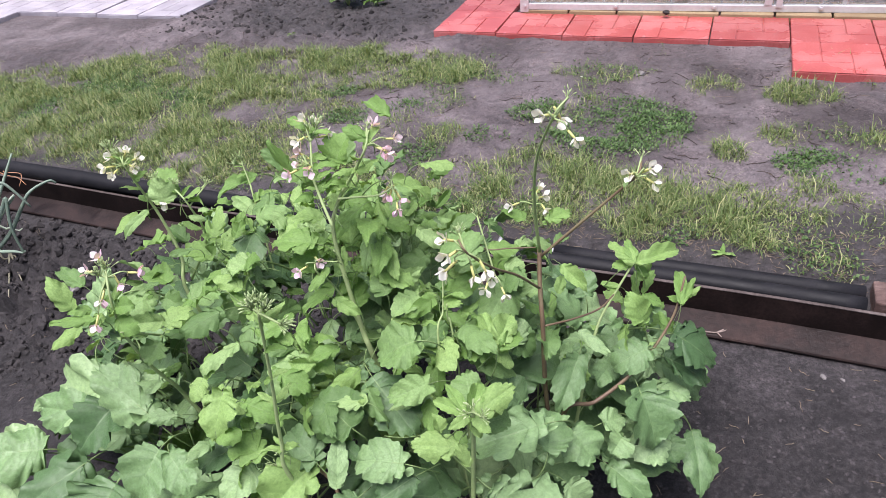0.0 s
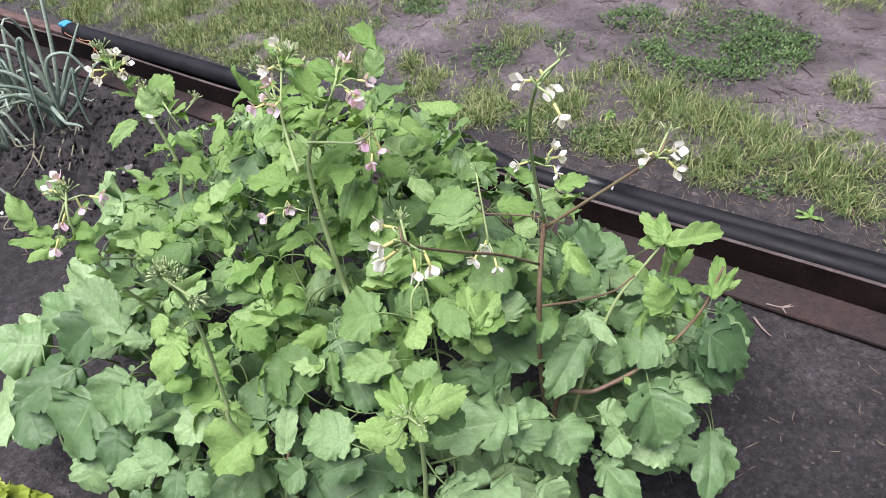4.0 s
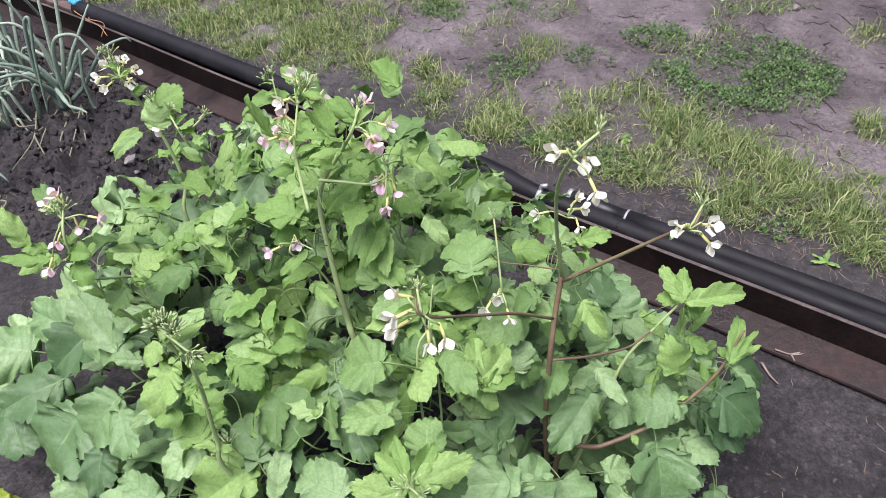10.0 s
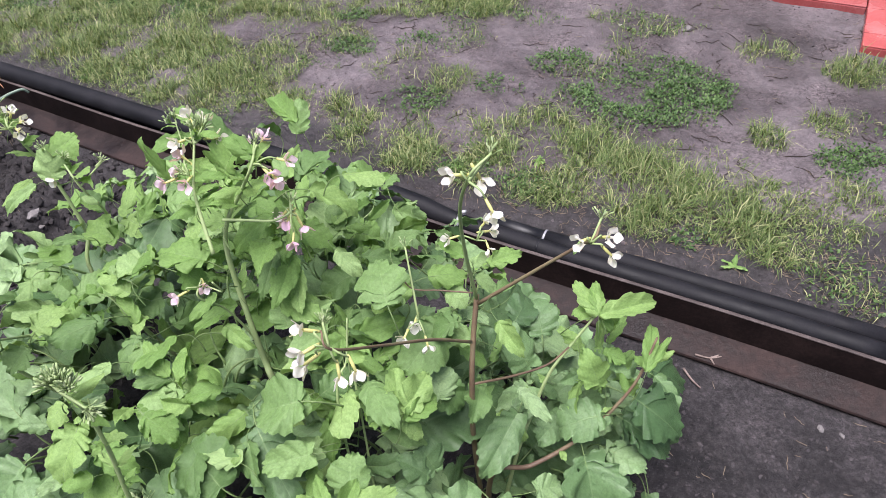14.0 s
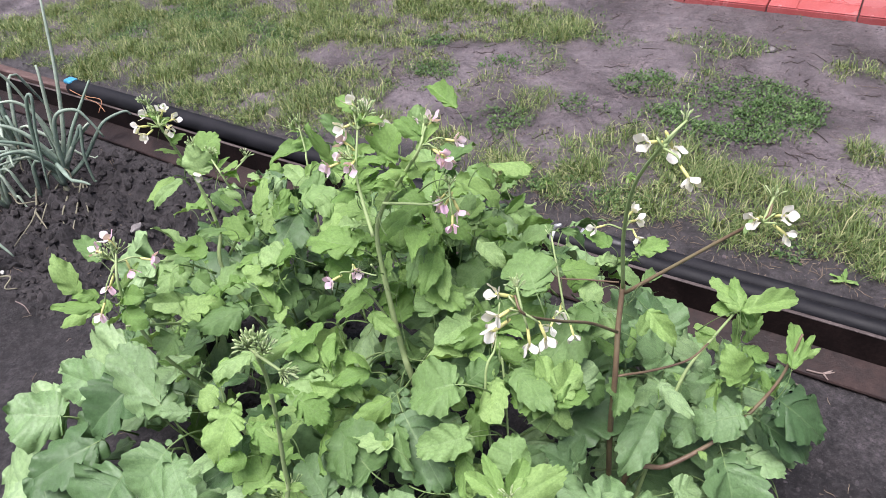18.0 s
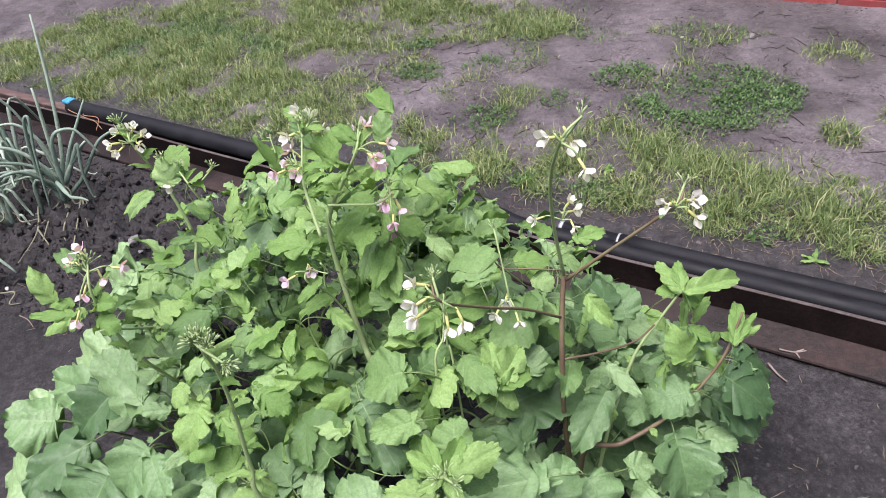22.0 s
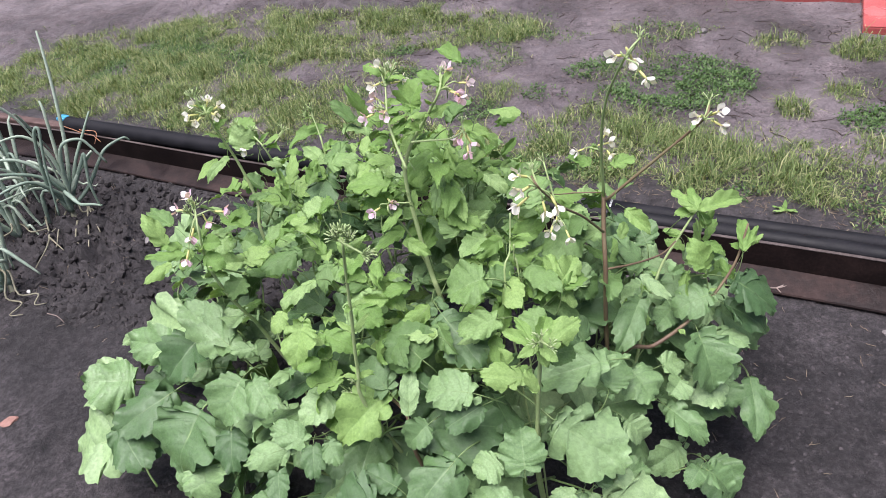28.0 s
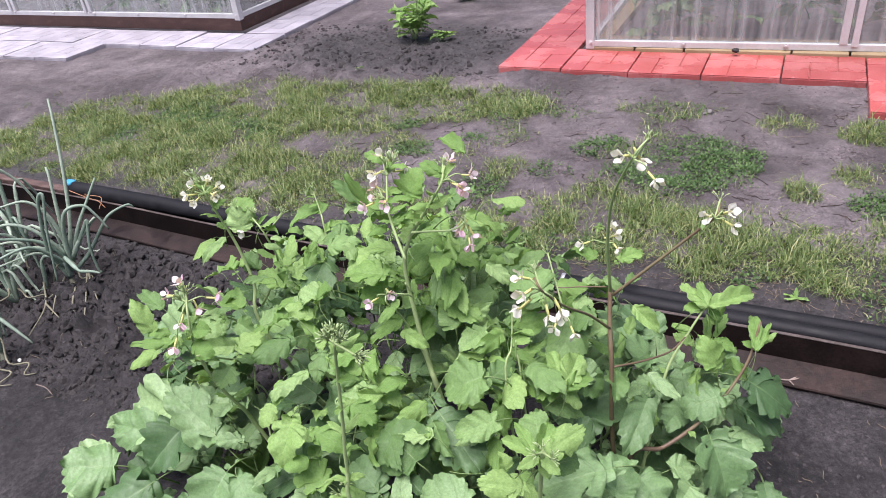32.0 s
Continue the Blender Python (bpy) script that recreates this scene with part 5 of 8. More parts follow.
leaf(plant_d, (-0.456, 0.875, 0.417), (-0.403, 0.896, 0.423), (-0.011, -0.252, 0.968), 0.050, "R", 0)
leaf(plant_c, (-0.373, 1.025, 0.454), (-0.385, 0.936, 0.437), (0.127, -0.204, 0.971), 0.057, "L", 0)
leaf(plant_c, (-0.286, 0.987, 0.490), (-0.311, 0.945, 0.477), (0.037, -0.315, 0.948), 0.047, "E", 1)
leaf(plant_c, (-0.429, 1.217, 0.445), (-0.495, 1.163, 0.440), (0.049, -0.149, 0.988), 0.043, "E", 1)
leaf(plant_b, (-0.100, 0.901, 0.692), (-0.138, 0.927, 0.710), (0.188, -0.360, 0.914), 0.025, "E", 1)
leaf(plant_b, (-0.209, 0.891, 0.688), (-0.238, 0.911, 0.700), (0.169, -0.341, 0.925), 0.019, "E", 1)
leaf(plant_b, (-0.257, 0.886, 0.625), (-0.207, 0.897, 0.620), (0.179, -0.356, 0.917), 0.026, "L", 1)
leaf(plant_b, (-0.196, 0.812, 0.517), (-0.222, 0.780, 0.503), (0.093, -0.443, 0.892), 0.018, "E", 1)
leaf(plant_a, (0.238, 0.937, 0.411), (0.232, 0.981, 0.432), (0.007, -0.422, 0.907), 0.023, "E", 1)
leaf(plant_a, (0.238, 0.954, 0.401), (0.206, 0.944, 0.404), (0.140, -0.183, 0.973), 0.028, "E", 1)
leaf(plant_a, (0.245, 0.953, 0.398), (0.258, 0.934, 0.388), (0.184, -0.382, 0.906), 0.021, "E", 1)
leaf(plant_a, (0.304, 0.894, 0.363), (0.335, 0.946, 0.380), (0.095, -0.355, 0.930), 0.015, "E", 1)
leaf(plant_a, (0.303, 0.909, 0.353), (0.289, 0.921, 0.360), (0.224, -0.325, 0.919), 0.016, "E", 1)
leaf(plant_a, (0.073, 0.906, 0.520), (0.040, 0.915, 0.534), (0.276, -0.352, 0.894), 0.024, "E", 1)
leaf(plant_a, (0.101, 0.890, 0.526), (0.140, 0.917, 0.529), (0.225, -0.437, 0.871), 0.022, "L", 1)
leaf(plant_a, (0.085, 0.926, 0.474), (0.112, 0.909, 0.461), (0.203, -0.392, 0.898), 0.021, "E", 0)
leaf(plant_e, (-0.330, 0.683, 0.421), (-0.336, 0.625, 0.395), (0.006, -0.415, 0.910), 0.053, "L", 1)
leaf(plant_e, (-0.302, 0.641, 0.388), (-0.330, 0.623, 0.389), (0.244, -0.366, 0.898), 0.026, "E", 1)
leaf(plant_e, (-0.256, 0.698, 0.433), (-0.215, 0.683, 0.416), (0.206, -0.459, 0.864), 0.032, "L", 1)
leaf(plant_e, (-0.297, 0.660, 0.421), (-0.248, 0.646, 0.407), (0.169, -0.309, 0.936), 0.031, "L", 1)
leaf(plant_d, (-0.371, 0.712, 0.413), (-0.381, 0.683, 0.400), (0.040, -0.417, 0.908), 0.032, "E", 1)
leaf(plant_d, (-0.452, 0.775, 0.426), (-0.464, 0.741, 0.414), (0.306, -0.420, 0.854), 0.035, "L", 0)
leaf(plant_d, (-0.443, 0.783, 0.442), (-0.418, 0.819, 0.457), (0.039, -0.394, 0.918), 0.037, "L", 1)
leaf(plant_d, (-0.561, 0.777, 0.454), (-0.601, 0.746, 0.446), (0.133, -0.416, 0.900), 0.026, "E", 1)
leaf(plant_b, (-0.218, 0.903, 0.541), (-0.262, 0.903, 0.552), (0.236, -0.267, 0.935), 0.032, "E", 1)
leaf(plant_b, (-0.200, 0.933, 0.556), (-0.145, 0.921, 0.543), (0.139, -0.350, 0.926), 0.037, "L", 1)
leaf(plant_b, (-0.262, 0.854, 0.507), (-0.225, 0.837, 0.495), (0.027, -0.521, 0.853), 0.030, "L", 1)
leaf(plant_b, (-0.155, 0.943, 0.506), (-0.100, 0.933, 0.500), (0.068, -0.229, 0.971), 0.042, "L", 1)
leaf(plant_c, (-0.427, 0.962, 0.438), (-0.491, 0.977, 0.449), (0.115, -0.247, 0.962), 0.046, "L", 1)
leaf(plant_c, (-0.432, 0.995, 0.454), (-0.372, 0.981, 0.435), (0.197, -0.352, 0.915), 0.044, "L", 1)
leaf(plant_d, (-0.749, 0.709, 0.155), (-0.678, 0.636, 0.124), (0.299, -0.672, 0.678), 0.074, "R", 0)
leaf(plant_d, (-0.729, 0.848, 0.240), (-0.795, 0.848, 0.212), (-0.270, -0.747, 0.607), 0.028, "E", 0)
leaf(plant_e, (-0.182, 0.603, 0.320), (-0.181, 0.641, 0.371), (0.052, -0.381, 0.923), 0.033, "E", 0)
leaf(plant_e, (-0.158, 0.655, 0.366), (-0.208, 0.682, 0.405), (-0.259, -0.316, 0.913), 0.073, "R", 0)
leaf(plant_f, (0.114, 0.681, 0.225), (0.148, 0.668, 0.192), (-0.001, -0.401, 0.916), 0.042, "R", 0)
leaf(plant_a, (0.271, 0.869, 0.176), (0.255, 0.798, 0.153), (0.379, -0.068, 0.923), 0.072, "L", 0)
leaf(plant_a, (0.281, 0.932, 0.210), (0.207, 0.894, 0.246), (0.158, -0.547, 0.822), 0.064, "R", 0)
leaf(plant_a, (0.347, 1.115, 0.104), (0.453, 1.147, 0.024), (0.220, -0.359, 0.907), 0.072, "L", 0)
leaf(plant_a, (0.307, 0.964, 0.194), (0.393, 0.979, 0.124), (0.610, -0.425, 0.669), 0.043, "E", 0)
leaf(plant_a, (0.341, 0.869, 0.105), (0.343, 0.771, 0.071), (0.272, -0.179, 0.945), 0.060, "E", 0)
leaf(plant_a, (0.285, 0.834, 0.137), (0.299, 0.794, 0.123), (0.079, -0.440, 0.894), 0.057, "R", 0)
leaf(plant_a, (0.236, 0.682, 0.109), (0.285, 0.668, 0.075), (0.394, -0.105, 0.913), 0.064, "R", 0)
leaf(plant_a, (0.230, 0.677, 0.120), (0.207, 0.643, 0.115), (0.092, -0.314, 0.945), 0.031, "R", 0)
leaf(plant_a, (0.159, 0.916, 0.299), (0.201, 0.904, 0.267), (0.395, -0.836, 0.381), 0.021, "E", 0)
leaf(plant_a, (0.161, 0.921, 0.300), (0.124, 0.951, 0.361), (0.821, -0.393, 0.415), 0.068, "R", 0)
leaf(plant_a, (0.103, 0.903, 0.342), (0.100, 0.931, 0.373), (0.748, -0.102, 0.655), 0.042, "R", 0)
leaf(plant_d, (-0.332, 0.890, 0.478), (-0.363, 0.861, 0.478), (-0.166, -0.378, 0.911), 0.041, "R", 0)
leaf(plant_d, (-0.298, 0.778, 0.449), (-0.264, 0.753, 0.440), (0.067, -0.325, 0.943), 0.042, "R", 0)
leaf(plant_b, (-0.125, 0.822, 0.459), (-0.141, 0.841, 0.483), (0.088, -0.253, 0.963), 0.042, "E", 0)
leaf(plant_b, (-0.083, 0.825, 0.454), (-0.114, 0.787, 0.453), (0.360, -0.195, 0.912), 0.038, "E", 0)
leaf(plant_b, (-0.051, 0.867, 0.454), (-0.034, 0.839, 0.442), (0.469, -0.359, 0.807), 0.039, "E", 0)
leaf(plant_b, (-0.120, 0.960, 0.468), (-0.137, 1.021, 0.498), (0.312, -0.665, 0.678), 0.058, "R", 0)
leaf(plant_b, (-0.103, 0.979, 0.471), (-0.109, 1.015, 0.488), (0.347, -0.125, 0.930), 0.042, "R", 0)
leaf(plant_c, (-0.361, 1.003, 0.481), (-0.316, 1.008, 0.503), (0.118, -0.294, 0.948), 0.049, "E", 0)
leaf(plant_a, (0.055, 0.814, 0.358), (0.044, 0.842, 0.392), (0.073, -0.522, 0.850), 0.048, "R", 0)
leaf(plant_a, (0.048, 0.837, 0.373), (0.076, 0.811, 0.348), (0.037, -0.396, 0.917), 0.044, "R", 0)
leaf(plant_a, (0.042, 0.954, 0.411), (0.069, 0.939, 0.403), (0.549, -0.608, 0.574), 0.037, "E", 0)
leaf(plant_a, (0.032, 0.889, 0.401), (0.060, 0.926, 0.406), (0.088, -0.220, 0.972), 0.041, "E", 0)
leaf(plant_f, (-0.074, 0.761, 0.419), (-0.041, 0.790, 0.436), (0.403, -0.304, 0.863), 0.037, "E", 0)
leaf(plant_e, (-0.318, 0.659, 0.355), (-0.342, 0.660, 0.369), (0.037, -0.547, 0.837), 0.037, "R", 0)
leaf(plant_e, (-0.152, 0.598, 0.313), (-0.182, 0.570, 0.299), (0.032, -0.592, 0.806), 0.043, "R", 0)
leaf(plant_f, (-0.060, 0.572, 0.273), (-0.090, 0.547, 0.269), (0.000, -0.402, 0.916), 0.046, "R", 0)
leaf(plant_f, (0.061, 0.742, 0.319), (0.041, 0.750, 0.358), (0.254, -0.601, 0.758), 0.042, "R", 0)
leaf(plant_a, (0.211, 0.787, 0.195), (0.190, 0.756, 0.190), (0.355, -0.422, 0.834), 0.045, "R", 0)
leaf(plant_a, (0.175, 0.791, 0.218), (0.214, 0.813, 0.207), (0.400, -0.328, 0.856), 0.041, "R", 0)
leaf(plant_a, (0.318, 0.867, 0.137), (0.276, 0.841, 0.151), (0.176, -0.549, 0.817), 0.043, "R", 0)
leaf(plant_e, (-0.272, 0.514, 0.208), (-0.312, 0.503, 0.206), (0.097, -0.632, 0.769), 0.056, "R", 0)
leaf(plant_e, (-0.171, 0.510, 0.218), (-0.132, 0.492, 0.214), (0.250, -0.535, 0.807), 0.058, "L", 0)
leaf(plant_a, (0.229, 0.954, 0.270), (0.197, 0.915, 0.266), (0.243, -0.386, 0.890), 0.043, "R", 0)
leaf(plant_f, (-0.048, 0.654, 0.363), (-0.053, 0.665, 0.386), (0.423, -0.357, 0.833), 0.023, "E", 1)
leaf(plant_f, (-0.029, 0.659, 0.359), (-0.016, 0.643, 0.354), (-0.053, -0.586, 0.808), 0.019, "E", 1)
leaf(plant_f, (0.003, 0.588, 0.470), (0.021, 0.570, 0.464), (0.006, -0.578, 0.816), 0.018, "E", 1)
leaf(plant_f, (-0.001, 0.587, 0.471), (-0.020, 0.570, 0.474), (0.265, -0.479, 0.837), 0.016, "E", 1)
leaf(plant_f, (-0.003, 0.554, 0.427), (-0.014, 0.557, 0.458), (-0.086, -0.489, 0.868), 0.018, "E", 1)
leaf(plant_d, (-0.523, 0.732, 0.523), (-0.543, 0.740, 0.571), (-0.018, -0.247, 0.969), 0.031, "E", 1)
leaf(plant_d, (-0.496, 0.727, 0.509), (-0.541, 0.706, 0.528), (-0.181, -0.338, 0.924), 0.021, "E", 1)
leaf(plant_d, (-0.504, 0.740, 0.515), (-0.524, 0.725, 0.528), (0.259, -0.335, 0.906), 0.021, "E", 1)
leaf(plant_d, (-0.471, 0.735, 0.502), (-0.445, 0.717, 0.494), (0.095, -0.658, 0.747), 0.033, "E", 1)
leaf(plant_d, (-0.492, 0.739, 0.510), (-0.500, 0.710, 0.502), (0.187, -0.195, 0.963), 0.023, "E", 1)
leaf(plant_d, (-0.474, 0.744, 0.516), (-0.448, 0.740, 0.522), (-0.200, -0.550, 0.811), 0.024, "R", 1)
leaf(plant_c, (-0.508, 0.954, 0.535), (-0.538, 0.914, 0.524), (0.013, -0.526, 0.850), 0.022, "E", 0)
leaf(plant_c, (-0.476, 0.952, 0.546), (-0.478, 0.960, 0.589), (-0.017, -0.012, 1.000), 0.044, "R", 0)
leaf(plant_c, (-0.462, 0.969, 0.552), (-0.468, 0.970, 0.578), (-0.328, -0.450, 0.831), 0.028, "E", 0)
leaf(plant_c, (-0.434, 0.914, 0.486), (-0.462, 0.889, 0.496), (-0.178, -0.470, 0.864), 0.017, "E", 0)
leaf(plant_c, (-0.444, 0.950, 0.524), (-0.416, 0.941, 0.525), (-0.596, -0.422, 0.682), 0.013, "E", 0)
leaf(plant_c, (-0.333, 1.210, 0.428), (-0.388, 1.193, 0.454), (0.390, 0.120, 0.913), 0.052, "R", 0)
leaf(plant_b, (-0.227, 0.846, 0.649), (-0.254, 0.847, 0.691), (-0.557, -0.305, 0.772), 0.023, "E", 1)
leaf(plant_b, (-0.174, 0.856, 0.648), (-0.155, 0.867, 0.689), (-0.006, -0.368, 0.930), 0.043, "L", 1)
leaf(plant_b, (-0.204, 0.838, 0.622), (-0.224, 0.816, 0.622), (0.099, -0.174, 0.980), 0.020, "E", 1)
leaf(plant_b, (-0.196, 0.847, 0.630), (-0.166, 0.834, 0.630), (-0.211, -0.295, 0.932), 0.019, "E", 1)
leaf(plant_b, (-0.206, 0.864, 0.657), (-0.183, 0.860, 0.665), (-0.014, -0.454, 0.891), 0.017, "E", 1)
leaf(plant_a, (0.245, 0.960, 0.393), (0.251, 0.936, 0.382), (0.450, -0.656, 0.606), 0.015, "E", 1)
leaf(plant_a, (0.317, 0.920, 0.354), (0.334, 0.921, 0.375), (-0.062, -0.332, 0.941), 0.012, "E", 1)
leaf(plant_a, (0.250, 0.882, 0.336), (0.227, 0.890, 0.386), (0.181, -0.812, 0.555), 0.039, "L", 1)
leaf(plant_a, (0.201, 0.833, 0.625), (0.193, 0.817, 0.620), (0.178, -0.408, 0.896), 0.007, "E", 0)
leaf(plant_b, (-0.112, 0.839, 0.597), (-0.115, 0.841, 0.625), (0.114, -0.323, 0.940), 0.011, "E", 0)
leaf(plant_d, (-0.536, 0.902, 0.414), (-0.532, 0.861, 0.394), (-0.293, -0.549, 0.783), 0.044, "R", 0)
leaf(plant_d, (-0.511, 0.909, 0.401), (-0.475, 0.889, 0.395), (-0.073, -0.597, 0.799), 0.035, "R", 0)
leaf(plant_f, (0.011, 0.773, 0.410), (0.005, 0.791, 0.439), (0.256, -0.205, 0.945), 0.025, "E", 1)
leaf(plant_a, (0.172, 0.971, 0.315), (0.153, 1.019, 0.349), (0.108, -0.498, 0.860), 0.057, "R", 0)
leaf(plant_a, (0.100, 0.919, 0.354), (0.166, 0.940, 0.320), (0.112, -0.378, 0.919), 0.041, "E", 0)
leaf(plant_a, (0.263, 0.923, 0.214), (0.221, 0.939, 0.273), (0.025, -0.600, 0.800), 0.076, "R", 0)
leaf(plant_a, (0.311, 1.007, 0.198), (0.282, 1.013, 0.240), (0.281, -0.605, 0.744), 0.043, "R", 0)
leaf(plant_a, (0.284, 0.941, 0.205), (0.386, 0.935, 0.113), (-0.028, -0.571, 0.820), 0.072, "L", 0)
leaf(plant_a, (0.359, 1.080, 0.125), (0.405, 1.042, 0.105), (0.389, -0.040, 0.920), 0.037, "E", 0)
leaf(plant_a, (0.239, 0.830, 0.176), (0.275, 0.777, 0.137), (0.385, -0.253, 0.888), 0.074, "L", 0)
leaf(plant_a, (0.161, 0.905, 0.297), (0.128, 0.834, 0.287), (-0.023, -0.485, 0.874), 0.046, "R", 0)
leaf(plant_a, (0.210, 0.897, 0.250), (0.176, 0.848, 0.247), (0.324, -0.301, 0.897), 0.043, "R", 0)
leaf(plant_f, (0.054, 0.732, 0.325), (0.024, 0.731, 0.359), (0.359, -0.176, 0.917), 0.036, "R", 0)
leaf(plant_d, (-0.734, 0.786, 0.180), (-0.823, 0.760, 0.203), (-0.025, -0.387, 0.922), 0.095, "R", 0)
leaf(plant_d, (-0.670, 0.797, 0.175), (-0.737, 0.744, 0.159), (-0.108, -0.208, 0.972), 0.072, "R", 0)
leaf(plant_c, (-0.221, 1.384, 0.164), (-0.252, 1.498, 0.208), (-0.043, -0.046, 0.998), 0.088, "L", 0)
leaf(plant_b, (-0.001, 0.909, 0.430), (-0.044, 0.925, 0.471), (-0.279, 0.167, 0.946), 0.053, "R", 0)
leaf(plant_a, (0.128, 0.964, 0.343), (0.149, 1.027, 0.352), (0.310, -0.545, 0.779), 0.047, "R", 0)
leaf(plant_c, (-0.649, 1.452, 0.167), (-0.732, 1.501, 0.189), (-0.411, 0.505, 0.759), 0.053, "E", 0)
leaf(plant_c, (-0.342, 1.038, 0.479), (-0.383, 1.045, 0.485), (-0.070, -0.141, 0.988), 0.042, "R", 0)
leaf(plant_c, (-0.305, 0.986, 0.495), (-0.319, 0.963, 0.498), (0.370, -0.551, 0.748), 0.035, "R", 0)
leaf(plant_c, (-0.173, 1.108, 0.469), (-0.183, 1.061, 0.459), (0.243, 0.142, 0.959), 0.045, "R", 0)
leaf(plant_b, (-0.216, 0.998, 0.498), (-0.177, 0.980, 0.493), (0.063, -0.116, 0.991), 0.038, "E", 0)
leaf(plant_d, (-0.375, 0.865, 0.462), (-0.344, 0.879, 0.489), (-0.132, -0.259, 0.957), 0.037, "R", 0)
leaf(plant_c, (-0.837, 1.138, 0.133), (-0.895, 1.200, 0.163), (0.050, -0.167, 0.985), 0.075, "R", 0)
leaf(plant_b, (-0.264, 1.254, 0.440), (-0.259, 1.277, 0.493), (0.149, -0.326, 0.933), 0.045, "E", 0)
leaf(plant_b, (-0.290, 1.243, 0.441), (-0.315, 1.232, 0.471), (-0.185, 0.346, 0.920), 0.038, "E", 0)
leaf(plant_b, (-0.359, 1.215, 0.443), (-0.409, 1.219, 0.501), (-0.081, -0.148, 0.986), 0.034, "E", 0)
leaf(plant_a, (0.268, 0.876, 0.304), (0.253, 0.868, 0.309), (-0.164, 0.576, 1.000), 0.010, "E", 1)
leaf(plant_a, (0.207, 0.834, 0.256), (0.212, 0.817, 0.268), (0.017, -0.283, 1.000), 0.012, "E", 1)
leaf(plant_a, (0.242, 0.856, 0.280), (0.252, 0.874, 0.283), (-0.172, 0.216, 1.000), 0.008, "E", 1)
leaf(plant_a, (0.284, 0.888, 0.325), (0.274, 0.905, 0.341), (-0.346, -0.258, 1.000), 0.012, "E", 1)
leaf(plant_a, (0.212, 0.925, 0.370), (0.191, 0.949, 0.373), (0.242, -0.227, 1.000), 0.019, "E", 1)
leaf(plant_a, (0.166, 0.872, 0.282), (0.154, 0.892, 0.304), (-0.487, 0.467, 1.000), 0.016, "E", 1)
leaf(plant_a, (0.179, 0.892, 0.314), (0.170, 0.912, 0.318), (0.363, 0.192, 1.000), 0.013, "E", 1)
leaf(plant_a, (0.215, 0.928, 0.374), (0.188, 0.936, 0.378), (0.089, -0.352, 1.000), 0.013, "E", 1)
leaf(plant_b, (-0.123, 0.825, 0.685), (-0.105, 0.843, 0.709), (-0.481, -0.815, 1.000), 0.013, "E", 1)
leaf(plant_b, (-0.176, 0.843, 0.597), (-0.154, 0.872, 0.611), (-1.459, 0.142, 1.000), 0.022, "E", 1)
leaf(plant_b, (-0.118, 0.834, 0.698), (-0.141, 0.841, 0.716), (-0.329, -0.256, 1.000), 0.013, "E", 1)
leaf(plant_b, (-0.186, 0.841, 0.491), (-0.190, 0.868, 0.515), (-0.452, 0.237, 1.000), 0.020, "E", 1)
leaf(plant_b, (-0.141, 0.832, 0.655), (-0.158, 0.804, 0.669), (-0.092, -0.612, 1.000), 0.017, "E", 1)
leaf(plant_b, (-0.132, 0.828, 0.671), (-0.138, 0.811, 0.688), (-0.311, -0.726, 1.000), 0.009, "E", 1)
leaf(plant_b, (-0.161, 0.839, 0.623), (-0.161, 0.869, 0.639), (0.235, -0.828, 1.000), 0.019, "E", 1)
leaf(plant_b, (-0.142, 0.833, 0.654), (-0.107, 0.827, 0.674), (-0.237, -0.344, 1.000), 0.023, "E", 1)
leaf(plant_b, (-0.119, 0.831, 0.695), (-0.147, 0.835, 0.715), (-0.030, -0.544, 1.000), 0.019, "E", 1)
leaf(plant_b, (-0.156, 0.837, 0.630), (-0.168, 0.817, 0.646), (0.088, -0.863, 1.000), 0.015, "E", 1)
leaf(plant_b, (-0.192, 0.828, 0.630), (-0.180, 0.848, 0.646), (0.118, 0.297, 1.000), 0.015, "E", 1)
leaf(plant_b, (-0.193, 0.828, 0.631), (-0.216, 0.833, 0.634), (0.234, -0.040, 1.000), 0.009, "E", 1)
leaf(plant_b, (-0.197, 0.835, 0.641), (-0.171, 0.841, 0.652), (-0.408, -0.645, 1.000), 0.012, "E", 1)
leaf(plant_b, (-0.201, 0.870, 0.686), (-0.174, 0.870, 0.695), (-0.167, -0.194, 1.000), 0.015, "E", 1)
leaf(plant_b, (-0.199, 0.844, 0.652), (-0.167, 0.851, 0.658), (-0.350, -0.402, 1.000), 0.016, "E", 1)
leaf(plant_b, (-0.201, 0.873, 0.690), (-0.192, 0.854, 0.708), (-0.241, -0.599, 1.000), 0.011, "E", 1)
leaf(plant_b, (-0.192, 0.827, 0.628), (-0.171, 0.843, 0.646), (0.357, 0.136, 1.000), 0.018, "E", 1)
leaf(plant_c, (-0.530, 1.002, 0.526), (-0.550, 1.011, 0.534), (0.385, -0.367, 1.000), 0.014, "E", 1)
leaf(plant_c, (-0.542, 0.992, 0.605), (-0.556, 0.982, 0.622), (-0.414, -0.290, 1.000), 0.010, "E", 1)
leaf(plant_c, (-0.544, 0.994, 0.609), (-0.566, 0.995, 0.620), (0.402, 0.087, 1.000), 0.011, "E", 1)
leaf(plant_c, (-0.538, 0.987, 0.598), (-0.537, 1.011, 0.603), (0.332, -0.323, 1.000), 0.012, "E", 1)
leaf(plant_c, (-0.536, 1.001, 0.548), (-0.552, 0.981, 0.568), (0.498, 0.157, 1.000), 0.014, "E", 1)
leaf(plant_c, (-0.538, 1.000, 0.560), (-0.549, 1.019, 0.573), (-0.369, -0.216, 1.000), 0.013, "E", 1)
leaf(plant_c, (-0.538, 0.997, 0.569), (-0.517, 1.002, 0.580), (0.725, -0.719, 1.000), 0.012, "E", 1)
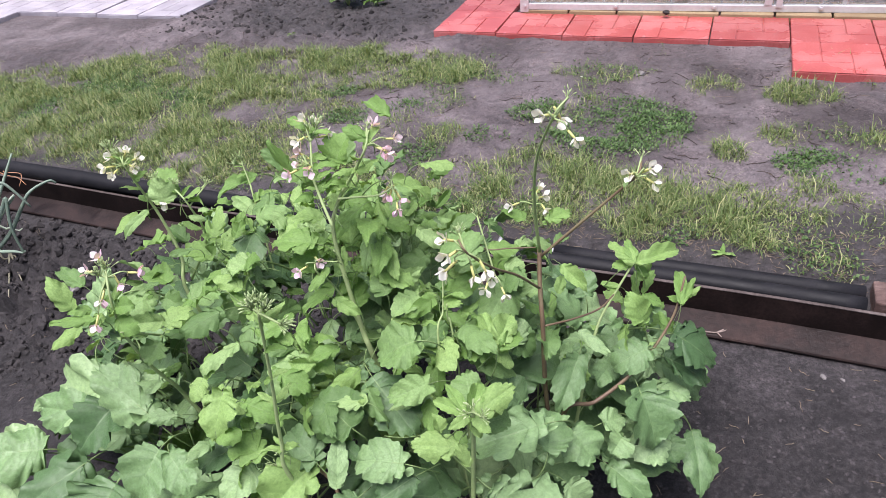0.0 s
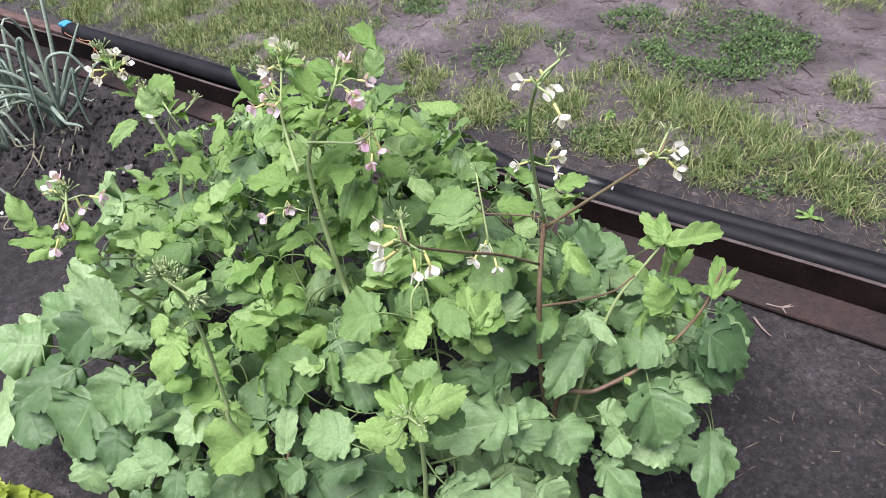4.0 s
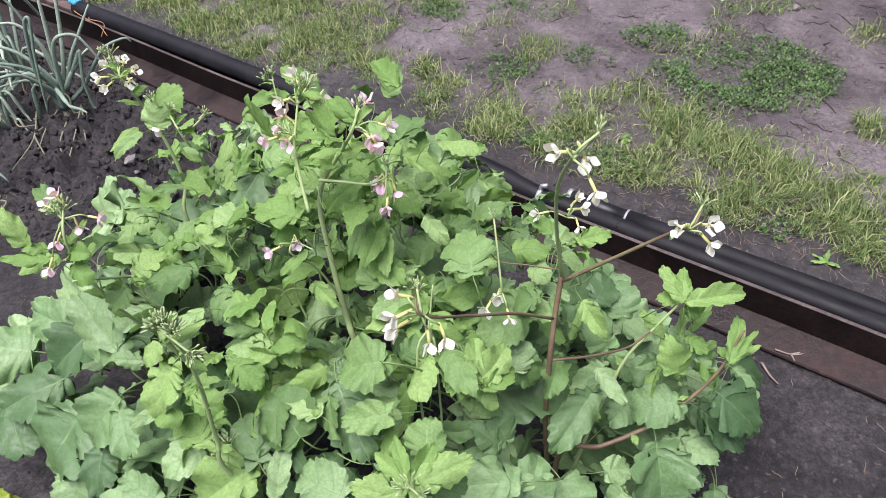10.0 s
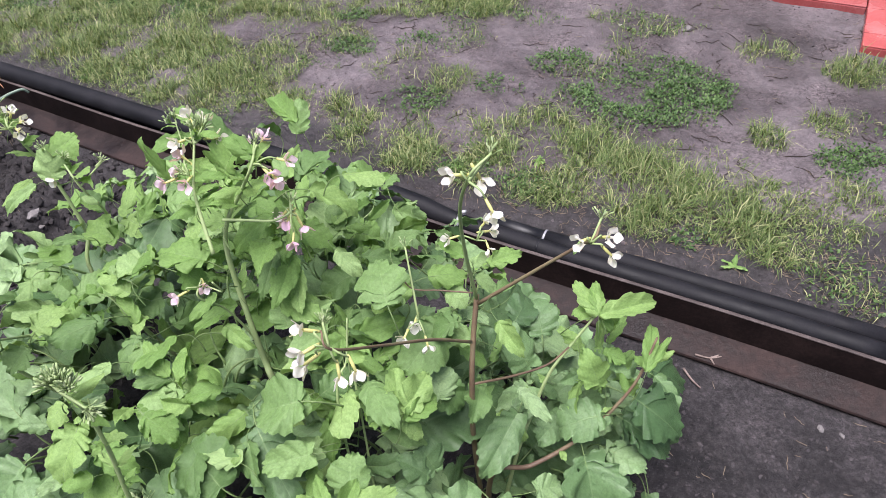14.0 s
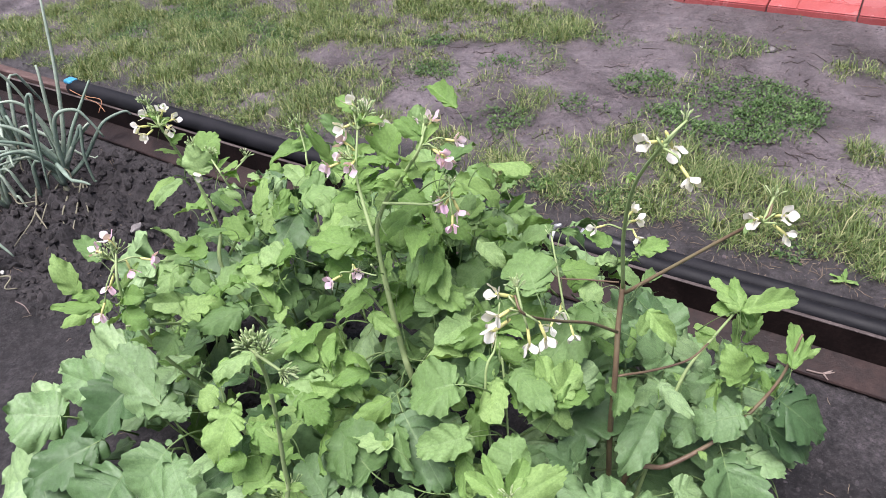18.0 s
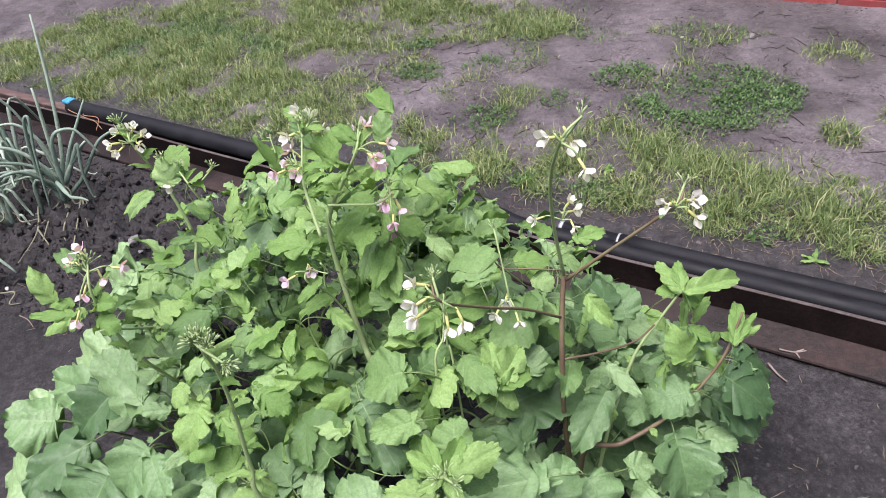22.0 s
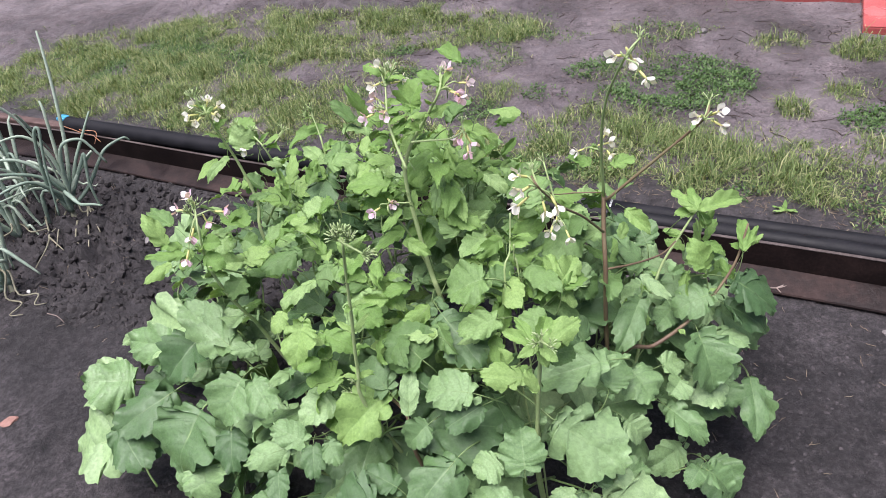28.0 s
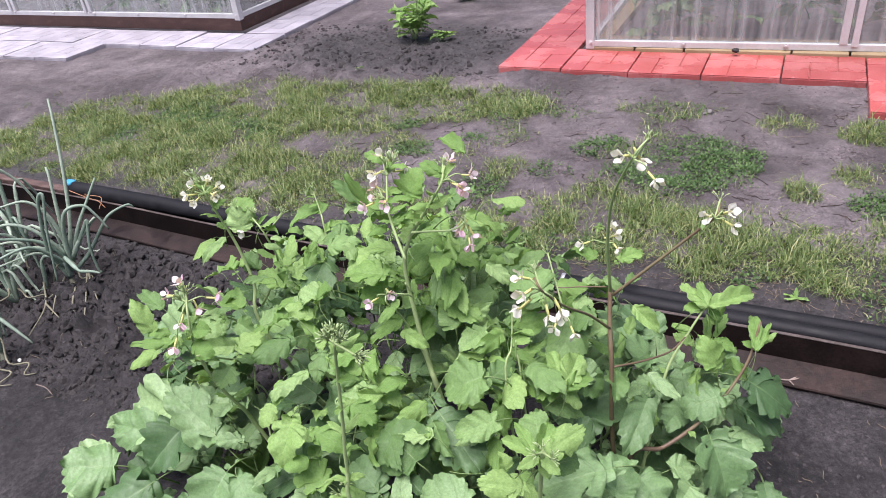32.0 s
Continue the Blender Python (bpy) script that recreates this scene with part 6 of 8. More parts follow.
leaf(plant_c, (-0.508, 0.995, 0.432), (-0.504, 0.972, 0.447), (-0.147, -0.846, 1.000), 0.013, "E", 1)
leaf(plant_c, (-0.453, 0.959, 0.562), (-0.469, 0.973, 0.580), (0.111, 0.017, 1.000), 0.015, "E", 1)
leaf(plant_c, (-0.444, 0.976, 0.474), (-0.428, 0.950, 0.489), (-0.158, 0.379, 1.000), 0.020, "E", 1)
leaf(plant_c, (-0.443, 0.971, 0.486), (-0.470, 0.975, 0.501), (-0.112, -0.098, 1.000), 0.015, "E", 1)
leaf(plant_c, (-0.449, 0.956, 0.557), (-0.432, 0.964, 0.572), (0.153, -0.870, 1.000), 0.008, "E", 1)
leaf(plant_c, (-0.445, 0.954, 0.553), (-0.411, 0.949, 0.578), (0.733, -0.068, 1.000), 0.017, "E", 1)
leaf(plant_c, (-0.442, 0.952, 0.549), (-0.409, 0.941, 0.557), (-0.236, 0.563, 1.000), 0.014, "E", 1)
leaf(plant_d, (-0.480, 0.749, 0.494), (-0.495, 0.758, 0.506), (0.184, -0.248, 1.000), 0.010, "E", 1)
leaf(plant_d, (-0.468, 0.773, 0.357), (-0.444, 0.782, 0.376), (0.155, -0.449, 1.000), 0.015, "E", 1)
leaf(plant_d, (-0.479, 0.759, 0.416), (-0.496, 0.747, 0.437), (-0.095, -0.204, 1.000), 0.016, "E", 1)
leaf(plant_d, (-0.482, 0.750, 0.479), (-0.483, 0.782, 0.496), (0.195, -0.082, 1.000), 0.016, "E", 1)
leaf(plant_d, (-0.474, 0.745, 0.526), (-0.461, 0.771, 0.546), (0.511, 0.003, 1.000), 0.013, "E", 1)
leaf(plant_d, (-0.471, 0.769, 0.369), (-0.485, 0.760, 0.385), (-0.351, -0.257, 1.000), 0.013, "E", 1)
leaf(plant_d, (-0.466, 0.775, 0.346), (-0.469, 0.757, 0.351), (0.578, -0.479, 1.000), 0.008, "E", 1)
leaf(plant_d, (-0.470, 0.770, 0.367), (-0.444, 0.765, 0.389), (0.358, 0.131, 1.000), 0.015, "E", 1)
leaf(plant_d, (-0.478, 0.747, 0.503), (-0.471, 0.727, 0.522), (-0.533, -0.359, 1.000), 0.014, "E", 1)
leaf(plant_d, (-0.474, 0.745, 0.526), (-0.490, 0.757, 0.529), (0.033, -0.192, 1.000), 0.012, "E", 1)
leaf(plant_e, (-0.230, 0.618, 0.506), (-0.229, 0.603, 0.514), (0.428, -0.655, 1.000), 0.008, "E", 1)
leaf(plant_e, (-0.230, 0.619, 0.502), (-0.213, 0.631, 0.507), (-0.279, -0.020, 1.000), 0.012, "E", 1)
leaf(plant_e, (-0.240, 0.619, 0.416), (-0.241, 0.643, 0.422), (-0.068, -0.015, 1.000), 0.012, "E", 1)
leaf(plant_e, (-0.242, 0.618, 0.382), (-0.224, 0.609, 0.400), (-0.228, -0.853, 1.000), 0.013, "E", 1)
leaf(plant_e, (-0.211, 0.599, 0.607), (-0.188, 0.620, 0.618), (-0.296, -0.875, 1.000), 0.013, "E", 1)
leaf(plant_e, (-0.239, 0.619, 0.429), (-0.216, 0.623, 0.433), (-0.877, 0.328, 1.000), 0.010, "E", 1)
leaf(plant_e, (-0.235, 0.620, 0.461), (-0.254, 0.624, 0.476), (-0.048, -0.534, 1.000), 0.010, "E", 1)
leaf(plant_e, (-0.223, 0.614, 0.552), (-0.195, 0.603, 0.567), (0.044, -0.307, 1.000), 0.012, "E", 1)
leaf(plant_e, (-0.219, 0.610, 0.576), (-0.233, 0.618, 0.585), (0.483, -0.332, 1.000), 0.008, "E", 1)
leaf(plant_e, (-0.242, 0.618, 0.387), (-0.257, 0.629, 0.393), (-0.286, -0.112, 1.000), 0.007, "E", 1)
leaf(plant_e, (-0.242, 0.618, 0.383), (-0.223, 0.615, 0.394), (-0.403, -0.016, 1.000), 0.008, "E", 1)
leaf(plant_e, (-0.235, 0.620, 0.461), (-0.217, 0.634, 0.482), (-0.643, -0.757, 1.000), 0.013, "E", 1)
leaf(plant_e, (-0.242, 0.618, 0.377), (-0.266, 0.612, 0.393), (-0.400, 0.092, 1.000), 0.016, "E", 1)
leaf(plant_e, (-0.213, 0.601, 0.601), (-0.221, 0.621, 0.619), (0.032, -0.104, 1.000), 0.012, "E", 1)
leaf(plant_f, (-0.048, 0.754, 0.402), (-0.075, 0.768, 0.412), (0.575, -0.066, 1.000), 0.012, "E", 1)
leaf(plant_f, (-0.046, 0.762, 0.419), (-0.052, 0.788, 0.424), (-0.305, -0.134, 1.000), 0.015, "E", 1)
leaf(plant_f, (-0.043, 0.784, 0.467), (-0.022, 0.768, 0.488), (-0.385, -0.496, 1.000), 0.019, "E", 1)
leaf(plant_f, (-0.042, 0.787, 0.477), (-0.015, 0.779, 0.498), (-0.081, 0.427, 1.000), 0.016, "E", 1)
leaf(plant_f, (-0.047, 0.757, 0.409), (-0.028, 0.766, 0.416), (-0.147, -0.593, 1.000), 0.008, "E", 1)
leaf(plant_c, (-0.443, 1.200, 0.458), (-0.461, 1.193, 0.460), (0.257, -0.026, 1.000), 0.011, "E", 1)
leaf(plant_c, (-0.449, 1.208, 0.470), (-0.465, 1.194, 0.480), (-0.233, -0.027, 1.000), 0.008, "E", 1)
leaf(plant_c, (-0.426, 1.163, 0.406), (-0.415, 1.137, 0.410), (0.102, -0.314, 1.000), 0.014, "E", 1)


def canopy(x, y):
    """Height of the top of the foliage over the bed."""
    z = -0.745 - 0.077 * x + 2.606 * y - 0.876 * x * x - 0.365 * x * y - 1.409 * y * y
    return z - 0.13 / (1 + math.exp(-(x - 0.08) / 0.05)) / (1 + math.exp(-(0.92 - y) / 0.04))


# stem points kept clear of leaves to fit the camera's view
STEMS_IN_VIEW = [(-0.159, 0.822, 0.319), (-0.171, 0.824, 0.389), (-0.184, 0.838, 0.472), (-0.191, 0.849, 0.55), (-0.175, 0.843, 0.6), (-0.242, 0.618, 0.395), (-0.24, 0.618, 0.34), (-0.232, 0.62, 0.486), (0.094, 0.82, 0.3), (0.092, 0.824, 0.387), (0.09, 0.854, 0.444), (0.17, 0.816, 0.238), (0.223, 0.843, 0.265), (0.265, 0.872, 0.299), (-0.463, 0.779, 0.333), (-0.477, 0.762, 0.397), (-0.51, 0.99, 0.42), (-0.5, 0.98, 0.36), (0.166, 0.871, 0.281), (0.183, 0.9, 0.328)]
# rough direction from the plants to the camera
TO_CAMERA = Vector((0.28, -0.7, 0.62)).normalized()


# true if a leaf at c stands between a stem and the camera
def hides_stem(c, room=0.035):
    for p in STEMS_IN_VIEW:
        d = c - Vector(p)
        k = d.dot(TO_CAMERA)
        if -0.01 < k < 0.4 and (d - TO_CAMERA * k).length < room:
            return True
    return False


def fill_leaves(count, seed, deep, sizes, above=0.05):
    """The shaded leaves below the top layer."""
    rg = random.Random(seed)
    owners = [plant_a, plant_b, plant_c, plant_d, plant_e, plant_f]
    made = 0
    while made < count:
        x, y = rg.uniform(-0.85, 0.4), rg.uniform(0.45, 1.3)
        top = canopy(x, y)
        if top < above:
            continue
        z = top - deep[0] - rg.random() ** 1.3 * min(deep[1], top * 0.75)
        out = Vector((x + 0.2, (y - 0.86) * 1.3, 0))
        out = out.normalized() if out.length > 0.02 else Vector((1, 0, 0))
        a = rg.gauss(0, 0.8)
        d = Matrix.Rotation(a, 3, "Z") @ out
        d = (d + Vector((0, 0, rg.uniform(-0.6, 0.9) if sizes[1] < 0.08 else rg.uniform(-0.6, 0.35)))).normalized()
        size = rg.uniform(*sizes) * (0.68 if z > 0.34 and sizes[1] > 0.1 else 1.0)
        b = Vector((x, y, z)) - d * size * 0.5
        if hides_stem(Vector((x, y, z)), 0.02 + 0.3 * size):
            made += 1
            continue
        n = Vector((rg.gauss(0, 0.6), rg.gauss(-0.25, 0.6), 1)) + out * 0.5
        owner = min(owners, key=lambda p: (p.location.x - x) ** 2 + (p.location.y - y) ** 2)
        leaf(owner, b, b + d * size, n, size * rg.uniform(0.6, 0.95) * (0.75 if sizes[1] < 0.08 else 1.0), rg.choice("EEEEL" if (z > 0.4 or sizes[1] < 0.08) else "RRRLLE"), 1 if rg.random() < (0.75 if z > 0.42 else 0.4 if z > 0.34 else 0.04) else 0)
        made += 1


fill_leaves(150, 8, (0.07, 0.25), (0.07, 0.15), 0.17)
# large leaves added deep inside, mostly unseen, to darken the gaps
fill_leaves(70, 12, (0.16, 0.28), (0.09, 0.14), 0.2)
fill_leaves(230, 9, (-0.005, 0.08), (0.028, 0.065), 0.35)


def clump(plant, x, y, low, high, spread, count, sizes, seed):
    """Small toothed leaves round the upper stems."""
    rg = random.Random(seed)
    for _ in range(count):
        q = rg.random()
        z = low + (high - low) * q
        a, r = rg.uniform(0, 6.28), spread * math.sqrt(rg.random()) * (1.15 - 0.55 * q)
        b = Vector((x + r * math.cos(a), y + r * math.sin(a) * 0.8, z))
        d = Vector((math.cos(a), math.sin(a), rg.uniform(-0.6, 0.25) if math.sin(a) < 0.2 else rg.uniform(-0.2, 0.9))).normalized()
        s = rg.uniform(*sizes)
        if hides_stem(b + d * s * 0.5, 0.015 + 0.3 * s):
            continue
        leaf(plant, b, b + d * s, (rg.gauss(0, 0.45), rg.gauss(-0.35, 0.45), 1), s * rg.uniform(0.42, 0.68), rg.choice("LEEE"), 1 if rg.random() < 0.62 else 0)


clump(plant_b, -0.14, 0.93, 0.42, 0.6, 0.12, 52, (0.032, 0.068), 61)
clump(plant_f, -0.05, 0.8, 0.26, 0.44, 0.08, 26, (0.045, 0.085), 65)
clump(plant_c, -0.42, 1.07, 0.28, 0.47, 0.07, 22, (0.03, 0.06), 62)
clump(plant_a, 0.1, 0.86, 0.3, 0.5, 0.05, 12, (0.03, 0.06), 63)
clump(plant_a, 0.24, 0.93, 0.26, 0.38, 0.05, 12, (0.03, 0.055), 64)


# ---- turf, creeping weeds and litter ----
PATCHES = []


def turf(x, y, rx, ry, angle, density, kind):
    # grass patches beyond x = 0.1 are thinned
    PATCHES.append((x, y, rx, ry, radians(angle), density * (0.72 if x > 0.1 and kind == "g" else 1.0), kind))


turf(-1.73, 2.65, 0.44, 0.52, -8, 1.00, "g")
turf(-2.07, 2.93, 0.30, 0.30, -9, 1.00, "g")
turf(-1.71, 2.30, 0.19, 0.23, -6, 1.00, "g")
turf(-1.38, 2.40, 0.28, 0.30, -7, 1.00, "g")
turf(-1.09, 2.23, 0.24, 0.23, -6, 0.90, "g")
turf(-0.85, 2.12, 0.14, 0.13, -6, 0.70, "g")
turf(-1.47, 3.02, 0.50, 0.29, -10, 0.90, "g")
turf(-0.95, 2.88, 0.38, 0.29, -9, 1.00, "g")
turf(-0.62, 2.94, 0.28, 0.25, -10, 1.00, "g")
turf(-0.37, 2.90, 0.22, 0.19, -10, 0.90, "g")
turf(-0.15, 2.83, 0.11, 0.13, -10, 0.80, "g")
turf(-1.58, 2.82, 0.19, 0.15, -9, 0.80, "c")
turf(-1.24, 2.69, 0.10, 0.10, -8, 0.80, "c")
turf(-0.79, 2.28, 0.13, 0.15, -7, 0.50, "g")
turf(-0.59, 2.49, 0.13, 0.11, -8, 0.35, "g")
turf(-0.55, 2.43, 0.09, 0.08, -8, 0.70, "c")
turf(-0.35, 2.31, 0.12, 0.12, -7, 0.35, "g")
turf(-0.33, 2.50, 0.07, 0.08, -8, 0.50, "c")
turf(-0.20, 2.25, 0.08, 0.09, -7, 0.30, "g")
turf(-0.03, 2.22, 0.08, 0.06, -7, 0.50, "c")
turf(0.15, 2.41, 0.10, 0.09, -8, 1.00, "c")
turf(0.37, 2.22, 0.20, 0.18, -7, 1.00, "c")
turf(0.57, 2.26, 0.10, 0.13, -8, 0.90, "c")
turf(0.49, 2.41, 0.11, 0.06, -9, 0.70, "c")
turf(-0.23, 1.88, 0.10, 0.14, -5, 0.90, "g")
turf(-0.09, 1.93, 0.10, 0.13, -6, 0.80, "g")
turf(-0.01, 1.83, 0.11, 0.13, -5, 0.90, "g")
turf(0.15, 1.98, 0.15, 0.15, -6, 0.90, "g")
turf(0.14, 1.75, 0.14, 0.09, -4, 0.90, "g")
turf(0.29, 1.86, 0.16, 0.17, -5, 1.00, "g")
turf(0.40, 1.73, 0.12, 0.15, -5, 1.00, "g")
turf(0.50, 1.88, 0.13, 0.10, -6, 0.80, "g")
turf(0.57, 1.69, 0.13, 0.12, -4, 1.00, "g")
turf(0.69, 1.71, 0.13, 0.12, -5, 1.00, "g")
turf(0.83, 1.70, 0.12, 0.15, -5, 1.00, "g")
turf(0.95, 1.63, 0.09, 0.13, -5, 1.00, "g")
turf(0.66, 1.58, 0.09, 0.07, -4, 0.80, "g")
turf(0.93, 1.93, 0.11, 0.09, -7, 0.90, "c")
turf(1.02, 1.86, 0.09, 0.07, -5, 0.60, "c")
turf(0.75, 2.54, 0.06, 0.08, -10, 0.50, "g")
turf(0.86, 2.55, 0.04, 0.08, -9, 0.50, "g")
turf(1.06, 2.42, 0.12, 0.09, -9, 0.80, "g")
turf(0.89, 2.10, 0.06, 0.06, -6, 0.70, "g")
turf(1.06, 2.14, 0.05, 0.06, -8, 0.70, "g")
turf(0.72, 2.04, 0.05, 0.06, -7, 0.60, "g")
turf(0.71, 2.03, 0.04, 0.04, -6, 0.50, "c")
turf(-0.11, 1.79, 0.04, 0.04, -4, 0.80, "c")
turf(-0.39, 1.93, 0.11, 0.11, -5, 0.80, "g")
turf(-0.58, 2.06, 0.12, 0.10, -6, 0.70, "g")
turf(1.16, 2.05, 0.06, 0.06, -7, 0.50, "g")
turf(-3.12, 3.71, 0.13, 0.17, -9, 0.90, "g")
turf(-2.82, 3.39, 0.15, 0.12, -9, 0.40, "g")
turf(-2.44, 2.60, 0.21, 0.38, -5, 0.80, "g")
turf(-1.70, 2.93, 0.18, 0.17, -7, 0.90, "c")
turf(-1.31, 2.71, 0.15, 0.10, -6, 0.90, "c")
turf(-1.96, 2.73, 0.15, 0.12, -6, 0.60, "c")
turf(-0.61, 2.68, 0.07, 0.06, -6, 0.80, "c")
turf(0.48, 1.58, 0.05, 0.04, 0, 0.50, "c")
turf(0.10, 1.75, 0.08, 0.06, -1, 0.50, "c")
turf(-2.05, 2.59, 0.18, 0.14, 18, 0.90, "g")
turf(-0.27, 2.12, 0.10, 0.08, 20, 0.60, "c")


def cover(px, py, kind):
    """How thickly the patches of a kind cover the places px, py."""
    d = np.zeros_like(px)
    for x, y, rx, ry, a, density, k in PATCHES:
        if k == kind:
            c, s = math.cos(a), math.sin(a)
            dx, dy = px - x, py - y
            q = ((dx * c + dy * s) / rx) ** 2 + ((-dx * s + dy * c) / ry) ** 2
            d = np.maximum(d, density * np.clip(1.7 - q * 1.25, 0, 1))
    return d


def blades(name, label, places, kind, seed, material, category):
    """One mesh of grass blades or of small creeping leaves, each bent and turned its own way."""
    rg = np.random.RandomState(seed)
    n = len(places)
    x, y = places[:, 0], places[:, 1]
    z = ground_height(x, y)
    a = rg.uniform(0, 2 * np.pi, n) if kind == "c" else fbm(x, y, 14, 2, 61) * 14 + rg.normal(0, 1.1, n)
    d = np.stack([np.cos(a), np.sin(a), np.zeros(n)], -1)
    side = np.stack([-np.sin(a), np.cos(a), np.zeros(n)], -1)
    if kind == "g":
        length = rg.uniform(0.012, 0.05, n) * (0.6 + 0.7 * rg.rand(n)) * np.clip(0.95 + 1.1 * fbm(x, y, 11, 2, 62), 0.45, 1.5)
        width, lean = rg.uniform(0.0006, 0.0015, n), rg.uniform(0.5, 2.9, n)
    else:
        length = rg.uniform(0.005, 0.0115, n)
        width, lean = length * rg.uniform(0.22, 0.36, n), rg.uniform(0.9, 2.2, n)
    base = np.stack([x, y, z - 0.002], -1)
    if kind == "c":
        base[:, 2] += rg.uniform(0.0, 0.016, n)
    up = np.array([0, 0, 1.0])
    mid = base + up * (length * 0.55 * np.cos(lean * 0.42))[:, None] + d * (length * 0.55 * np.sin(lean * 0.42))[:, None]
    swerve = side * (length * rg.uniform(-0.3, 0.3, n))[:, None]
    tip = mid + swerve + up * (length * 0.5 * np.cos(lean))[:, None] + d * (length * 0.5 * np.sin(lean))[:, None]
    w = side * width[:, None]
    co = np.stack([base - w * 0.7, base + w * 0.7, mid + w, mid - w, tip], 1).reshape(-1, 3)
    me = bpy.data.meshes.new(name)
    me.vertices.add(5 * n)
    me.vertices.foreach_set("co", co.astype(np.float32).ravel())
    o = np.arange(n)[:, None] * 5
    loops = np.concatenate([o + np.array([[0, 1, 2, 3]]), o + np.array([[3, 2, 4]])], 1).astype(np.int32)
    me.loops.add(loops.size)
    me.loops.foreach_set("vertex_index", loops.ravel())
    me.polygons.add(2 * n)
    starts = (np.arange(n)[:, None] * 7 + np.array([[0, 4]])).astype(np.int32)
    me.polygons.foreach_set("loop_start", starts.ravel())
    me.polygons.foreach_set("loop_total", np.tile(np.array([4, 3], dtype=np.int32), n))
    me.materials.append(material)
    me.update(calc_edges=True)
    tagged(new(name, me), label, category, "", "stuff")


def scatter(n, kind, seed, sparse=0.0):
    rg = np.random.RandomState(seed)
    u, v = rg.uniform(-3.6, 1.5, n), rg.uniform(EDGE_V + 0.1, 3.6, n)
    x, y = u * ALONG.x + v * ACROSS.x, u * ALONG.y + v * ACROSS.y
    p = cover(x, y, kind)
    tuft = np.clip(fbm(x, y, 9, 4, 9 if kind == "g" else 10) * 3.6 + 0.78, 0, 1)
    p = p * (0.12 + 0.88 * tuft)
    if sparse:
        lawn = np.clip((3.1 - y - 0.12 * x) / 0.4, 0, 1)
        p = np.maximum(p, sparse * lawn * np.clip(fbm(x, y, 5, 3, 12) * 3 - 0.5, 0, 1))
    keep = rg.rand(n) < p
    return np.stack([x[keep], y[keep]], -1)


blades("lawn_grass", "short patchy green grass growing in trodden earth", scatter(800000, "g", 1, 0.12), "g", 2, M_GRASS, "grass")
blades("creeping_weeds", "low mats of small-leaved creeping green weeds", scatter(520000, "c", 3, 0.2), "c", 4, M_CLOVER, "weeds")

M_STRAW = surface("dry_straw", [(0.3, (0.09, 0.065, 0.045)), (0.5, (0.18, 0.14, 0.1)), (0.7, (0.34, 0.29, 0.22))], 30, 200, (0.7, 0.9), 0.2, 0.001)
M_STONE = surface("grey_stone", [(0.3, (0.1, 0.09, 0.088)), (0.7, (0.27, 0.25, 0.24))], 60, 200, (0.6, 0.9), 0.3, 0.002)
M_TWIG = surface("dark_twig", [(0.3, (0.02, 0.015, 0.012)), (0.7, (0.07, 0.05, 0.04))], 60, 200, (0.7, 0.9), 0.3, 0.002)


def litter(name, label, count, seed, zone, length, radius, material, category):
    """Thin bits lying on the ground, joined."""
    rg = random.Random(seed)
    verts, faces = [], []
    for _ in range(count):
        u, v = rg.uniform(*zone[0]), rg.uniform(*zone[1])
        p = at_border(u, v)
        a, l = rg.uniform(0, 6.28), rg.uniform(*length)
        d = Vector((math.cos(a), math.sin(a), 0)) * l / 2
        side = Vector((-d.y, d.x, 0)) * rg.uniform(-0.3, 0.3) * (1.0 if material is M_TWIG else 0.3)
        pts = []
        for q in (p - d, p - d * 0.45 + side * 1.3, p - side * 0.5, p + d * 0.5 + side * rg.uniform(-1, 1), p + d):
            pts.append(Vector((q.x, q.y, height_at(q.x, q.y) + radius + rg.uniform(0, 0.003))))
        o = len(verts)
        v3, f3 = tube_data(pts, [radius, radius * 1.1, radius * 1.2, radius * 0.9, radius * 0.5], 4)
        verts += v3
        faces += [tuple(o + i for i in q) for q in f3]
    tagged(new(name, mesh_of(name, verts, faces, material)), label, category, "", "stuff")


litter("dry_straw_bits", "short dry straw bits beside the black pipes", 1100, 5, ((-0.8, 0.95), (EDGE_V + 0.08, EDGE_V + 0.3)), (0.006, 0.035), 0.0007, M_STRAW, "litter")
litter("straw_on_bed", "few pale straw bits on the garden soil", 340, 6, ((-2.2, 0.9), (0.6, EDGE_V - 0.09)), (0.006, 0.03), 0.0007, M_STRAW, "litter")
litter("dark_twigs", "thin dark roots and twigs lying on bare earth", 420, 7, ((-2.6, 0.9), (EDGE_V + 0.3, 2.95)), (0.012, 0.09), 0.001, M_TWIG, "litter")
litter("lawn_straw", "dry grass bits scattered on the lawn", 400, 9, ((-2.9, 0.9), (EDGE_V + 0.15, 3.0)), (0.01, 0.04), 0.0006, M_STRAW, "litter")


M_CRUMB = surface("pale_soil_crumb", [(0.3, (0.018, 0.0155, 0.016)), (0.5, (0.046, 0.04, 0.042)), (0.7, (0.115, 0.101, 0.104))], 34, 200, (0.7, 0.95), 0.6, 0.002)


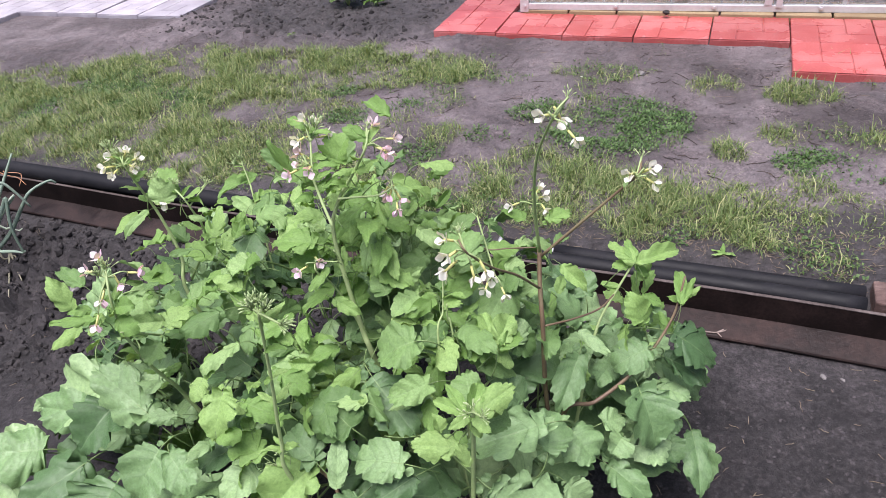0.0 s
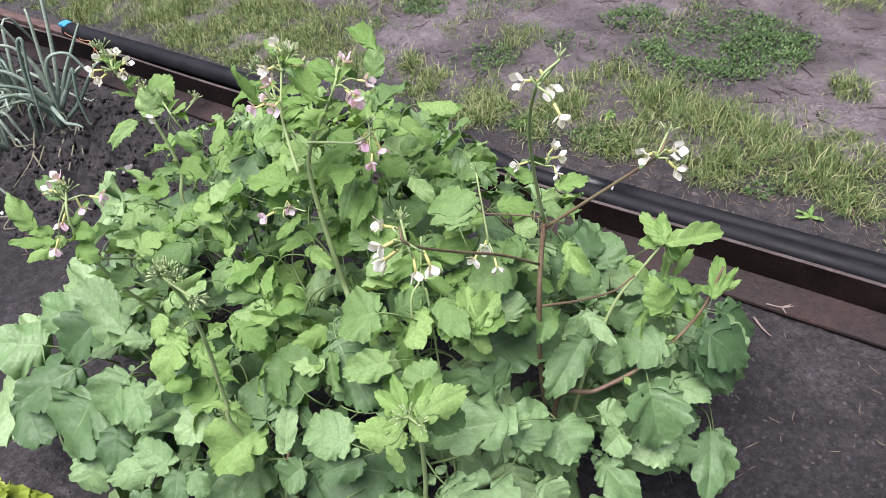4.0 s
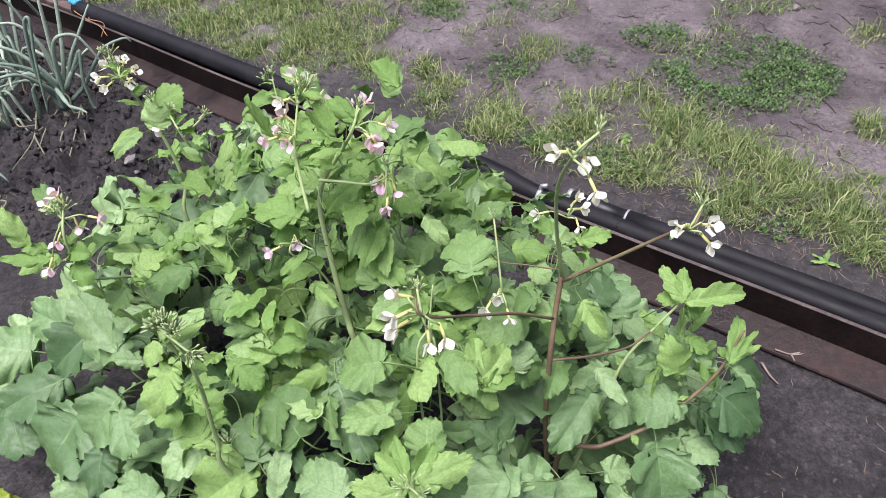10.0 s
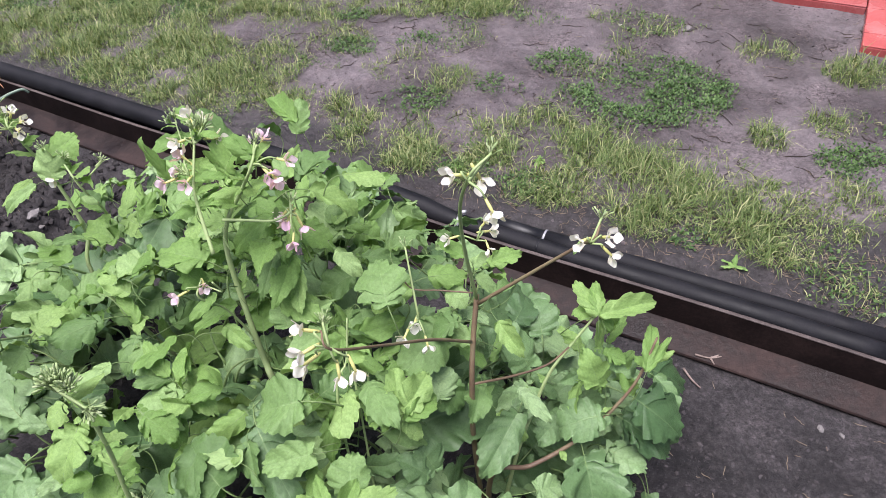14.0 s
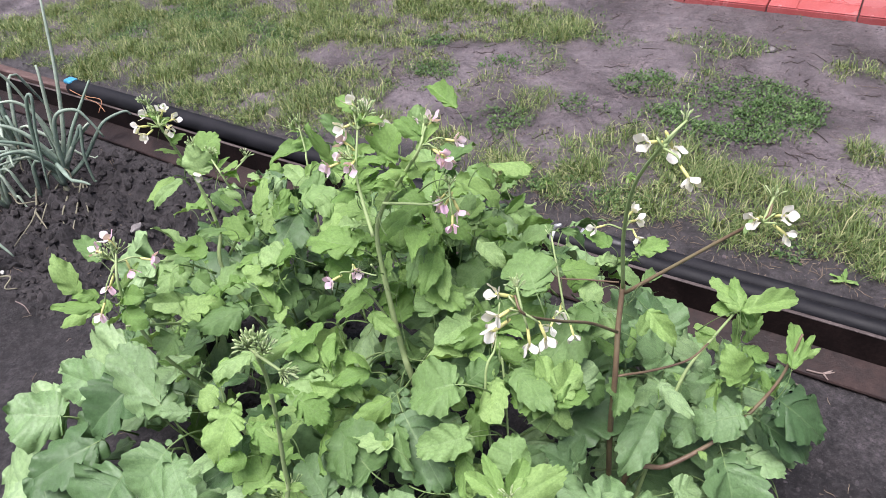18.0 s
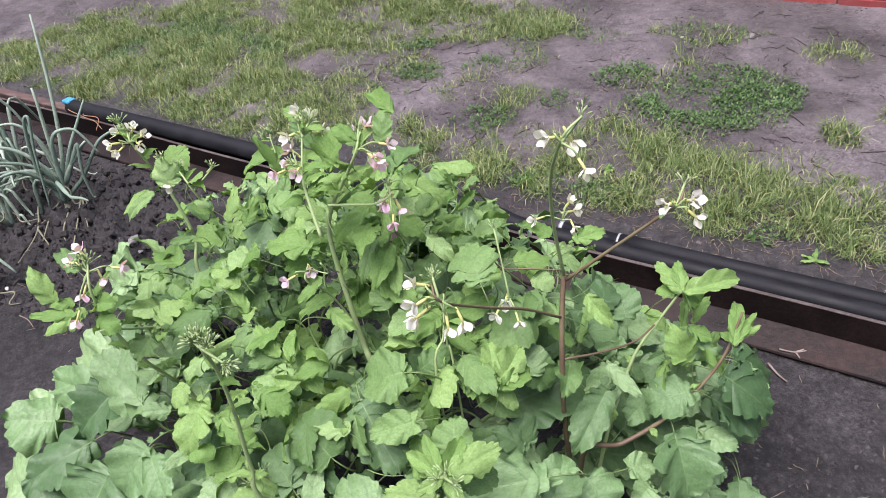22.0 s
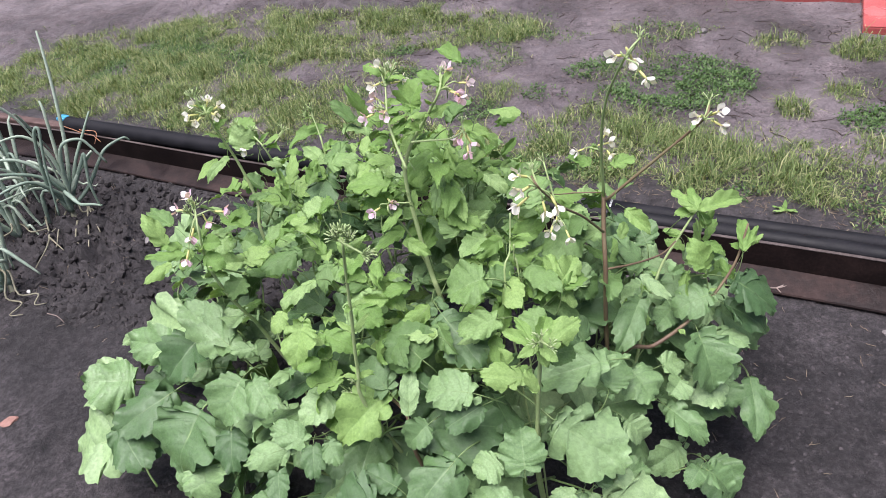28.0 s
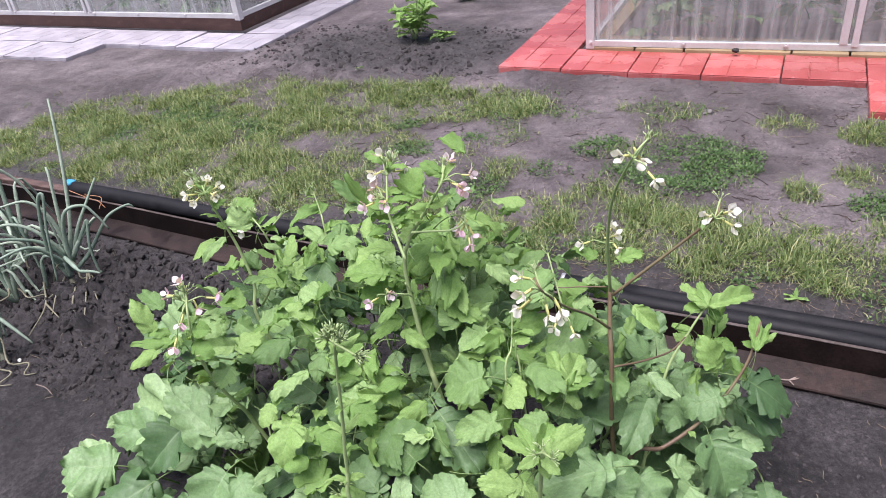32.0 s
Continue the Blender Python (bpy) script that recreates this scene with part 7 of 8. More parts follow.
def clods(name, label, count, seed, zone, size, material, category, coarse=5):
    rg = random.Random(seed)
    proto = bmesh.new()
    bmesh.ops.create_icosphere(proto, subdivisions=1, radius=1.0)
    pv, pf = [v.co.copy() for v in proto.verts], [tuple(v.index for v in f.verts) for f in proto.faces]
    proto.free()
    verts, faces = [], []
    for _ in range(count):
        u, v = rg.uniform(*zone[0]), rg.uniform(*zone[1])
        p = at_border(u, v)
        s = size[0] + (size[1] - size[0]) * rg.random() ** coarse
        o = len(verts)
        z = height_at(p.x, p.y)
        st = [rg.uniform(0.6, 1.2) for _ in range(3)]
        turn = Euler([rg.uniform(0, 6) for _ in range(3)]).to_matrix()
        for q in pv:
            q = turn @ Vector((q.x * st[0], q.y * st[1], q.z * st[2] * 0.8)) * s * rg.uniform(0.75, 1.2)
            verts.append(Vector((p.x, p.y, z - s * 0.25)) + q)
        faces += [tuple(o + i for i in f) for f in pf]
    tagged(new(name, mesh_of(name, verts, faces, material, False)), label, category, "", "stuff")


clods("soil_clods", "crumbly dark soil clods in the dug bed", 9000, 11, ((-2.7, -0.85), (0.75, EDGE_V - 0.08)), (0.0016, 0.018), M_CLOD, "soil", 4)
clods("soil_crumbs", "fine soil crumbs on the raked bed", 14000, 12, ((-1.0, 1.0), (0.3, EDGE_V - 0.07)), (0.001, 0.0075), M_CRUMB, "soil", 3)
clods("earth_crumbs", "loose crumbs of earth between the grass", 6000, 16, ((-3.0, 1.0), (EDGE_V + 0.07, 3.1)), (0.0012, 0.008), M_EARTH, "soil", 4)
clods("dug_clods", "dark clods of freshly dug wet earth", 3000, 13, ((-2.9, -1.4), (2.9, 3.7)), (0.0012, 0.02), M_CLOD, "soil")
clods("small_pebbles", "small pale pebbles on the earth", 160, 14, ((-2.8, 0.9), (0.8, 3.3)), (0.0015, 0.005), M_STONE, "pebbles")
clods("gravel_strip", "coarse grit along the paving edge", 500, 15, ((-1.3, 0.45), (2.98, 3.08)), (0.0015, 0.005), M_CLOD, "soil")


# ---- onions ----
def onion(x, y, leaves, seed, reach, label):
    rg = random.Random(seed)
    z = height_at(x, y)
    root = empty("onion_plant", (x, y, z), label, "onion", "onions in the bed")
    v, f = tube_data([(0, 0, -0.012), (0, 0, 0.0), (0, 0, 0.008), (0, 0, 0.022), (0, 0, 0.045)], [0.008, 0.012, 0.011, 0.008, 0.007], 10)
    child("bulb", mesh_of("bulb", v, f, M_BULB), root, None, "pale bulb and neck")
    for i in range(leaves):
        a = 6.283 * i / leaves + rg.uniform(-0.5, 0.5)
        d = Vector((math.cos(a), math.sin(a), 0))
        l = rg.uniform(*reach)
        upright = i % 3 == 0
        ang = rg.uniform(0.03, 0.25) if upright else rg.uniform(0.1, 0.5)
        folds = [] if upright and rg.random() < 0.5 else [(rg.uniform(0.25, 0.55), rg.uniform(1.6, 2.7))]
        if folds and rg.random() < 0.35:
            folds.append((folds[0][0] + rg.uniform(0.15, 0.3), rg.uniform(-0.9, 0.6)))
        p, pts, radii = Vector((x, y, z + 0.03)) + d * 0.003, [], []
        steps, wide = 20, rg.uniform(0.006, 0.0085)
        for k in range(steps + 1):
            s = k / steps
            pts.append(p.copy())
            pinch = 1.0
            for at, turn in folds:
                if abs(s - at) < 0.055:
                    ang = min(max(ang + turn / 2.2, 0.05), 2.95)
                    pinch = 0.7
            radii.append(wide * (1 - 0.7 * s ** 2.2) * pinch)
            ang = min(ang + rg.uniform(0.0, 0.035), 2.95)
            q = p + (d * math.sin(ang) + Vector((0, 0, 1)) * math.cos(ang)) * (l / steps)
            floor = height_at(q.x, q.y) + 0.006
            if q.z < floor:
                q.z = floor
            p = q
            d = Matrix.Rotation(rg.uniform(-0.1, 0.1), 3, "Z") @ d
        v, f = tube_data([q - root.location for q in pts], radii, 8)
        child("onion_leaf", mesh_of("onion_leaf", v, f, M_ONION), root)
    for i in range(2):
        a = rg.uniform(3.6, 6.6)
        d = Vector((math.cos(a), math.sin(a), 0))
        side = Vector((-d.y, d.x, 0))
        l = rg.uniform(0.06, 0.15)
        pts = [Vector((x, y, z + 0.09)) + d * 0.006, Vector((x, y, z + 0.075)) + d * 0.03 + side * 0.01]
        for k, s in ((0.4, -0.015), (0.65, 0.02), (0.85, -0.012), (1.0, 0.014)):
            q = Vector((x, y, 0)) + d * (0.03 + l * k) + side * s * rg.uniform(0.4, 1.4)
            pts.append(Vector((q.x, q.y, height_at(q.x, q.y) + 0.006 + 0.05 * (1 - k) ** 2)))
        stalk("withered_leaf", pts, 0.0034, 0.0016, M_WITHERED, root, "dry withered leaf", 6, 4)
    return root



M_WITHERED = surface("withered_onion_leaf", [(0.3, (0.1, 0.085, 0.06)), (0.5, (0.2, 0.19, 0.13)), (0.7, (0.33, 0.31, 0.22))], 25, 160, (0.6, 0.9), 0.3, 0.001)
M_BULB = surface("onion_skin", [(0.3, (0.3, 0.3, 0.2)), (0.7, (0.46, 0.45, 0.33))], 40, 120, (0.4, 0.6), 0.2, 0.001)
near_onion = onion(-1.525, 1.355, 2, 34, (0.2, 0.3), "onion with straight leaning grey-green leaves")
mid_onion = onion(-1.565, 1.745, 2, 31, (0.3, 0.4), "onion with one tall leaf and folded hanging leaves")
back_onion = onion(-1.72, 1.66, 7, 37, (0.3, 0.45), "onion with a tangle of bent grey-green leaves")
onion(-1.80, 1.86, 9, 32, (0.35, 0.5), "onion with long drooping grey-green leaves")
onion(-1.93, 1.76, 12, 33, (0.35, 0.55), "onion with bent tangled grey-green leaves")
onion(-1.76, 1.30, 7, 35, (0.3, 0.45), "onion with spreading grey-green leaves")
onion(-2.07, 1.42, 10, 36, (0.35, 0.55), "onion with folded leaves in a loose fan")
onion(-2.05, 1.68, 9, 38, (0.35, 0.55), "onion with folded drooping leaves")
stalk("onion_leaf", [(-1.531, 1.346, -0.059), (-1.538, 1.382, 0.057), (-1.543, 1.420, 0.197), (-1.556, 1.446, 0.315), (-1.582, 1.451, 0.364)], 0.0074, 0.003, M_ONION, near_onion, "", 8, 5)
stalk("onion_leaf", [(-1.531, 1.346, -0.059), (-1.509, 1.349, 0.102), (-1.480, 1.363, 0.288), (-1.470, 1.349, 0.388)], 0.0074, 0.003, M_ONION, near_onion, "", 8, 5)
stalk("onion_leaf", [(-1.532, 1.344, -0.057), (-1.559, 1.325, 0.059), (-1.586, 1.306, 0.206), (-1.609, 1.294, 0.283), (-1.637, 1.275, 0.335)], 0.0074, 0.003, M_ONION, near_onion, "", 8, 5)
stalk("onion_leaf", [(-1.533, 1.342, -0.063), (-1.575, 1.278, 0.057), (-1.592, 1.251, 0.194), (-1.604, 1.234, 0.275)], 0.0074, 0.003, M_ONION, near_onion, "", 8, 5)
stalk("onion_leaf", [(-1.534, 1.341, -0.068), (-1.545, 1.288, 0.011), (-1.575, 1.204, 0.095), (-1.599, 1.131, 0.149)], 0.0074, 0.003, M_ONION, near_onion, "", 8, 5)
stalk("onion_leaf", [(-1.533, 1.342, -0.073), (-1.541, 1.268, -0.024), (-1.540, 1.209, 0.056), (-1.544, 1.142, 0.126)], 0.0074, 0.003, M_ONION, near_onion, "", 8, 5)
stalk("onion_leaf", [(-1.527, 1.352, -0.062), (-1.500, 1.357, -0.004), (-1.485, 1.343, 0.028), (-1.490, 1.299, 0.036), (-1.496, 1.253, -0.010)], 0.0074, 0.003, M_ONION, near_onion, "", 8, 5)
stalk("onion_leaf", [(-1.526, 1.354, -0.072), (-1.496, 1.394, 0.082), (-1.471, 1.428, 0.237), (-1.471, 1.433, 0.255), (-1.475, 1.434, 0.226), (-1.510, 1.398, 0.040), (-1.520, 1.391, -0.040)], 0.0068, 0.003, M_ONION, near_onion, "", 8, 5)
stalk("onion_leaf", [(-1.561, 1.749, -0.072), (-1.536, 1.812, 0.096), (-1.526, 1.863, 0.254), (-1.525, 1.904, 0.391), (-1.537, 1.934, 0.451)], 0.0074, 0.003, M_ONION, mid_onion, "", 8, 5)
stalk("onion_leaf", [(-1.558, 1.751, -0.062), (-1.545, 1.782, 0.114), (-1.538, 1.806, 0.242), (-1.545, 1.818, 0.276)], 0.0074, 0.003, M_ONION, mid_onion, "", 8, 5)
stalk("onion_leaf", [(-1.556, 1.753, -0.063), (-1.517, 1.802, 0.060), (-1.481, 1.850, 0.138), (-1.452, 1.890, 0.199)], 0.0074, 0.003, M_ONION, mid_onion, "", 8, 5)
stalk("onion_leaf", [(-1.554, 1.756, -0.053), (-1.531, 1.763, 0.083), (-1.504, 1.774, 0.146), (-1.461, 1.800, 0.148), (-1.438, 1.808, 0.115), (-1.415, 1.816, 0.052)], 0.0074, 0.003, M_ONION, mid_onion, "", 8, 5)
stalk("onion_leaf", [(-1.550, 1.759, -0.067), (-1.506, 1.799, -0.025), (-1.464, 1.838, 0.039), (-1.435, 1.865, 0.077), (-1.390, 1.906, 0.090), (-1.377, 1.918, 0.075)], 0.0074, 0.003, M_ONION, mid_onion, "", 8, 5)
stalk("onion_leaf", [(-1.559, 1.750, -0.050), (-1.578, 1.722, 0.012), (-1.564, 1.722, 0.117), (-1.541, 1.732, 0.212), (-1.524, 1.736, 0.219), (-1.537, 1.713, 0.133), (-1.546, 1.693, 0.041), (-1.553, 1.674, -0.054)], 0.0068, 0.003, M_ONION, mid_onion, "", 8, 5)
stalk("onion_leaf", [(-1.559, 1.750, -0.039), (-1.569, 1.714, 0.021), (-1.592, 1.666, 0.079), (-1.639, 1.595, 0.082), (-1.666, 1.543, 0.065)], 0.0074, 0.003, M_ONION, mid_onion, "", 8, 5)
stalk("onion_leaf", [(-1.554, 1.755, -0.020), (-1.593, 1.719, 0.067), (-1.665, 1.652, 0.118), (-1.709, 1.613, 0.132)], 0.0074, 0.003, M_ONION, mid_onion, "", 8, 5)
stalk("onion_leaf", [(-1.550, 1.759, -0.011), (-1.606, 1.730, 0.103), (-1.667, 1.697, 0.143), (-1.720, 1.670, 0.117)], 0.0074, 0.003, M_ONION, mid_onion, "", 8, 5)
stalk("onion_leaf", [(-1.545, 1.764, -0.003), (-1.559, 1.764, 0.124), (-1.596, 1.744, 0.196), (-1.660, 1.698, 0.202)], 0.0074, 0.003, M_ONION, mid_onion, "", 8, 5)
stalk("onion_leaf", [(-1.544, 1.764, -0.026), (-1.494, 1.799, 0.061), (-1.474, 1.807, 0.088), (-1.485, 1.786, 0.005), (-1.482, 1.778, -0.079), (-1.472, 1.776, -0.085)], 0.0074, 0.003, M_ONION, mid_onion, "", 8, 5)
stalk("onion_leaf", [(-1.549, 1.760, -0.023), (-1.508, 1.789, 0.036), (-1.458, 1.825, 0.089), (-1.475, 1.801, 0.077)], 0.0074, 0.003, M_ONION, mid_onion, "", 8, 5)
stalk("onion_leaf", [(-1.714, 1.666, -0.007), (-1.727, 1.652, 0.066), (-1.701, 1.680, 0.172), (-1.673, 1.710, 0.293), (-1.669, 1.715, 0.332), (-1.650, 1.735, 0.326), (-1.614, 1.772, 0.245), (-1.597, 1.791, 0.126), (-1.594, 1.794, -0.023)], 0.0068, 0.003, M_ONION, back_onion, "", 8, 5)
stalk("onion_leaf", [(-1.704, 1.677, -0.014), (-1.652, 1.717, 0.025), (-1.656, 1.699, 0.079), (-1.703, 1.634, 0.094), (-1.742, 1.578, 0.051)], 0.0074, 0.003, M_ONION, back_onion, "", 8, 5)
stalk("onion_leaf", [(-1.704, 1.677, -0.014), (-1.707, 1.688, 0.086), (-1.735, 1.674, 0.176), (-1.775, 1.645, 0.212)], 0.0074, 0.003, M_ONION, back_onion, "", 8, 5)
stalk("onion_leaf", [(-1.704, 1.677, -0.014), (-1.663, 1.721, 0.055), (-1.693, 1.689, 0.117), (-1.760, 1.618, 0.118)], 0.0074, 0.003, M_ONION, back_onion, "", 8, 5)
stalk("onion_leaf", [(-1.704, 1.677, -0.014), (-1.639, 1.735, 0.036), (-1.610, 1.756, -0.010), (-1.633, 1.719, 0.024), (-1.698, 1.640, 0.028)], 0.0074, 0.003, M_ONION, back_onion, "", 8, 5)
stalk("withered_leaf", [(-1.577, 1.735, -0.078), (-1.548, 1.645, -0.078), (-1.494, 1.542, -0.078)], 0.0034, 0.0016, M_WITHERED, mid_onion, "dry withered leaf", 6, 4)
stalk("withered_leaf", [(-1.523, 1.776, -0.078), (-1.429, 1.618, -0.078), (-1.371, 1.516, -0.078)], 0.0034, 0.0016, M_WITHERED, mid_onion, "dry withered leaf", 6, 4)
stalk("withered_leaf", [(-1.509, 1.760, -0.078), (-1.443, 1.679, -0.078), (-1.386, 1.613, -0.078)], 0.0034, 0.0016, M_WITHERED, mid_onion, "dry withered leaf", 6, 4)
stalk("withered_leaf", [(-1.637, 1.707, -0.078), (-1.543, 1.579, -0.078), (-1.501, 1.440, -0.078)], 0.0034, 0.0016, M_WITHERED, mid_onion, "dry withered leaf", 6, 4)
stalk("withered_leaf", [(-1.547, 1.590, -0.078), (-1.459, 1.524, -0.078)], 0.0034, 0.0016, M_WITHERED, mid_onion, "dry withered leaf", 6, 4)
stalk("withered_leaf", [(-1.503, 1.678, -0.078), (-1.455, 1.587, -0.078), (-1.387, 1.515, -0.078)], 0.0034, 0.0016, M_WITHERED, mid_onion, "dry withered leaf", 6, 4)


# ---- lettuce ----
def lettuce_leaf_mesh(seed):
    """A crinkled blade with a finely frilled edge, 1 long, lying along x."""
    rg = random.Random(seed)
    off = Vector((rg.uniform(0, 50), rg.uniform(0, 50), 0))
    verts, faces = [], []
    n, m = 10, 48
    for i in range(n + 1):
        f = i / n
        for j in range(m):
            a = 2 * math.pi * j / m
            rim = 1 + 0.14 * noise.noise(Vector((2.2 * math.cos(a), 2.2 * math.sin(a), 0)) + off) + 0.17 * f * noise.noise(Vector((8 * math.cos(a), 8 * math.sin(a), 3)) + off)
            r = 0.5 * f * rim
            p = Vector((r * math.cos(a), r * math.sin(a), 0))
            k = 0.35 + 0.65 * f ** 2
            z = k * (0.22 * noise.noise(p * 6 + off) + 0.13 * noise.noise(p * 13 + off)) - 0.5 * r * r + 0.12 * f ** 4 * noise.noise(Vector((9 * math.cos(a), 9 * math.sin(a), 7)) + off)
            slide = 0.1 * f * noise.noise(p * 11 + off * 2)
            verts.append((p.x + 0.5 + slide, p.y + 0.1 * f * noise.noise(p * 11 - off), z))
    for i in range(n):
        for j in range(m):
            a, b = i * m + j, i * m + (j + 1) % m
            faces.append((a, a + m, b + m, b))
    return mesh_of("lettuce_leaf", verts, faces, M_LETTUCE)


LETTUCE_LEAVES = [lettuce_leaf_mesh(400 + s) for s in range(7)]


def lettuce(x, y, radius, count, seed, label):
    rg = random.Random(seed)
    root = empty("lettuce", (x, y, height_at(x, y)), label, "lettuce", "lettuces in the bed")
    for i in range(count):
        t = math.acos(1 - (i + 0.5) / count * 0.98)
        a = i * 2.4 + rg.uniform(-0.4, 0.4)
        place = Vector((math.cos(a) * math.sin(t), math.sin(a) * math.sin(t), 0.75 * math.cos(t) + 0.1)) * radius * 0.8
        size = radius * rg.uniform(0.5, 0.72)
        rise = 35 - math.degrees(t) * 0.95 + rg.uniform(-25, 35)
        m = Matrix.Rotation(a + rg.gauss(0, 0.5), 4, "Z") @ Matrix.Rotation(radians(-rise), 4, "Y") @ Matrix.Rotation(rg.uniform(-0.5, 0.5), 4, "X") @ Matrix.Scale(size, 4) @ Matrix.Translation((-0.35, 0, 0))
        child("lettuce_leaf", LETTUCE_LEAVES[rg.randrange(7)], root, Matrix.Translation(place) @ m)



lettuce(-0.83, 0.50, 0.125, 64, 41, "bright yellow-green frilly lettuce head")
lettuce(-0.69, 0.535, 0.09, 36, 43, "smaller yellow-green frilly lettuce head")
lettuce(-0.615, 0.595, 0.055, 20, 42, "small dull green frilly lettuce beside radish leaves")


# ---- pipe fittings ----
def ring(name, parent, points, r, material, label=""):
    v, f = tube_data([Vector(p) - parent.location for p in points], r, 14)
    return child(name, mesh_of(name, v, f, material), parent, None, label)


ring("bare_end", back_pipe, [back_at(-0.495), back_at(-0.42), back_at(-0.345)], 0.0185, M_RUBBER, "smooth black plastic pipe end")
ring("tape_band", back_pipe, [back_at(-0.498), back_at(-0.488)], 0.0192, M_SILVER, "silver tape round the pipe end")
ring("tape_band", back_pipe, [back_at(-0.352), back_at(-0.347)], 0.0212, M_SILVER)
ring("tape_band", front_pipe, [front_at(-0.556), front_at(-0.546)], 0.0228, M_SILVER, "torn silver tape")
ring("valve", front_pipe, [front_at(-0.553, 0.016), front_at(-0.548, 0.032), front_at(-0.535, 0.04)], [0.007, 0.006, 0.004], M_SILVER, "small metal bleed valve")
ring("cable_tie", front_pipe, [front_at(-0.352), front_at(-0.348)], 0.0222, M_RUBBER)

# ---- block at the end of the pipes ----
M_WOODBLOCK = surface("weathered_red_wood", [(0.3, (0.05, 0.028, 0.024)), (0.5, (0.1, 0.06, 0.052)), (0.7, (0.2, 0.14, 0.125))], 10, 90, (0.6, 0.9), 0.6, 0.003, 0.0, (1, 5, 5))


def wood_block(u0, u1, v0, v1, z0, z1, label):
    root = empty("wooden_beam", at_border((u0 + u1) / 2, (v0 + v1) / 2, z0), label, "beam")
    n = 3
    for k in range(n):
        bm = bmesh.new()
        a, b = u0 + (u1 - u0) * k / n + 0.0015, u0 + (u1 - u0) * (k + 1) / n - 0.0015
        box(bm, a, v0, z0, b, v1, z1 - 0.002 * (k % 2), 0.004, BORDER)
        bmesh.ops.translate(bm, vec=-root.location, verts=bm.verts[:])
        part("block", bm, M_WOODBLOCK, root)


wood_block(0.372, 0.95, EDGE_V + 0.004, EDGE_V + 0.085, -0.06, 0.022, "weathered reddish wooden beam with cracks at the pipe ends")
wood_block(-4.2, -2.42, EDGE_V + 0.004, EDGE_V + 0.04, -0.06, 0.012, "weathered brown wooden strip behind the steel border")

# ---- blue tape and dry string tied to the border ----
M_BLUE = surface("blue_tape", [(0.3, (0.03, 0.22, 0.38)), (0.7, (0.1, 0.4, 0.6))], 60, 150, (0.3, 0.5), 0.3, 0.002)
M_STRING = surface("orange_twine", [(0.3, (0.3, 0.13, 0.06)), (0.7, (0.5, 0.27, 0.16))], 80, 300, (0.7, 0.9), 0.3, 0.001)
knot = empty("tied_twine", at_border(-2.4, EDGE_V + 0.02, 0.028), "orange twine with blue tape tied to the border", "twine")
bm = bmesh.new()
box(bm, -0.022, -0.018, 0.006, 0.02, 0.016, 0.022, 0.006, Matrix.Rotation(-0.33, 4, "Z"))
part("blue_tape", bm, M_BLUE, knot, "bright blue tape")
for pts in (((-2.4, 0.0, 0.02), (-2.34, -0.02, 0.03), (-2.27, -0.015, 0.012), (-2.2, -0.03, 0.02), (-2.15, -0.045, 0.008)), ((-2.4, 0.0, 0.02), (-2.37, 0.02, 0.04), (-2.31, 0.0, 0.02), (-2.25, -0.03, 0.035), (-2.19, -0.02, 0.03), (-2.18, -0.05, 0.0)), ((-2.4, 0.0, 0.01), (-2.35, 0.005, 0.012), (-2.3, -0.01, 0.008))):
    stalk("twine_end", [at_border(u, EDGE_V + v, z) for u, v, z in pts], 0.0016, 0.0012, M_STRING, knot, "", 5, 5)

# ---- sticks, chips and dry leaves lying about ----
M_BARK = surface("grey_bark", [(0.3, (0.12, 0.085, 0.07)), (0.7, (0.3, 0.24, 0.21))], 40, 200, (0.7, 0.9), 0.4, 0.002)


def stick(points, r, label):
    root = empty("stick", points[0][0], label, "stick", "fallen sticks")
    for line in points:
        stalk("twig", line, r, r * 0.6, M_BARK, root, "", 6, 4)


F = lambda x, y, dz=0.004: Vector((x, y, -0.078 + dz))
stick([[F(0.482, 1.310), F(0.512, 1.305), F(0.545, 1.316)], [F(0.512, 1.305), F(0.539, 1.320)], [F(0.512, 1.305), F(0.518, 1.289)]], 0.0022, "small forked grey twig lying on the steel flange")
stick([[F(0.458, 1.275, -0.002), F(0.472, 1.248, -0.002), F(0.487, 1.230, -0.002)]], 0.0026, "short grey twig on the soil beside the border")
stick([[Vector((-1.33, 1.235, -0.07)), Vector((-1.29, 1.22, -0.066)), Vector((-1.26, 1.2, -0.07))]], 0.0015, "short pale twig on dug soil")


def chip(x, y, size, material, label, category, seed, thick=0.25):
    rg = random.Random(seed)
    bm = bmesh.new()
    bmesh.ops.create_icosphere(bm, subdivisions=2, radius=1.0)
    for v in bm.verts:
        k = 1 + 0.35 * noise.noise(v.co * 1.7 + Vector((seed, 0, 0)))
        v.co = Vector((v.co.x * size * k, v.co.y * size * 0.65 * k, v.co.z * size * thick * k))
    bmesh.ops.rotate(bm, matrix=Matrix.Rotation(rg.uniform(0, 6), 3, "Z"), verts=bm.verts[:])
    me = bpy.data.meshes.new(category)
    bm.to_mesh(me)
    bm.free()
    me.materials.append(material)
    ob = new(category.replace(" ", "_"), me)
    ob.location = (x, y, height_at(x, y) + size * thick * 0.6)
    tagged(ob, label, category)


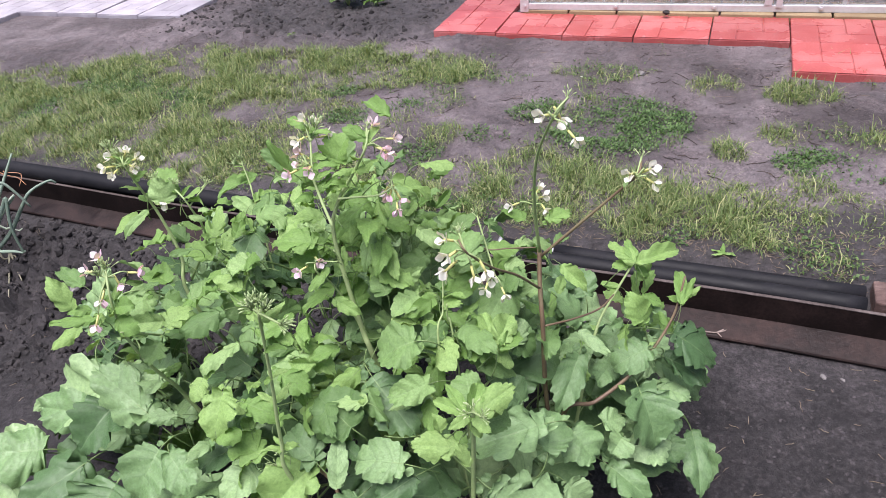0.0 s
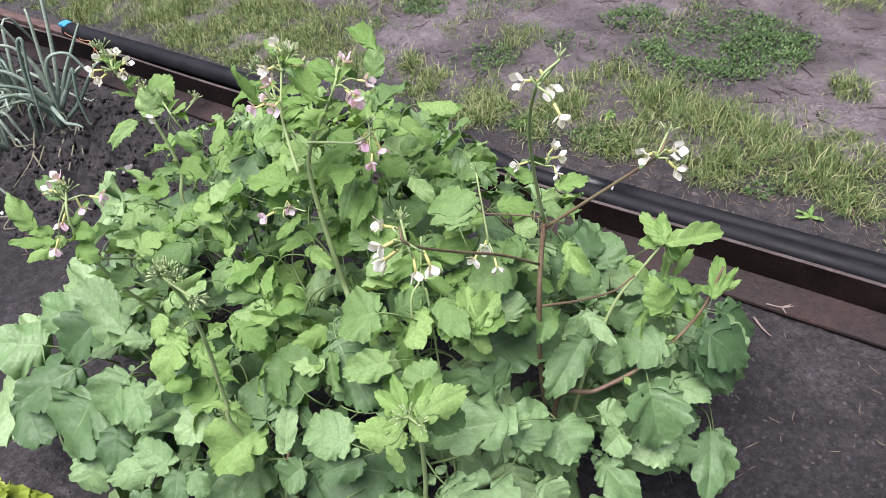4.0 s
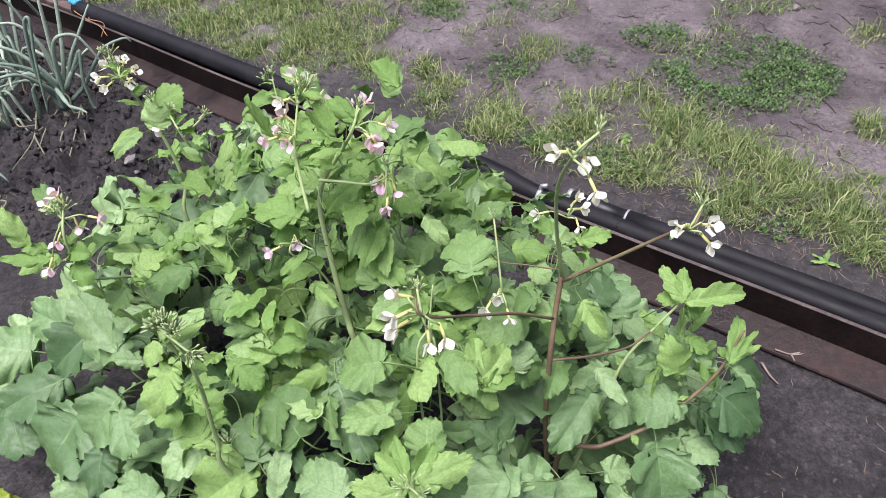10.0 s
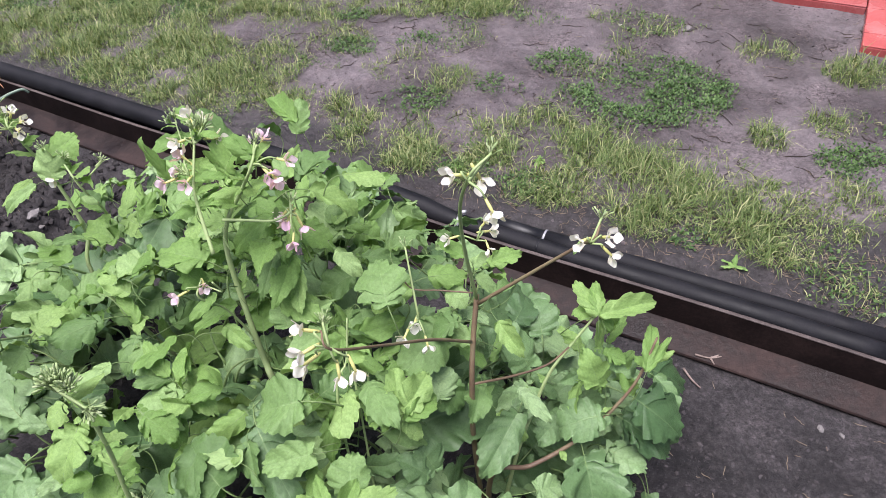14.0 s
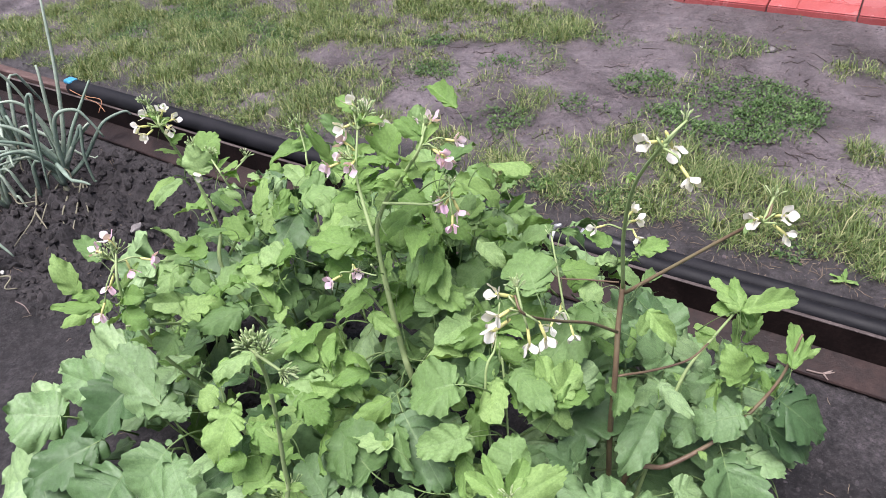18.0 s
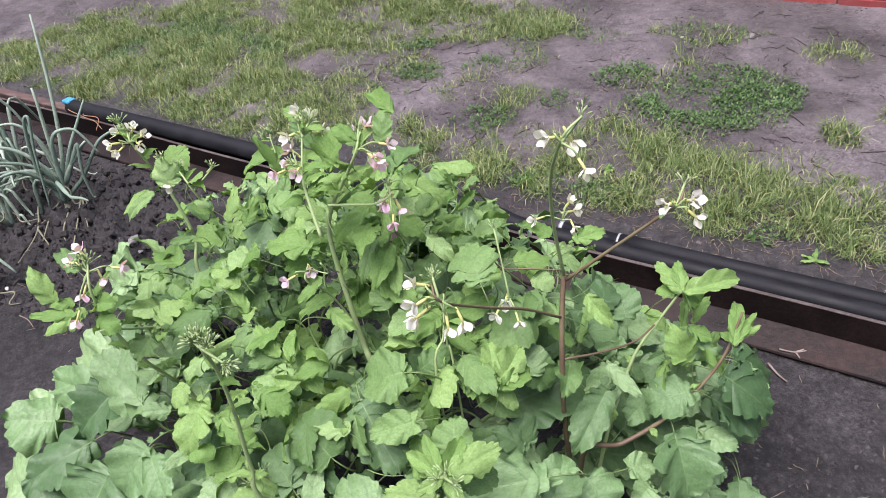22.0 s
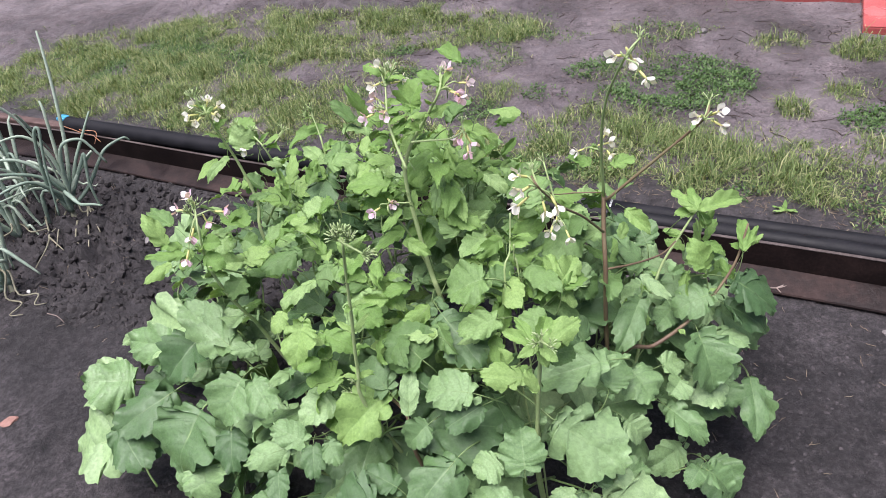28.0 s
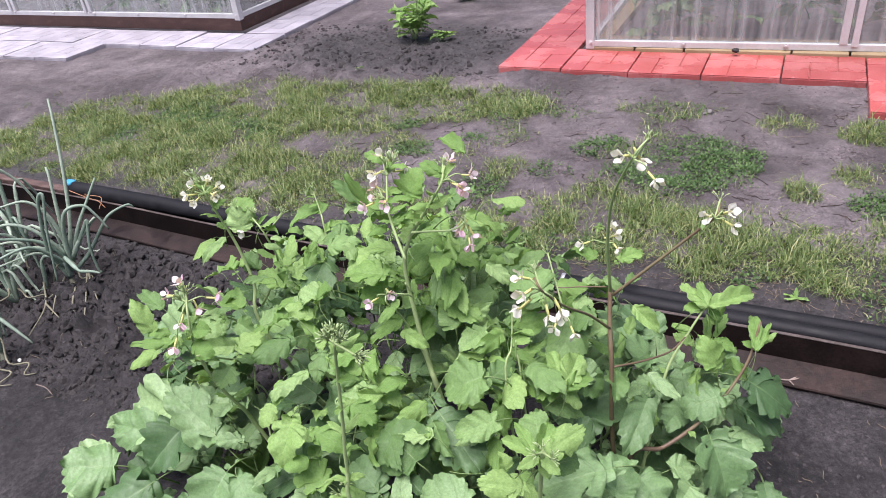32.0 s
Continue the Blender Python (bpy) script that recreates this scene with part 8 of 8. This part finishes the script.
M_CHIP = surface("reddish_chip", [(0.3, (0.2, 0.1, 0.08)), (0.7, (0.38, 0.22, 0.18))], 40, 160, (0.6, 0.9), 0.3, 0.002)
M_WHITE = surface("white_shell", [(0.3, (0.6, 0.58, 0.52)), (0.7, (0.8, 0.78, 0.72))], 60, 160, (0.4, 0.6), 0.1, 0.001)
chip(-1.222, 0.89, 0.02, M_CHIP, "flat reddish-brown brick chip lying on the soil", "brick chip", 1)
chip(-1.462, 1.34, 0.008, M_WHITE, "small white shell fragment on dug soil", "shell fragment", 2, 0.6)
chip(-1.70, 1.25, 0.012, M_WHITE, "small white shell fragment beside an onion", "shell fragment", 3, 0.7)
chip(-1.165, 1.53, 0.02, M_STONE, "pale crumpled dry leaf on the soil", "dry leaf", 4, 0.4)
chip(-1.15, 1.51, 0.013, M_STONE, "small pale dry leaf on the soil", "dry leaf", 5, 0.3)
chip(0.7, 1.17, 0.009, M_STONE, "small grey stone half sunk in soil", "stone", 6, 0.4)
chip(0.735, 1.16, 0.006, M_STONE, "small grey stone on raked soil", "stone", 7, 0.5)
chip(0.565, 2.685, 0.016, M_STONE, "small grey stone on trodden earth", "stone", 8, 0.6)
chip(0.545, 2.675, 0.01, M_STONE, "pebble beside a larger stone", "stone", 9, 0.6)
chip(0.34, 2.70, 0.006, M_WHITE, "tiny white pebble on trodden earth", "stone", 10, 0.6)
lump = (0.759, 3.241)
bm = bmesh.new()
bmesh.ops.create_icosphere(bm, subdivisions=2, radius=0.016)
for v in bm.verts:
    v.co *= 1 + 0.3 * noise.noise(v.co * 90)
    v.co.z *= 0.6
me = bpy.data.meshes.new("soil_lump")
bm.to_mesh(me)
bm.free()
me.materials.append(M_CLOD)
ob = new("soil_lump", me)
ob.location = (*lump, 0.05)
tagged(ob, "dark lump of soil lying on red slab", "soil lump")


# ---- weeds on the far earth ----
def weed(x, y, shoots, leaves, height, size, seed, material, label, name="weed_plant"):
    rg = random.Random(seed)
    z = height_at(x, y)
    root = empty(name, (x, y, z), label, "weed", "weeds on the earth")
    for i in range(shoots):
        a = rg.uniform(0, 6.28)
        d = Vector((math.cos(a), math.sin(a), 0))
        top = Vector((x, y, z)) + d * height * rg.uniform(0.15, 0.6) + Vector((0, 0, height * rg.uniform(0.6, 1.0)))
        if height > 0.03:
            stalk("stem", [Vector((x, y, z)), (Vector((x, y, z)) + top) / 2 + Vector((0, 0, 0.01)), top], 0.003 * height / 0.2 + 0.0006, 0.0008, M_STEM, root, "", 5, 3)
        for k in range(leaves):
            t = rg.uniform(0.3, 1.0)
            b = Vector((x, y, z)).lerp(top, t)
            c = rg.uniform(0, 6.28)
            dd = Vector((math.cos(c), math.sin(c), rg.uniform(-0.2, 0.7))).normalized()
            s = size * rg.uniform(0.6, 1.2)
            ob = leaf(root, b, b + dd * s, (rg.gauss(0, 0.3), rg.gauss(0, 0.3), 1), s * 0.38, "E", 1)


weed(-0.78, 3.87, 12, 9, 0.26, 0.085, 51, M_LEAF, "leafy bright green weed clump growing in bare earth")
weed(-0.62, 3.84, 4, 5, 0.07, 0.06, 56, M_LEAF, "low green weed rosette on bare earth")
weed(-0.961, 3.345, 2, 4, 0.025, 0.022, 52, M_LEAF, "tiny green seedling on dug earth")
weed(-0.58, 4.74, 8, 7, 0.14, 0.07, 53, M_YOUNG, "yellow-green weed clump on the far earth")
weed(0.565, 1.497, 1, 9, 0.004, 0.03, 54, M_LEAF, "small star-shaped weed rosette beside the pipes")
weed(-0.095, 1.80, 3, 8, 0.012, 0.022, 57, M_LEAF, "small green weed rosette beside the pipes")
weed(0.12, 1.84, 3, 8, 0.012, 0.02, 58, M_LEAF, "small green weed rosette in patchy grass")


# ---- plants inside the greenhouses ----
def house_plant(x, y, z, height, seed, label):
    rg = random.Random(seed)
    root = empty("tomato_plant", (x, y, z), label, "tomato plant", "plants inside the greenhouses")
    stalk("stem", [(x, y, z), (x + 0.02, y, z + height * 0.5), (x, y + 0.02, z + height)], 0.006, 0.003, M_STEM, root)
    for k in range(34):
        h = rg.uniform(0.05, 1.0) * height
        a = rg.uniform(0, 6.28)
        dd = Vector((math.cos(a), math.sin(a), rg.uniform(-0.4, 0.3))).normalized()
        b = Vector((x, y, z + h)) + dd * rg.uniform(0.02, 0.14)
        s = rg.uniform(0.09, 0.17)
        leaf(root, b, b + dd * s, (rg.gauss(0, 0.4), rg.gauss(0, 0.4), 1), s * 0.65, rg.choice("LE"))


for house, turn, places in ((gh_red, turn_red, ((0.35, 0.3), (0.62, 0.24), (0.9, 0.34), (1.3, 0.3), (1.7, 0.3), (0.3, 1.0))), (gh_grey, turn_grey, ((0.5, 0.3), (0.95, 0.35), (1.3, 0.25), (1.8, 0.3), (0.35, 0.9)))):
    for k, (a, b) in enumerate(places):
        p = house.location + turn @ Vector((a, b, 0))
        house_plant(p.x, p.y, height_at(p.x, p.y), 0.75 + 0.1 * (k % 3), 60 + k, "bushy green tomato plant behind the greenhouse wall")
